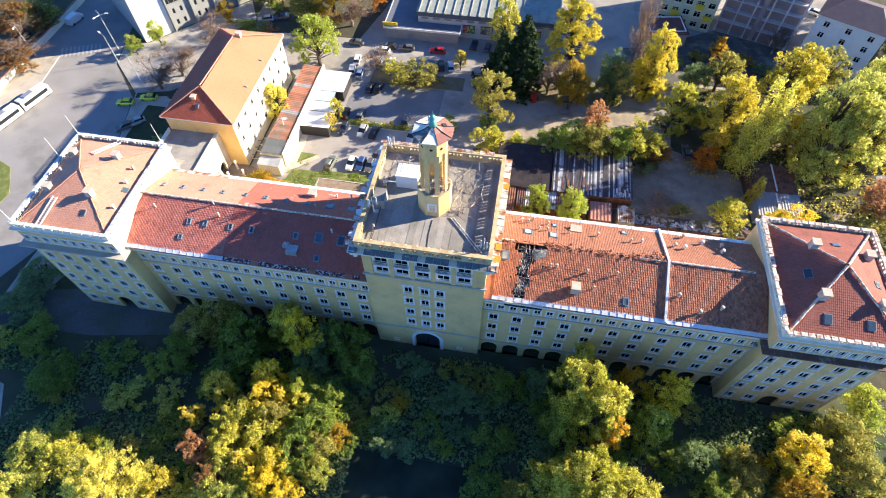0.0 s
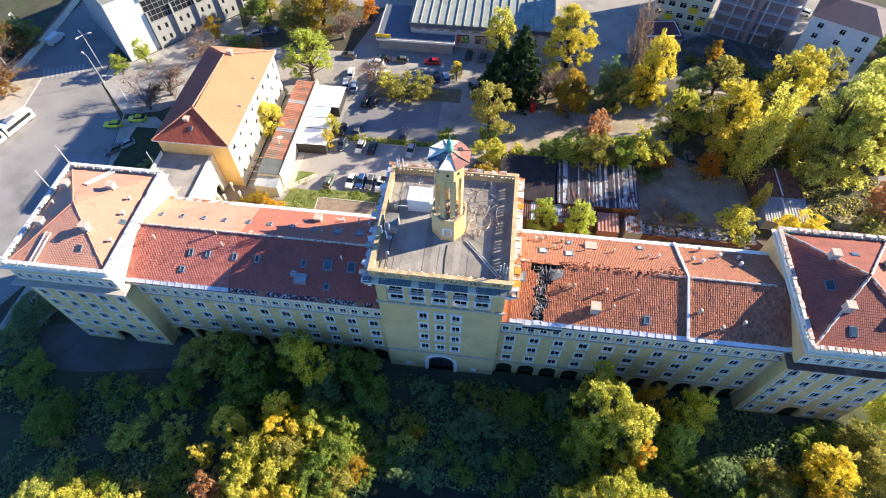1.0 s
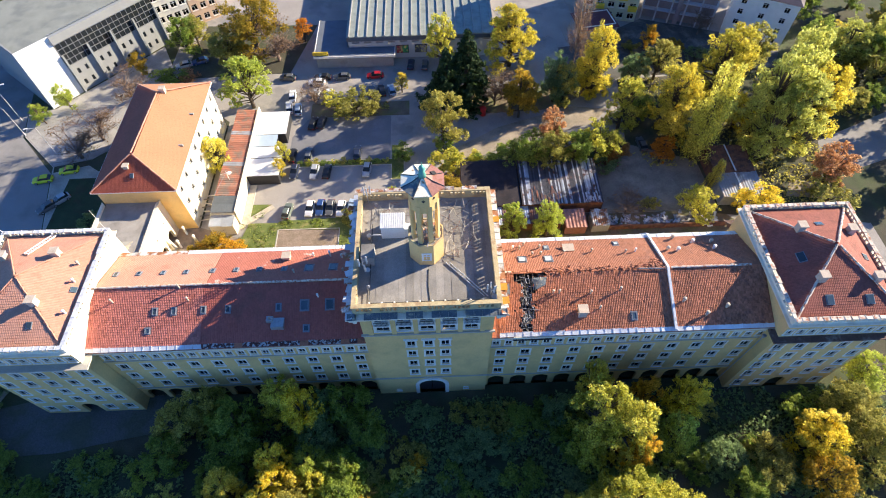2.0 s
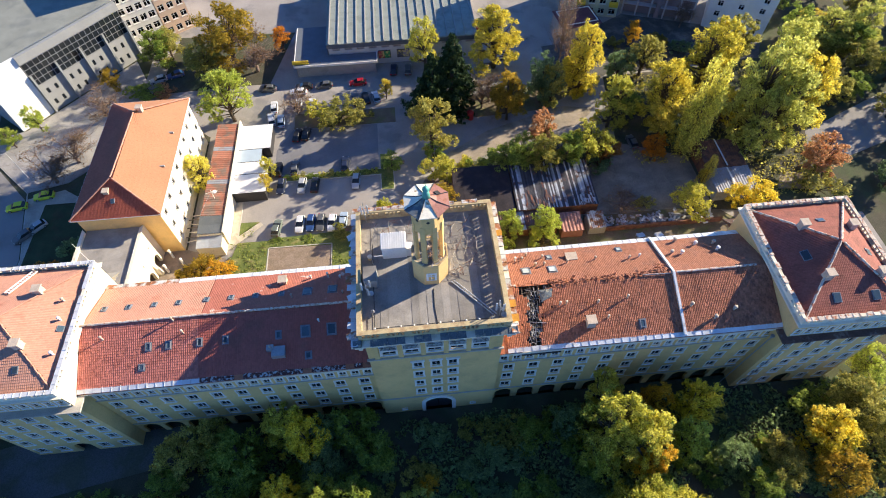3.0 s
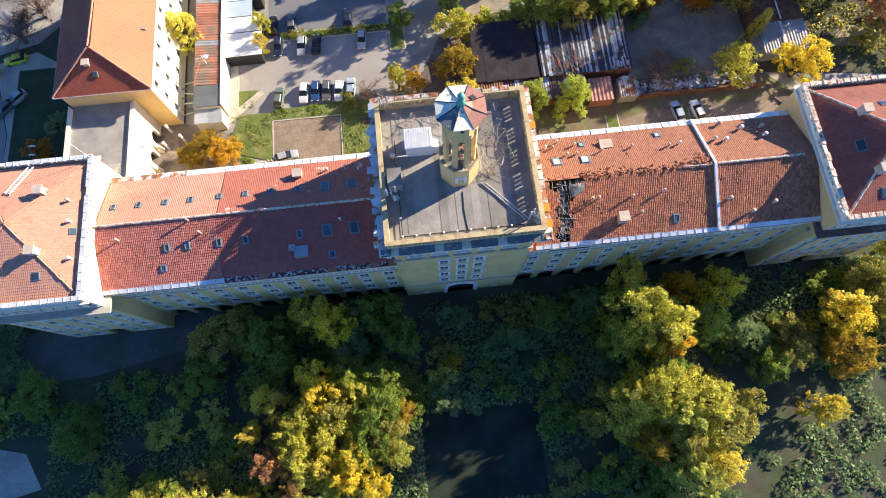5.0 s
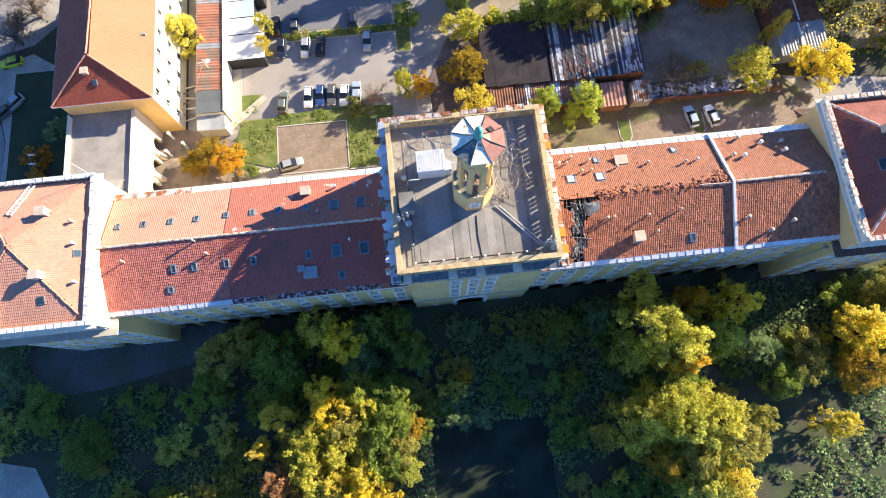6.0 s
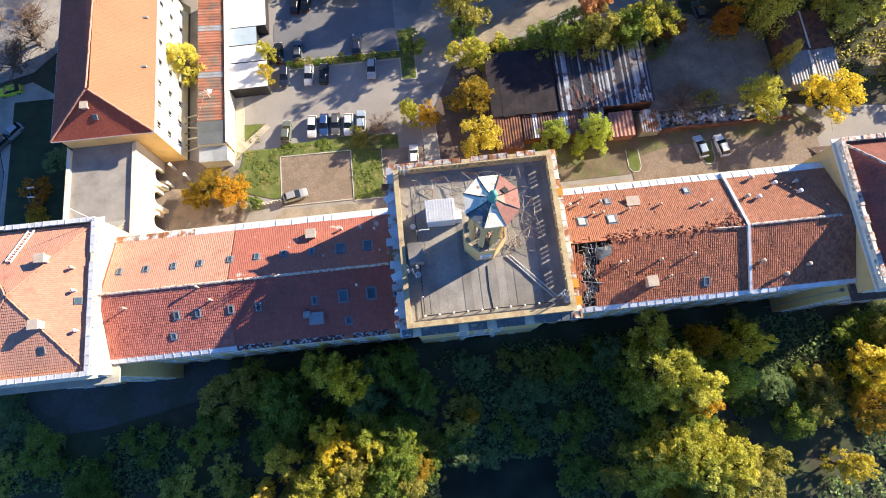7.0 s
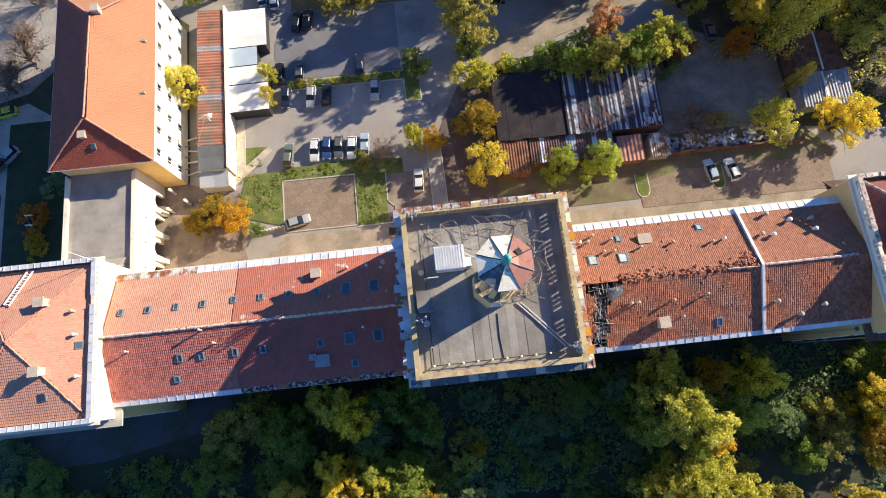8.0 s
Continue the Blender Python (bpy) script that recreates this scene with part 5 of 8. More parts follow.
kerb([(-30.2, 27.6), (-17.5, 27.5), (-17.5, 18.2), (-30.2, 18.2), (-30.2, 27.6)])
kerb([(-12.0, 27.2), (-12.0, 22.0), (-10.8, 20.8), (-10.8, 18.0), (-17.4, 17.9)])
kerb([(-28.9, 45.1), (-7.0, 45.1)])
kerb([(-28.9, 46.8), (-7.0, 46.8)])
kerb([(-7.05, 45.0), (-7.05, 40.5), (-4.2, 40.5), (-4.2, 51.3)])
kerb([(-36.6, 29.4), (-36.6, 40)])
kerb([(-1.6, 18.2), (-1.7, 26.0), (-1.9, 33.0)])
kerb([(-4.15, 18.4), (-4.2, 26.0), (-4.3, 33.0)])
kerb([(-111.7, 58.4), (-110.2, 47.7), (-115.8, 36)])
kerb([(-94.6, 58.3), (-84, 47.8), (-83.6, 46), (-79.6, 30), (-81.5, -40)])
kerb([(-96.6, 66), (-94.6, 58.3)])
for x in (32.6, 45.9):
    g = Geo()
    pts = [(x - 1.1, 21.8), (x - 1.1, 18.6), (x - 0.6, 17.7), (x + 0.6, 17.7), (x + 1.1, 18.6), (x + 1.1, 21.8)]
    kerb(pts, label="rounded kerb of a small planted island")
    sheet("island", pts, 0.15, M_GRASS, "small weedy island between parking bays", category="lawn")
for i in range(10):
    t = i / 9
    m = frame_of((-111.9 + t * 9.0, 60.0 + t * 3.6, 0.03), (0.45, -0.9, 0))
    solid("crosswalk_bar", Geo().box(-2.2, 2.2, -0.28, 0.28, -0.005, 0.012, m), M_ROADPAINT, "worn white zebra crossing bar", "road marking", "structure", "zebra crossing")

# street wall with red coping
g, g2 = Geo(), Geo()
for (xa, ya), (xb, yb) in zip([(-118.3, 40), (-119.6, 56), (-118.9, 64), (-119.3, 84), (-121, 110)], [(-119.6, 56), (-118.9, 64), (-119.3, 84), (-121, 110)]):
    m = frame_of((xa, ya, 0), (xb - xa, yb - ya, 0))
    L = math.hypot(xb - xa, yb - ya)
    g.box(0, L, -0.15, 0.15, 0, 1.9, m)
    g2.box(0, L, -0.24, 0.24, 1.9, 2.05, m)
sw = thing("street_wall", -119.3, 60, 0, "whitewashed boundary wall with red coping", "wall", "", "structure")
part("wall", g, M_CREAM, sw)
part("coping", g2, M_RED_METAL, sw)

# pond in the front garden
sheet("water", rect(-7.6, 11.0, -41, -27.6), 0.05, M_WATER, "still dark pond in the front garden", 0.04, category="water")
kerb([(-7.8, -27.4), (11.2, -27.4)], 0.22, 0.22, "mossy dark stone rim of the pond", M_MOSS)
sheet("pavement_south", ((-84, -36), (-67, -32.5), (-70, -27), (-76, -25.5), (-84, -28)), 0.09, M_PAVING, "pale pavement beyond the garden", category="pavement")
sheet("forecourt", ((-82, -17), (-60, -16), (-45, -13.4), (-40, -12.0), (-40, -7.0), (-66, -7.0), (-80, -9.8)), 0.06, M_DARKASPHALT, "forecourt along the facade, its asphalt darkened for shade", category="ground")

# ---- annex, connector and sheds ----


def hip_house(name, x0, x1, y0, y1, h, rise, label, wall_mats, rows, cols, tile, over=0.6, ins=7.4):
    w = thing(name, (x0 + x1) / 2, (y0 + y1) / 2, 0, label, "building")
    for k, (o, u, L) in enumerate((((x0, y0, 0), (1, 0, 0), x1 - x0), ((x1, y0, 0), (0, 1, 0), y1 - y0), ((x1, y1, 0), (-1, 0, 0), x1 - x0), ((x0, y1, 0), (0, -1, 0), y1 - y0))):
        n = cols[k % 2]
        wins = [((i + 0.5) * L / n, z) for i in range(n) for z in rows] if not (name == "annex" and k == 0) else []
        holes = [(c - 0.6, c + 0.6, z, z + 1.7) for c, z in wins]
        part("wall", facade(Geo(), o, u, L, h, holes), wall_mats[k], w)
        for c, z in wins:
            window_at(w, o, u, c, z, 1.2, 1.7, 0.14)
    interior(w, x0, x1, y0, y1, 0, h - 0.1, [z - 0.9 for z in rows] + [h - 0.2])
    e = over
    A, B, C, D = (x0 - e, y0 - e, h), (x1 + e, y0 - e, h), (x1 + e, y1 + e, h), (x0 - e, y1 + e, h)
    xm = (x0 + x1) / 2
    P, Q = (xm - 0.35, y0 + ins - 1.8, h + rise), (xm, y1 - ins, h + rise)
    roofs = []
    for q in ((A, B, P, P), (B, C, Q, P), (C, D, Q, Q), (D, A, P, Q)):
        # South and west slopes take the tile colour darkened for shade, east and north the plain one.
        roofs.append(tile_slope("roof", *q, tile if q[0] in (B, C) else M_TILE_SHADE, w, rough=0.002 if q[0] == D else 0.006, lift=0.005 if q[0] == D else 0.016))
        deck(w, q if q[2] != q[3] else q[:3], M_TILE_SHADE, down=0.12)
    for a, b in ((A, P), (B, P), (C, Q), (D, Q), (P, Q)):
        ridge_caps(roofs[1], (a[0], a[1], a[2] + 0.1), (b[0], b[1], b[2] + 0.1), M_TILE_PAV, r=0.15)
    g = Geo()
    for a, b in ((A, B), (B, C), (C, D), (D, A)):
        g.rod((a[0], a[1], a[2] - 0.05), (b[0], b[1], b[2] - 0.05), 0.11, n=6)
    part("gutter", g, M_WHITE, w)
    g = Geo()
    g.box(x0 - e, x1 + e, y0 - e, y0, h - 0.3, h - 0.12).box(x0 - e, x1 + e, y1, y1 + e, h - 0.3, h - 0.12)
    g.box(x0 - e, x0, y0, y1, h - 0.3, h - 0.12).box(x1, x1 + e, y0, y1, h - 0.3, h - 0.12)
    part("soffit", g, M_OCHRE, w)
    return w, roofs


annex, annex_roofs = hip_house("annex", -61.9, -46.9, 28.9, 59.4, 12.5, 4.0, "three-storey annex with orange hipped tile roof and cream walls", (M_OCHRE, M_CREAM, M_OCHRE, M_OCHRE), (9.2, 5.7, 2.2), (4, 8), M_TILE_ANX)
chimney(annex_roofs[0], -55.7, 32.4, 14.6, 0.95, 0.9, 0.9)
chimney(annex_roofs[1], -53.6, 53.0, 16.0, 1.0, 1.0, 0.9)
flat_light(annex_roofs[0], lambda x, y: 12.5 + (y - 28.3) * 0.66, -54.6, 30.9, 0.7, 0.9)
for y in (39.6, 48.8):
    part("vent_box", Geo().box(-48.6, -47.4, y - 0.15, y + 0.15, 13.0, 13.5), M_CONC, annex_roofs[1])

con = thing("connector", -58.4, 20, 0, "flat-roofed link building with white parapet and arches", "building")
cx0, cx1, cy0, cy1, ch = -62.2, -51.0, 10.5, 28.85, 9.3
arcs = [(i * 4.2 + 1.4, i * 4.2 + 3.7, 0, 3.2) for i in range(4)]
wn = [(i * 4.2 + 2.3, i * 4.2 + 2.8, 5.6, 6.3) for i in range(4)]
part("wall", facade(Geo(), (cx1, cy0, 0), (0, 1, 0), cy1 - cy0, ch, wn, arcs, 0.6), M_CREAM, con)
part("wall", facade(Geo(), (cx0, cy1, 0), (0, -1, 0), cy1 - cy0, ch, (), (), 0.6), M_CREAM, con)
for a in wn:
    window_at(con, (cx1, cy0, 0), (0, 1, 0), (a[0] + a[1]) / 2, 5.6, 0.5, 0.7, 0.05)
con_roof = part("roof", Geo().box(cx0 + 0.6, cx1 - 0.6, cy0, cy1, ch - 0.75, ch - 0.5), M_TAR, con, "flat grey felt roof")
part("interior_core", Geo().box(cx0 + 0.8, cx1 - 4, cy0, cy1, 0, ch - 1.0), M_INNER, con)
for i in range(4):
    y = cy0 + i * 4.2 + 0.6
    part("buttress", Geo().add([(cx1 - 0.01, y - 0.35, 0), (cx1 + 0.9, y - 0.35, 0), (cx1 + 0.35, y - 0.35, 3.0), (cx1 - 0.01, y - 0.35, 3.6), (cx1 - 0.01, y + 0.35, 0), (cx1 + 0.9, y + 0.35, 0), (cx1 + 0.35, y + 0.35, 3.0), (cx1 - 0.01, y + 0.35, 3.6)], [(0, 1, 2, 3), (7, 6, 5, 4), (1, 5, 6, 2), (2, 6, 7, 3)]), M_CREAM, con, "sloping plastered buttress")
for x, y in ((-49.0, 27.4), (-46.4, 25.2), (-49.3, 24.0)):
    p_ = thing("gate_post", x, y, 0.06, "short white plastered post in the court", "post", "white court posts")
    part("shaft", Geo().cyl((x, y), 0.24, 0.2, 0.06, 2.3, 10), M_WHITE, p_)
    part("cap", Geo().cyl((x, y), 0.3, 0.3, 2.3, 2.42, 10).dome((x, y, 2.42), 0.26, 0.25, 10, 3), M_WHITE, p_)


def shed(name, x0, x1, y0, y1, h, rise, label, wall, roof, strip=0.95, along="x", category="shed", waves=True, rusty=None):
    """A low shed under separate corrugated sheets."""
    w = thing(name, (x0 + x1) / 2, (y0 + y1) / 2, 0, label, category)
    g = Geo()
    for o, u, L in (((x0, y0, 0), (1, 0, 0), x1 - x0), ((x1, y0, 0), (0, 1, 0), y1 - y0), ((x1, y1, 0), (-1, 0, 0), x1 - x0), ((x0, y1, 0), (0, -1, 0), y1 - y0)):
        facade(g, o, u, L, h - 0.15, (), (), 0.2)
    part("wall", g, wall, w)
    n = max(1, round((x1 - x0 if along == "x" else y1 - y0) / strip))
    step = (x1 - x0 if along == "x" else y1 - y0) / n
    gg, k = Geo(), 10
    run = (y1 - y0 if along == "x" else x1 - x0) + 0.5
    for j in range(k):
        a, b = j / k * step, (j + 1) / k * step
        za, zb_ = (0.04 * math.sin(a / step * 4 * math.pi), 0.04 * math.sin(b / step * 4 * math.pi)) if waves else (0, 0)
        gg.quad((a, 0, za), (b, 0, zb_), (b, run, zb_ + rise), (a, run, za + rise))
        gg.quad((a, 0, za - 0.03), (a, run, za - 0.03 + rise), (b, run, zb_ - 0.03 + rise), (b, 0, zb_ - 0.03))
    me = gg.mesh("roof_sheet", roof, True)
    rng = random.Random(int(abs(x0 * 10 + y0)))
    for i in range(n):
        if along == "x":
            m = pose(x0 + i * step, y0 - 0.25 + rng.uniform(-0.12, 0.12), h + 0.02 + 0.02 * (i % 2))
        else:
            m = pose(x1 + 0.25, y0 + i * step, h + 0.02 + 0.02 * (i % 2), 0, 0, 90)
        ob = child("roof_sheet", me, w, m)
        if rusty and rng.random() < rusty[1] + (rusty[2] - rusty[1]) * i / n:
            own_material(ob, rusty[0])
    return w


M_CORRDARK = material("rust_red_sheet", (0.13, 0.075, 0.07), 0.8, 0.0, var=0.2, scale=1, fine=6, bump=0.15, obj=0.3, second=(0.24, 0.085, 0.045), second_at=0.6, second_scale=0.3)
M_SHEETBROWN = material("brown_roof_felt", (0.026, 0.022, 0.028), 0.85, var=0.2, scale=0.5, fine=6, bump=0.2, obj=0.15, second=(0.04, 0.03, 0.034), second_at=0.55, second_scale=0.6)
M_SHEETRED = material("brick_red_sheet", (0.34, 0.14, 0.095), 0.75, var=0.15, scale=0.5, fine=6, bump=0.15, obj=0.2, second=(0.20, 0.15, 0.125), second_at=0.56, second_scale=0.35)
M_SCRAP = material("pale_scrap_sheet", (0.50, 0.50, 0.52), 0.75, 0.0, var=0.15, scale=0.8, fine=5, bump=0.15, island=0.5, second=(0.34, 0.17, 0.11), second_at=0.6, second_scale=0.5)
M_SLATEFELT = material("slate_grey_felt", (0.11, 0.125, 0.135), 0.85, var=0.15, scale=0.4, fine=6, bump=0.15, obj=0.08, second=(0.15, 0.155, 0.15), second_at=0.58, second_scale=0.4)
M_PALESHEET = material("pale_zinc_sheet", (0.36, 0.39, 0.42), 0.6, 0.1, var=0.1, scale=0.6, fine=6, bump=0.1, obj=0.08, second=(0.29, 0.29, 0.28), second_at=0.6, second_scale=0.5)
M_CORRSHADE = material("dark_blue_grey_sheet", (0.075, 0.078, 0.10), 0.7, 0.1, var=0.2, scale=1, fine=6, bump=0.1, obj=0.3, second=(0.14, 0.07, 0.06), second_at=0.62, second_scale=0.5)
M_SHEETWHITE = material("white_canopy_sheet", (0.78, 0.78, 0.76), 0.6, var=0.05, scale=0.5, fine=5, bump=0.05, obj=0.05)
M_SHEETBLUE = material("pale_blue_sheet", (0.42, 0.52, 0.60), 0.5, var=0.06, scale=0.5, bump=0.05)
shed("long_shed", -42.9, -39.0, 34.0, 60.5, 3.9, 0.35, "long lean-to shed with brick-red ribbed roof", M_CREAM, M_SHEETRED, 1.2, "y", rusty=(M_GREYSHEET, 0.0, 0.35))
shed("grey_shed", -43.0, -38.6, 29.5, 33.9, 4.0, 0.2, "small shed with flat slate-grey felt roof", M_CREAM, M_SLATEFELT, 2.2, "y", waves=False)
shed("porch", -43.4, -38.5, 26.9, 29.2, 3.2, 0.15, "low porch with a pale sheet roof against the grey shed", M_CREAM, M_PALESHEET, 2.45, waves=False)
solid("shed_parapet", Geo().box(-38.45, -38.2, 29.6, 61.2, 0, 4.25), M_CREAM, "tall white party wall beside the sheds", "wall", "structure")
solid("shed_wall", Geo().box(-43.4, -43.1, 29.4, 61.0, 0, 3.8), M_CREAM, "white party wall of the sheds", "wall", "structure")
for y0, y1, mt in ((53.2, 60.8, M_SHEETWHITE), (49.4, 53.0, M_SHEETBLUE), (45.8, 49.2, M_SHEETWHITE), (40.4, 45.6, M_SHEETWHITE)):
    shed("canopy", -38.2, -31.4 if mt != M_SHEETBLUE else -33.2, y0, y1, 2.9, -0.1, "white flat canopy over market stalls" if mt == M_SHEETWHITE else "pale blue glazed canopy", M_DARKMETAL, mt, 1.8, "y", "canopy", waves=False)
shed("brown_shed", 8.2, 20.2, 29.6, 41.4, 3.3, 0.5, "wide shed with dark brown felt roof", M_RUST, M_SHEETBROWN, 2.0, waves=False)
corrugated = shed("corrugated_shed", 20.4, 37.1, 29.4, 40.9, 3.5, 0.5, "shed under patchy rusty corrugated sheets", M_RUST, M_CORR, 0.31, rusty=(M_CORRSHADE, 0.66, 0.46))
rng_ = random.Random(515)
for i in range(34):
    if i < 20:
        px_, py_, mt = 22.4 + rng_.uniform(0, 6.0), 29.3 + abs(rng_.gauss(0, 1.7)), M_CORRDARK
    else:
        px_, py_, mt = 32.0 + rng_.uniform(0, 4.6), 29.2 + rng_.uniform(0, 1.0), (M_SCRAP, M_CORRDARK)[i % 2]
    part("patch_sheet", Geo().box(-0.17, 0.17, 0, rng_.uniform(0.8, 2.0), 0, 0.02, pose(px_, py_, 3.62 + (py_ - 29.15) * 0.0417, 2.4, 0, rng_.uniform(-3, 3))), mt, corrugated)
shed("rust_lean_to", 8.4, 13.2, 23.6, 29.4, 2.7, 0.3, "lean-to with dark rusty ribbed roof", M_RUST, M_RUST, 0.9)
shed("patched_lean_to", 13.4, 28.0, 25.2, 29.2, 2.5, 0.3, "low lean-to of patched pale and rusty sheets", M_RUST, M_CORRDARK, 0.9, rusty=(M_CORR, 0.25, 0.35))
shed("red_kiosk", 28.6, 32.9, 23.9, 28.0, 2.7, 0.25, "small kiosk with faded red roof", M_RED_METAL, M_RED_METAL, 1.4)
shed("grey_kiosk", 34.2, 37.6, 24.2, 27.8, 2.5, 0.3, "small kiosk with grey corrugated roof", M_CONC, M_TIN_RUST, 0.9)
shed("far_brown_shed", 62.3, 71.0, 36.4, 43.6, 3.4, 0.4, "shed with dark brown sheet roof under trees", M_RUST, M_RUST, 1.1)
shed("far_grey_shed", 62.3, 71.2, 30.0, 36.2, 3.0, 0.3, "shed with dull blue-grey sheet roof", M_CONC, M_GREYSHEET, 1.1)
solid("ridge_strip", Geo().box(66.4, 66.7, 36.2, 43.9, 3.86, 3.94).box(66.4, 66.7, 29.8, 36.1, 3.34, 3.44), M_TIN, "pale sheet strip along the shed roofs", "roof strip", "structure")
g = Geo()
for i in range(120):
    rng_ = random.Random(900 + i)
    m = Matrix.Translation((38.5 + rng_.uniform(0, 22), 26.3 + rng_.gauss(0, 0.7), 0.45 + rng_.uniform(0, 0.4))) @ Euler((rng_.uniform(-0.3, 0.3), rng_.uniform(-0.3, 0.3), rng_.uniform(0, 3))).to_matrix().to_4x4()
    g.box(-0.55, 0.55, -0.22, 0.22, -0.03, 0.03, m).box(-0.25, 0.25, -0.2, 0.2, -0.5, -0.04, m)
tagged(solid("scrap_heap", g, M_SCRAP, "heap of pale rusty scrap sheets by the fence", "scrap"), kind="stuff")
solid("bank_wall", Geo().box(37.8, 62, 24.6, 24.95, 0, 1.3), M_RUST, "low brown retaining wall by the lane", "wall", "structure")

# ---- far buildings ----


def block(name, origin, u, width, depth, h, floors, cols, wall, roof_mat, label, win=(1.5, 1.5), trim=0.0, base=0.0, parapet=0.6):
    """A flat-roofed block with real windows on its street side and one end."""
    m = frame_of(origin, u)
    w = thing(name, *(m @ Vector((width / 2, depth / 2, 0))), label, "building")
    corners = [m @ Vector(p) for p in ((0, 0, 0), (width, 0, 0), (width, depth, 0), (0, depth, 0))]
    for k in range(4):
        a, b = corners[k], corners[(k + 1) % 4]
        L = (b - a).length
        n = cols if k % 2 == 0 else max(2, round(cols * depth / width))
        fh = (h - base - parapet) / floors
        holes = []
        if k in (0, 1, 3):
            holes = [((i + 0.5) * L / n - win[0] / 2, (i + 0.5) * L / n + win[0] / 2, base + j * fh + fh * 0.3, base + j * fh + fh * 0.3 + win[1]) for i in range(n) for j in range(floors)]
        part("wall", facade(Geo(), a, b - a, L, h, holes, (), 0.35), wall, w)
        for q in holes:
            window_at(w, a, b - a, (q[0] + q[1]) / 2, q[2], win[0], win[1], trim)
    g = Geo().box(0.35, width - 0.35, 0.35, depth - 0.35, h - parapet - 0.2, h - parapet, m)
    part("roof", g, roof_mat, w)
    part("interior_core", Geo().box(3, width - 3, 3, depth - 3, 0, h - parapet - 0.3, m), M_INNER, w)
    return w, m


# warehouse with ribbed roof
wh = thing("warehouse", 0, 98, 0, "grey retail hall with ribbed metal roof and dark fascia", "warehouse")
part("wall", facade(Geo(), (-18.6, 84.0, 0), (1, 0, 0), 37.6, 6.6, [(i * 3.1 + 1, i * 3.1 + 2.9, 4.6, 5.2) for i in range(12)], (), 0.3), material("pale_grey_cladding", (0.52, 0.53, 0.54), 0.7, var=0.06, scale=0.4, bump=0.05), wh)
part("wall", Geo().box(-18.6, -18.3, 84.3, 120, 0, 6.6).box(18.7, 19.0, 84.3, 120, 0, 6.6).box(-18.3, 18.7, 84.5, 84.6, 0, 6.4), M_CONC, wh)
part("fascia", Geo().box(-18.9, 19.3, 83.6, 84.0, 5.5, 6.5), material("dark_blue_fascia", (0.10, 0.12, 0.15), 0.6, var=0.08, scale=1), wh)
whr = part("roof", Geo().box(-18.9, 19.3, 83.6, 121, 6.6, 6.8), material("ribbed_hall_roof", (0.29, 0.32, 0.285), 0.6, 0.1, var=0.08, scale=0.3, bump=0.08, second=(0.235, 0.26, 0.23), second_at=0.55, second_scale=0.4), wh, "pale green-grey metal roof")
rib = Geo().box(-0.1, 0.1, 83.6, 121, 0, 0.28).mesh("roof_rib", M_CONC)
for i in range(17):
    child("roof_rib", rib, whr, pose(-18.2 + i * 2.3, 0, 6.8))
can = thing("loading_canopy", -16.7, 82, 0, "low flat dark canopy along the hall", "canopy")
part("roof", Geo().box(-27.2, -6.6, 79.9, 83.5, 3.6, 3.85).box(-27.2, -19.0, 83.5, 96, 3.6, 3.85), material("blue_grey_felt", (0.13, 0.15, 0.18), 0.7, var=0.1, scale=0.5, bump=0.1), can)
part("edge", Geo().box(-27.3, -6.5, 79.75, 79.9, 3.4, 3.95).box(-6.6, -6.45, 79.9, 83.5, 3.4, 3.95).box(-27.35, -27.2, 79.75, 96, 3.4, 3.95), M_WHITE, can)
part("wall", Geo().box(-26.9, -7, 80.6, 80.9, 0, 3.6).box(-26.9, -26.6, 80.9, 95, 0, 3.6), M_CONC, can)
for x, cols in ((-4.6, ((0.6, 0.1, 0.1), (0.05, 0.3, 0.1))), (0.2, ((0.1, 0.1, 0.12), (0.3, 0.25, 0.3))), (13.2, ((0.05, 0.35, 0.12), (0.6, 0.45, 0.05)))):
    b_ = solid("billboard", Geo().box(x - 1.6, x + 1.6, 83.8, 83.95, 1.6, 3.9), M_DARKMETAL, "colourful advertising board on the hall wall", "billboard")
    for j, c_ in enumerate(cols):
        mt = material("poster_ink", c_, 0.5, var=0.1, scale=3, second=(0.7, 0.6, 0.2), second_at=0.55, second_scale=1.5)
        part("poster", Geo().box(x - 1.5 + j * 1.5, x + j * 1.5 - 0.05, 83.74, 83.79, 1.75, 3.75), mt, b_)
solid("orange_sign", Geo().box(-27.6, -23.6, 80.4, 80.6, 3.9, 4.9, Matrix.Identity(4)), M_YELLOWPAINT, "orange sign strip on the canopy edge", "sign")

# modern glass-fronted building
gb = thing("glass_building", -84, 86, 0, "modern grey building with slanted glass facade and white end", "building")
u = Vector((22.3, 26.2, 0)).normalized()
m = frame_of((-91.4, 68.0, 0), u)
L = 34.5
M_CLAD = material("grey_facade_panel", (0.30, 0.31, 0.31), 0.6, var=0.06, scale=0.5, fine=6, bump=0.05)
M_CLADWHITE = material("white_ribbed_cladding", (0.80, 0.80, 0.79), 0.5, var=0.04, scale=0.5, bump=0.05)
low = [(i * 2.1 + 9.8, i * 2.1 + 10.5, z, z + 1.4) for i in range(11) for z in (1.4, 4.6) if (i + int(z)) % 3]
part("wall", facade(Geo(), m @ Vector((8.2, 0, 0)), u, L - 8.2, 7.4, [(a - 8.2, b - 8.2, c, d) for a, b, c, d in low], (), 0.4), M_CLAD, gb)
for a, b, c, d in low:
    part("slit_window", Geo().box(a + 0.02, b - 0.02, 0.14, 0.18, c + 0.02, d - 0.02, m), M_AUTOGLASS, gb)
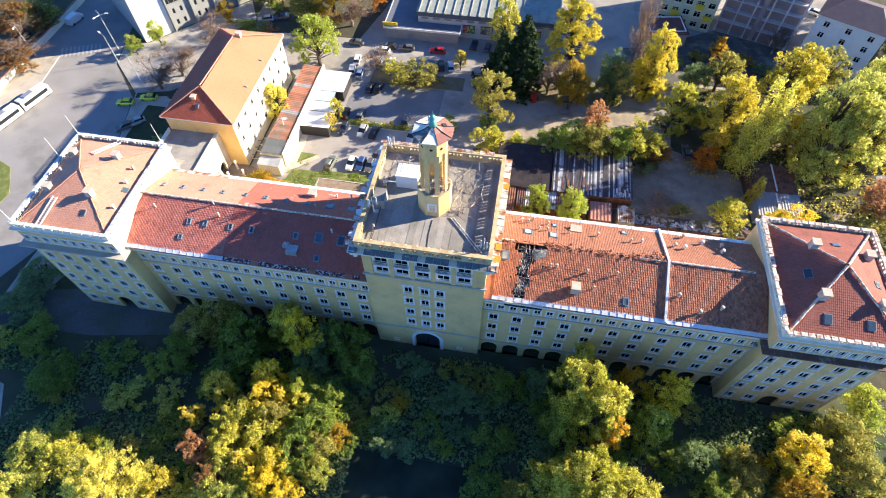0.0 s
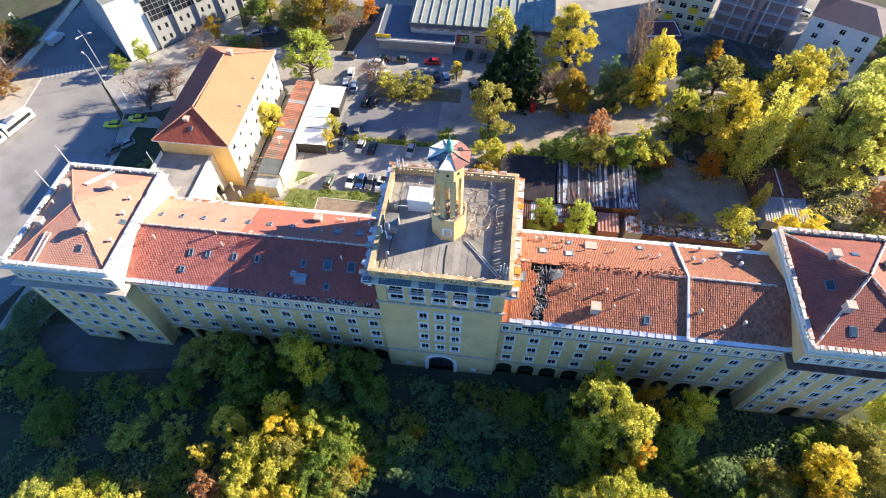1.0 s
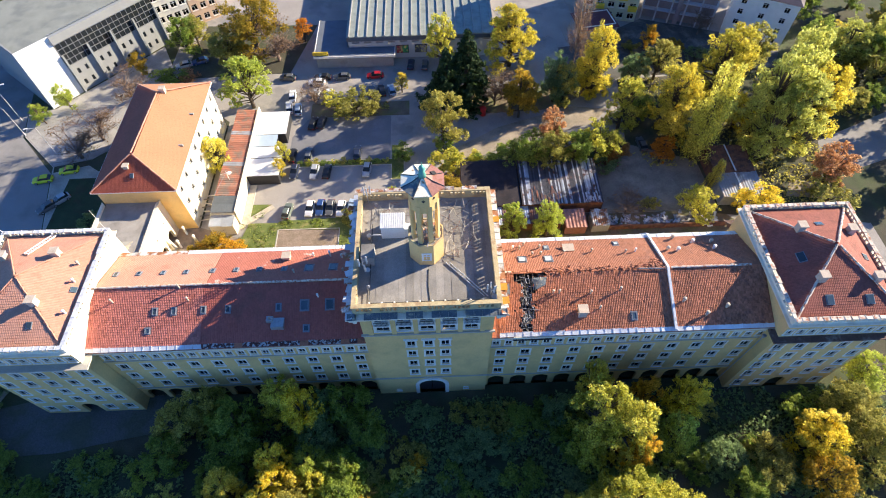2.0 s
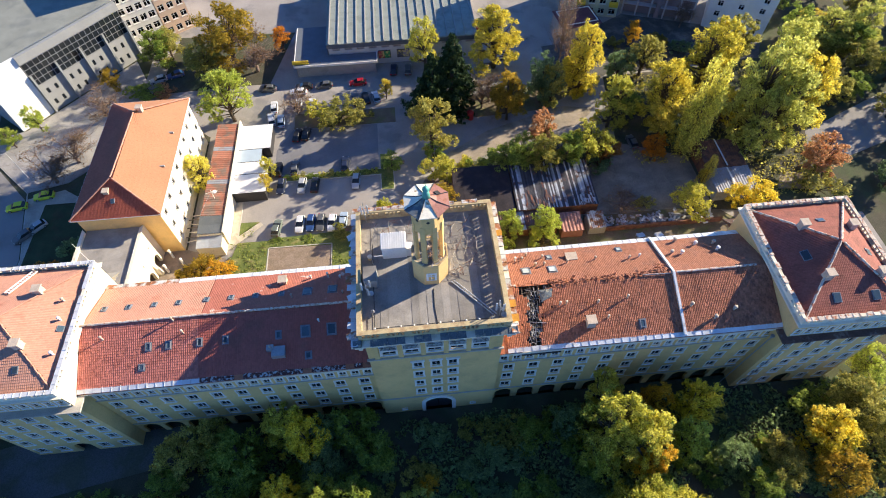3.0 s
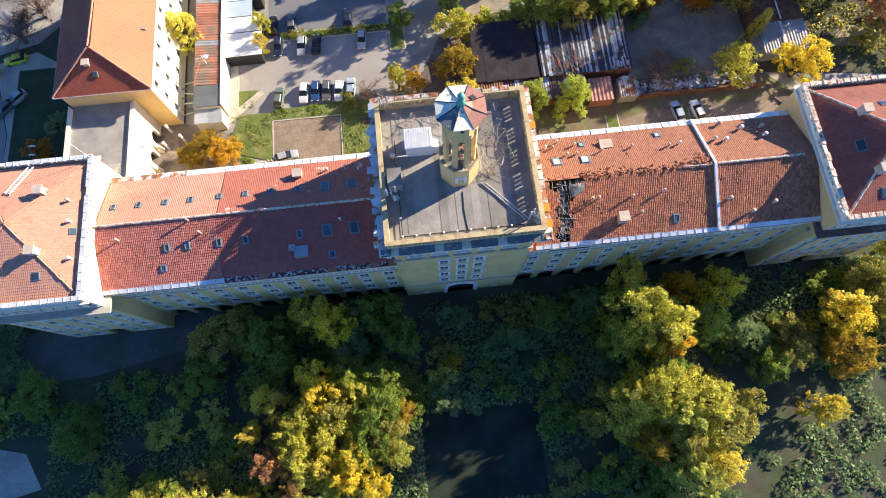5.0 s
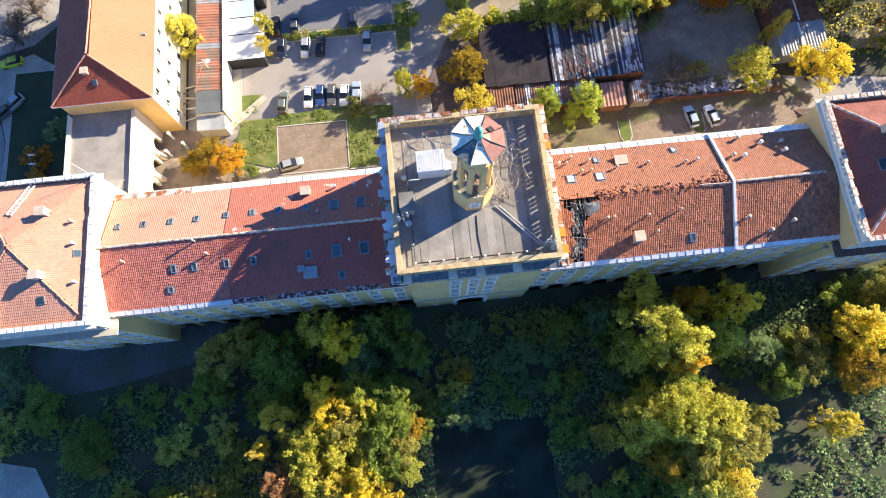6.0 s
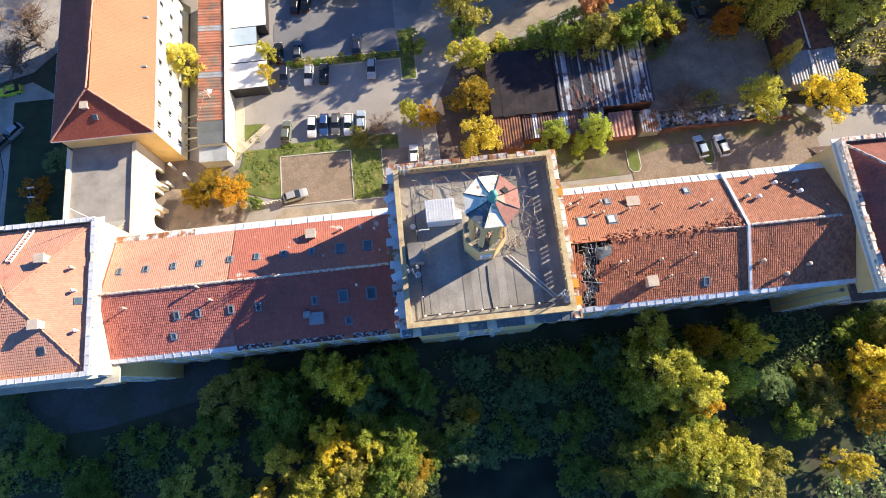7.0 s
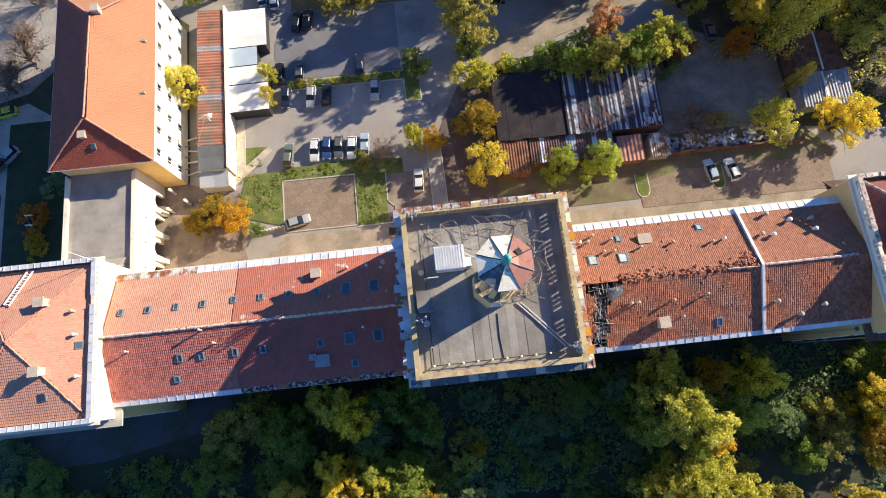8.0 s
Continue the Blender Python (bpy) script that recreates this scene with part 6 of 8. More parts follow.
wp = part("end_panel", Geo().box(0, 8.2, 0, 0.4, 0, 15.6, m), M_CLADWHITE, gb, "white ribbed end panel")
for i in range(38):
    child("rib", Geo().box(0, 8.2, -0.04, 0.0, i * 0.41, i * 0.41 + 0.2, m).mesh("rib", M_CLADWHITE), wp)
g, gg = Geo(), Geo()
for i in range(20):
    x = 8.4 + i * 1.36
    g.box(x - 0.05, x + 0.05, -0.06, 0.06, 7.4, 13.6, m)
for j in range(5):
    g.box(8.3, L - 0.1, -0.05, 0.05, 7.45 + j * 1.45, 7.55 + j * 1.45, m)
gg.box(8.3, L - 0.1, 0.06, 0.1, 7.4, 13.6, m)
cw = part("glazing", gg, M_AUTOGLASS, gb, "dark curtain wall glass")
part("mullions", g, M_STEEL, cw)
for i in range(5):
    x = 8.4 + i * 6.4
    part("pillar", Geo().box(x, x + 0.45, -0.7, 0.0, 0, 10.5, m), M_CLAD, gb)
part("parapet", Geo().box(8.2, L, -0.5, 0.3, 13.6, 15.6, m), M_CLAD, gb)
part("roof", Geo().box(0, L, 0.3, 24, 15.0, 15.4, m), material("greenish_roof_felt", (0.25, 0.265, 0.235), 0.85, var=0.1, scale=0.3, fine=5, bump=0.15, second=(0.20, 0.215, 0.20), second_at=0.55, second_scale=0.2), gb, "grey-green flat roof")
part("wall", Geo().box(0, 0.3, 0.4, 24, 0, 15.6, m).box(L - 0.3, L, 0.3, 24, 0, 15.0, m).box(0.3, L - 0.3, 23.7, 24, 0, 15, m).box(0.3, L - 0.3, 1.5, 1.8, 0, 13.4, m), M_CLAD, gb)
g = Geo()
for i in range(22):
    x = 8.6 + i * 1.15
    g.rod(m @ Vector((x, 1.2, 15.4)), m @ Vector((x + 1.15, 0.3, 15.9)), 0.04, n=4).rod(m @ Vector((x, 0.3, 15.9)), m @ Vector((x + 1.15, 1.2, 15.4)), 0.04, n=4)
part("roof_truss", g, M_STEEL, gb)

M_APT = material("pale_apartment_plaster", (0.66, 0.63, 0.56), 0.85, var=0.08, scale=0.4, bump=0.1)
M_APTPEACH = material("peach_apartment_plaster", (0.66, 0.47, 0.33), 0.85, var=0.08, scale=0.4, bump=0.1)
M_APTYELLOW = material("yellow_green_plaster", (0.60, 0.58, 0.40), 0.85, var=0.08, scale=0.4, bump=0.1)
block("apartment_house", (-71.0, 96.5, 0), (0.82, 0.57, 0), 9.0, 12, 22, 7, 4, M_APT, M_CONC, "white apartment house with balconies", (1.6, 1.6))
block("apartment_house", (-63.4, 101.8, 0), (0.82, 0.57, 0), 7.5, 12, 20, 6, 3, M_APTPEACH, M_CONC, "peach apartment house with dark windows", (1.6, 1.6))
apt, am = block("apartment_block", (46.0, 100.2, 0), (0.97, -0.25, 0), 14.5, 13, 24, 8, 5, M_APTYELLOW, M_CONC, "pale apartment block with yellow balcony panels", (1.7, 1.5))
for i, j in ((1, 1), (3, 2), (1, 3), (3, 4), (2, 0), (4, 1)):
    part("balcony", Geo().box(i * 2.9 + 0.3, i * 2.9 + 2.6, -1.0, 0.0, j * 2.9 + 0.6, j * 2.9 + 1.7, am), M_YELLOWPAINT, apt, "yellow balcony panel")
# unfinished concrete frame
M_PALECONC = material("pale_raw_concrete", (0.56, 0.52, 0.52), 0.9, var=0.08, scale=0.4, bump=0.1)
M_INFILL = material("pinkish_grey_infill", (0.33, 0.25, 0.25), 0.9, var=0.1, scale=0.5, bump=0.1)
fr = thing("concrete_frame_building", 73, 98, 0, "unfinished concrete frame building with open floors", "building")
m = frame_of((62.0, 98.6, 0), (0.93, -0.36, 0))
for j in range(7):
    part("floor_slab", Geo().box(0, 19, 0, 12, j * 3.1 + 2.9, j * 3.1 + 3.15, m), M_PALECONC, fr)
for i in range(6):
    for y in (0.2, 11.6):
        part("column", Geo().box(i * 3.7, i * 3.7 + 0.4, y - 0.2, y + 0.2, 0, 21.7, m), M_PALECONC, fr)
part("infill", Geo().box(0.2, 18.8, 1.5, 1.7, 0, 21.5, m).box(8.9, 10.2, -0.02, 0.3, 0, 21.5, m), M_INFILL, fr, "pinkish infill walls set back")
low_ = thing("low_red_building", 47.9, 91, 0, "low building with dark red roof and pale rim", "building")
m = frame_of((43.0, 87.6, 0), (0.99, 0.16, 0))
part("wall", Geo().box(0, 10.2, 0, 8, 0, 3.7, m), M_CONC, low_)
part("roof", Geo().box(-0.3, 10.5, -0.3, 8.3, 3.7, 3.95, m), material("dark_red_felt", (0.16, 0.06, 0.07), 0.8, var=0.1, scale=0.5), low_)
part("rim", Geo().box(0.5, 10.0, 0.9, 1.1, 3.95, 4.15, m).box(9.8, 10.0, 1.1, 7.6, 3.95, 4.15, m).box(0.5, 0.7, 1.1, 7.6, 3.95, 4.15, m).box(0.7, 9.8, 7.4, 7.6, 3.95, 4.15, m), M_WHITE, low_)
house, hm = block("white_house", (82.0, 90.0, 0), (0.88, -0.48, 0), 15.5, 13, 12.0, 4, 3, M_WHITE, M_CONC, "white house with dark slate roof", (1.3, 1.4))
g = Geo()
vs = [hm @ Vector(p) for p in ((-0.5, -0.5, 12), (16, -0.5, 12), (16, 13.5, 12), (-0.5, 13.5, 12), (4, 6.5, 14.6), (11.5, 6.5, 14.6))]
g.add(vs, [(0, 1, 5, 4), (1, 2, 5), (2, 3, 4, 5), (3, 0, 4), (3, 2, 1, 0)])
part("roof", g, material("dark_slate_roof", (0.11, 0.085, 0.10), 0.8, var=0.12, scale=0.6, bump=0.2), house)

# ---- vehicles ----
CAR_PAINT = {k: material(k + "_car_paint", c, 0.3, 0.2, var=0.02, scale=1, bump=0.0, spec=0.6) for k, c in
             {"white": (0.75, 0.76, 0.76), "silver": (0.42, 0.44, 0.46), "grey": (0.13, 0.135, 0.14), "black": (0.02, 0.021, 0.024), "blue": (0.035, 0.085, 0.24), "navy": (0.025, 0.035, 0.07), "red": (0.50, 0.02, 0.03), "yellow": (0.62, 0.66, 0.03), "green": (0.16, 0.19, 0.16), "sky": (0.40, 0.50, 0.60)}.items()}
M_LAMP = material("headlight_plastic", (0.7, 0.7, 0.68), 0.2, bump=0.0)
M_TAIL = material("tail_light_plastic", (0.4, 0.02, 0.02), 0.2, bump=0.0)


def loft(sections):
    """Skins rings of equal length, capped at both ends."""
    g, n = Geo(), len(sections[0])
    vs = [p for s in sections for p in s]
    fs = [(k * n + i, k * n + (i + 1) % n, (k + 1) * n + (i + 1) % n, (k + 1) * n + i) for k in range(len(sections) - 1) for i in range(n)]
    fs += [tuple(range(n - 1, -1, -1)), tuple(range((len(sections) - 1) * n, len(sections) * n))]
    return g.add(vs, fs)


def car_meshes():
    ring = lambda x, w, z0, z1: [(x, -w, z0), (x, w, z0), (x, w * 1.0, z0 + (z1 - z0) * 0.55), (x, w * 0.86, z1), (x, -w * 0.86, z1), (x, -w, z0 + (z1 - z0) * 0.55)]
    body = loft([ring(-2.15, 0.66, 0.38, 0.68), ring(-2.05, 0.8, 0.25, 0.84), ring(-1.3, 0.88, 0.2, 0.93), ring(0.6, 0.88, 0.2, 0.93), ring(1.5, 0.86, 0.2, 0.86), ring(2.05, 0.76, 0.25, 0.72), ring(2.18, 0.6, 0.36, 0.58)])
    cab = lambda x, w, z: [(x, -w, z), (x, w, z)]
    glass = Geo()
    lo = [(-1.85, -0.76, 0.9), (0.95, -0.76, 0.9), (0.95, 0.76, 0.9), (-1.85, 0.76, 0.9)]
    hi = [(-1.35, -0.58, 1.4), (0.05, -0.58, 1.42), (0.05, 0.58, 1.42), (-1.35, 0.58, 1.4)]
    glass.add(lo + hi, [(0, 1, 5, 4), (1, 2, 6, 5), (2, 3, 7, 6), (3, 0, 4, 7), (4, 5, 6, 7)])
    roof = Geo()
    r0 = [(-1.42, -0.62, 1.4), (0.12, -0.62, 1.42), (0.12, 0.62, 1.42), (-1.42, 0.62, 1.4)]
    roof.add(r0 + [(x * 0.94, y * 0.88, 1.48) for x, y, _ in r0], [(0, 1, 5, 4), (1, 2, 6, 5), (2, 3, 7, 6), (3, 0, 4, 7), (4, 5, 6, 7)])
    tyre = Geo()
    tyre.rod((0, -0.1, 0), (0, 0.1, 0), 0.32, n=12)
    rim = Geo().rod((0, -0.115, 0), (0, 0.115, 0), 0.19, n=10)
    lamp = Geo().box(-0.06, 0.06, -0.16, 0.16, -0.07, 0.07)
    return body, glass, roof, tyre, rim, lamp


CAR = [g.mesh(n, None, s) for g, n, s in zip(car_meshes(), ("body", "glasshouse", "roof_panel", "tyre", "rim", "light"), (False, False, False, True, True, False))]
for me, mt in zip(CAR, (CAR_PAINT["white"], M_AUTOGLASS, CAR_PAINT["white"], M_TYRE, M_STEEL, M_LAMP)):
    me.materials.append(mt)
TAIL = CAR[5].copy()
TAIL.materials.clear()
TAIL.materials.append(M_TAIL)


def bare_child(name, mesh, parent, m=None):
    ob = new(name, mesh)
    ob.parent = parent
    if m is not None:
        ob.matrix_basis = m
    return ob


def car(x, y, head, colour, label, z=0.05, size=1.0, tall=1.0, group="parked cars"):
    w = new("car")
    w.matrix_basis = pose(x, y, z, 0, 0, head) @ Matrix.Diagonal((size, size, size * tall, 1))
    tagged(w, label, "car", group)
    for i in (0, 2):
        own_material(bare_child(CAR[i].name, CAR[i], w), CAR_PAINT[colour])
    bare_child("glasshouse", CAR[1], w)
    for px in (-1.35, 1.35):
        for py in (-0.8, 0.8):
            t = bare_child("wheel", CAR[3], w, pose(px, py, 0.32))
            bare_child("rim", CAR[4], t)
    for py in (-0.55, 0.55):
        bare_child("headlight", CAR[5], w, pose(2.1, py, 0.62))
        bare_child("tail_light", TAIL, w, pose(-2.12, py, 0.68))
    return w


for row in (
    (-28.8, 32.2, 82, "green", "grey-green hatchback parked in the lit row"), (-24.1, 32.7, 265, "white", "white estate car parked in the lit row"), (-21.9, 32.8, 265, "blue", "bright blue hatchback parked in the lit row"),
    (-19.8, 32.7, 265, "grey", "dark grey car parked in the lit row"), (-17.5, 32.4, 265, "white", "white saloon parked in the lit row"), (-15.2, 32.7, 85, "sky", "pale blue-white car parked in the lit row"),
    (-6.3, 24.9, 86, "white", "white car alone on the brown paved bay"), (-27.7, 19.8, 12, "silver", "silver car parked across the dirt bay"),
    (44.7, 20.9, 98, "sky", "pale blue car behind the east wing"), (48.4, 20.7, 100, "white", "white saloon behind the east wing"),
    (-28.7, 43.5, 265, "navy", "dark blue car by the planted strip"), (-24.2, 43.2, 265, "silver", "silver car by the planted strip"), (-21.4, 43.1, 85, "black", "black car by the planted strip"), (-12.5, 43.3, 265, "silver", "silver car standing apart by the strip"),
    (-29.7, 48.5, 88, "black", "black car in the shaded car park"), (-26.0, 48.6, 88, "grey", "dark grey car in the shaded car park"),
):
    car(*row)
for row in (
    (-14.9, 48.6, 88, "navy", "dark blue car in the shaded car park"), (-26.0, 58.9, 80, "black", "black car at the upper edge of the car park"), (-24.0, 59.1, 80, "black", "black car at the upper edge of the car park"),
    (-32.2, 69.2, 95, "white", "white hatchback near the market canopy"), (-32.5, 64.9, 100, "white", "white van-like car near the market canopy"), (-30.2, 64.1, 95, "sky", "grey-blue car near the market canopy"),
    (-26.6, 74.2, 175, "white", "white estate car along the lit lane"), (-26.4, 69.4, 85, "silver", "silver car behind the bare shrub"), (-23.2, 69.2, 85, "white", "white car behind the bare shrub"),
    (-34.3, 76.4, 175, "grey", "dark car in the shaded lane"), (-25.3, 76.1, 178, "black", "black car in the shaded lane"), (-20.3, 76.1, 182, "grey", "dark estate car in the shaded lane"), (-11.8, 76.2, 182, "red", "bright red car standing in the lane"),
    (-12.3, 69.9, 100, "grey", "maroon-grey car in the upper row"), (-9.9, 70.1, 100, "black", "black car in the upper row"), (-7.4, 70.2, 102, "sky", "pale car in the upper row"),
):
    car(*row)
for row in (
    (-2.6, 80.3, 85, "navy", "dark car before the hall"), (1.1, 79.9, 85, "grey", "dark car before the hall"), (22.1, 95.6, 170, "red", "dark red car beyond the hall"), (50.4, 48.3, 95, "grey", "dark car parked under the trees"),
    (-84.6, 43.7, 190, "yellow", "yellow-green taxi on the street"), (-79.7, 46.3, 190, "yellow", "yellow-green taxi in the shade"), (-80.6, 35.6, 225, "grey", "dark car by the kerb"), (-78.6, 37.6, 225, "silver", "silver car by the kerb"),
    (-58.5, 84.5, 200, "blue", "blue car parked under trees"), (-62.5, 83.0, 200, "silver", "silver car parked under trees"), (90.5, 110.9, 150, "white", "white van behind the white house"), (-67.5, 65.5, 230, "navy", "dark car behind the annex"), (-68.6, 57.5, 95, "red", "red car behind the annex"),
):
    car(*row)

van = thing("van", -116.0, 74.1, 0.02, "white delivery van parked on the street", "van")
van.matrix_basis = pose(-116.0, 74.1, 0.02, 0, 0, 80)
ring = lambda x, w, z0, z1: [(x, -w, z0), (x, w, z0), (x, w, z1 - 0.25), (x, w * 0.88, z1), (x, -w * 0.88, z1), (x, -w, z1 - 0.25)]
own_material(bare_child("body", loft([ring(-2.6, 0.95, 0.3, 2.2), ring(1.2, 0.95, 0.3, 2.25), ring(1.9, 0.93, 0.3, 1.5), ring(2.5, 0.85, 0.3, 1.15)]).mesh("body", CAR_PAINT["white"]), van), CAR_PAINT["white"])
bare_child("windscreen", Geo().quad((1.28, -0.8, 2.1), (1.92, -0.8, 1.5), (1.92, 0.8, 1.5), (1.28, 0.8, 2.1)).mesh("windscreen", M_AUTOGLASS), van, pose(0.03, 0, 0.03))
for px in (-1.7, 1.7):
    for py in (-0.85, 0.85):
        bare_child("wheel", CAR[3], van, pose(px, py, 0.34))

bus = new("bus")
bus.matrix_basis = pose(-107.6, 40.2, 0.03, 0, 0, 74) @ Matrix.Diagonal((0.88, 0.88, 0.88, 1))
tagged(bus, "white articulated city bus standing at the stop", "bus")
M_BUS = material("white_bus_paint", (0.74, 0.75, 0.75), 0.35, 0.05, var=0.03, scale=1, bump=0.0)
for k, x0 in enumerate((-12.5, -3.4)):
    x1 = x0 + (8.6 if k == 0 else 9.2)
    sec = bare_child("bus_section", loft([ring(x0, 1.2, 0.35, 2.85), ring(x0 + 0.2, 1.27, 0.3, 3.0), ring(x1 - 0.4, 1.27, 0.3, 3.0), ring(x1, 1.15, 0.35, 2.7)]).mesh("bus_section", M_BUS), bus)
    for s in (-1, 1):
        bare_child("side_window", Geo().box(x0 + 0.6, x1 - 0.8, s * 1.275 - 0.02, s * 1.275 + 0.02, 1.3, 2.3).mesh("side_window", M_AUTOGLASS), sec)
    bare_child("roof_unit", Geo().box(x0 + 2, x0 + 5, -0.8, 0.8, 3.0, 3.3).mesh("roof_unit", M_STEEL), sec)
    for px in (x0 + 2, x1 - 2):
        for py in (-1.1, 1.1):
            bare_child("wheel", CAR[3], sec, pose(px, py, 0.48) @ Matrix.Diagonal((1.5, 1.5, 1.5, 1)))
bare_child("bellows", Geo().box(-4.0, -3.3, -1.15, 1.15, 0.5, 2.8).mesh("bellows", M_TYRE), bus)

# ---- trees ----
LEAF = {
    "lime": leaf_material("yellow_green_leaves", (0.32, 0.34, 0.06), (0.64, 0.59, 0.13)),
    "fresh": leaf_material("fresh_green_leaves", (0.27, 0.34, 0.07), (0.48, 0.53, 0.12)),
    "gold": leaf_material("golden_leaves", (0.46, 0.40, 0.065), (0.70, 0.59, 0.13)),
    "pale": leaf_material("pale_yellow_leaves", (0.58, 0.54, 0.12), (0.82, 0.76, 0.24)),
    "oldgold": leaf_material("old_gold_leaves", (0.42, 0.385, 0.06), (0.70, 0.60, 0.11)),
    "bright": leaf_material("bright_yellow_leaves", (0.58, 0.48, 0.05), (0.80, 0.66, 0.11)),
    "amber": leaf_material("amber_leaves", (0.44, 0.30, 0.035), (0.66, 0.42, 0.06)),
    "orange": leaf_material("orange_leaves", (0.48, 0.20, 0.03), (0.60, 0.29, 0.05)),
    "bronze": leaf_material("bronze_leaves", (0.26, 0.21, 0.035), (0.46, 0.32, 0.05)),
    "red": leaf_material("dull_red_leaves", (0.42, 0.21, 0.10), (0.56, 0.34, 0.18)),
    "rustleaf": leaf_material("rusty_brown_leaves", (0.25, 0.13, 0.06), (0.33, 0.20, 0.08)),
    "rust": leaf_material("withered_brown_leaves", (0.22, 0.15, 0.09), (0.28, 0.18, 0.11)),
    "olive": leaf_material("olive_leaves", (0.23, 0.24, 0.06), (0.45, 0.41, 0.12)),
    "willow": leaf_material("grey_green_leaves", (0.33, 0.36, 0.085), (0.58, 0.57, 0.16)),
    "green": leaf_material("green_leaves", (0.14, 0.22, 0.05), (0.31, 0.38, 0.085)),
    "dark": leaf_material("dark_green_leaves", (0.155, 0.235, 0.115), (0.26, 0.35, 0.16)),
    "pine": leaf_material("spruce_needles", (0.022, 0.045, 0.018), (0.05, 0.085, 0.03), 0.15),
}
WORDS = {"lime": "yellow-green", "fresh": "fresh light green", "gold": "golden yellow", "bright": "bright yellow", "oldgold": "old-gold", "pale": "pale yellow", "amber": "amber", "orange": "orange", "bronze": "bronze-brown", "red": "dull red", "rustleaf": "rusty brown", "rust": "withered brown", "olive": "olive green", "willow": "grey-green", "green": "green", "dark": "dark green", "pine": "dark needle"}


def leaves(points, outward, size, rng):
    """One small pointed leaf cluster at each point."""
    n = len(points)
    nrm = outward + rng.normal(0, 0.75, (n, 3)) + np.array([0, 0, 0.35])
    nrm /= np.linalg.norm(nrm, axis=1, keepdims=True) + 1e-9
    t = np.cross(nrm, rng.normal(0, 1, (n, 3)))
    t /= np.linalg.norm(t, axis=1, keepdims=True) + 1e-9
    b = np.cross(nrm, t)
    s = size * rng.uniform(0.6, 1.35, (n, 1))
    vs = np.stack([points - t * s * 0.42 - b * s * 0.44, points + t * s * 0.62 + nrm * s * 0.12, points - t * s * 0.42 + b * s * 0.44], 1)
    return vs.reshape(-1, 3), np.arange(3 * n).reshape(-1, 3)


def crown_mesh(kind, seed):
    """Reference crowns: radius 1 and height 1 in proportion, at a working size of 4 m radius and 10 m height."""
    rng = np.random.RandomState(seed)
    R, H = 4.0, 10.0
    lobes, size, count, sprays = [], 0.235, 9000, 11
    if kind == "broad":
        for i in range(38):
            f = rng.uniform(0, 1)
            z = H * (0.15 + 0.78 * f)
            r = R * 0.86 * math.sqrt(max(0.05, 1 - ((f - 0.34) / 0.70) ** 2)) * rng.uniform(0.35, 1.0)
            a = rng.uniform(0, 2 * math.pi)
            lobes.append((r * math.cos(a), r * math.sin(a), z, R * rng.uniform(0.13, 0.30)))
        lobes.append((0, 0, H * 0.50, R * 0.42))
    elif kind == "great":
        size, count = 0.165, 20000
        for i in range(70):
            f = rng.uniform(0, 1)
            r = R * 0.84 * math.sqrt(max(0.04, 1 - ((f - 0.24) / 0.78) ** 2)) * rng.uniform(0.4, 1.0)
            a = rng.uniform(0, 2 * math.pi)
            lobes.append((r * math.cos(a), r * math.sin(a), H * (0.07 + 0.86 * f), R * rng.uniform(0.10, 0.24)))
        lobes.append((0, 0, H * 0.5, R * 0.45))
    elif kind == "column":
        count, size = 13000, 0.16
        for i in range(24):
            f = i / 23
            r = R * 0.62 * (1 - 0.75 * abs(f - 0.35) ** 1.1) * rng.uniform(0.2, 0.7)
            a = rng.uniform(0, 2 * math.pi)
            lobes.append((r * math.cos(a), r * math.sin(a), H * (0.12 + 0.84 * f), R * 0.34 * (1.1 - 0.6 * f)))
    elif kind == "spruce":
        count, size = 7500, 0.36
        for i in range(46):
            f = i / 45
            r = R * 0.92 * (1 - f) * rng.uniform(0.55, 1.0)
            a = i * 2.4
            lobes.append((r * math.cos(a), r * math.sin(a), H * (0.08 + 0.9 * f), R * (0.26 * (1 - f) + 0.07)))
    elif kind == "bush":
        size, count, sprays = 0.42, 2200, 7
        for i in range(16):
            a, q = rng.uniform(0, 2 * math.pi), R * math.sqrt(rng.uniform(0, 0.7))
            lobes.append((q * math.cos(a), q * math.sin(a), H * rng.uniform(0.2, 0.72), R * rng.uniform(0.28, 0.42)))
    elif kind in ("bare", "barepoplar"):
        size, count = 0.24, 900
        for i in range(20):
            a, q = rng.uniform(0, 2 * math.pi), R * (0.85 if kind == "bare" else 0.6) * math.sqrt(rng.uniform(0, 1))
            lobes.append((q * math.cos(a), q * math.sin(a), H * rng.uniform(0.35, 0.92), R * 0.3))
    lob = np.array(lobes)
    sq = np.array([1, 1, 0.8 if kind != "column" else 1.7])
    # every lobe carries a ring of smaller sprays that stand off its surface unevenly
    d1 = rng.normal(0, 1, (len(lob), sprays, 3)) + np.array([0, 0, 0.25])
    d1 /= np.linalg.norm(d1, axis=2, keepdims=True)
    out1 = rng.uniform(0.45, 1.05, (len(lob), sprays, 1))
    mid = (lob[:, None, :3] + d1 * out1 * lob[:, None, 3:4] * sq).reshape(-1, 3)
    rad1 = (lob[:, None, 3] * rng.uniform(0.26, 0.52, (len(lob), sprays))).reshape(-1)
    wgt = rad1 ** 1.7
    pick = rng.choice(len(mid), count, p=wgt / wgt.sum())
    d = rng.normal(0, 1, (count, 3))
    d /= np.linalg.norm(d, axis=1, keepdims=True)
    rad = rng.uniform(0.2, 1.0, (count, 1)) ** 0.5 * (1 + rng.normal(0, 0.16, (count, 1)))
    pts = mid[pick] + d * rad * rad1[pick, None] * sq
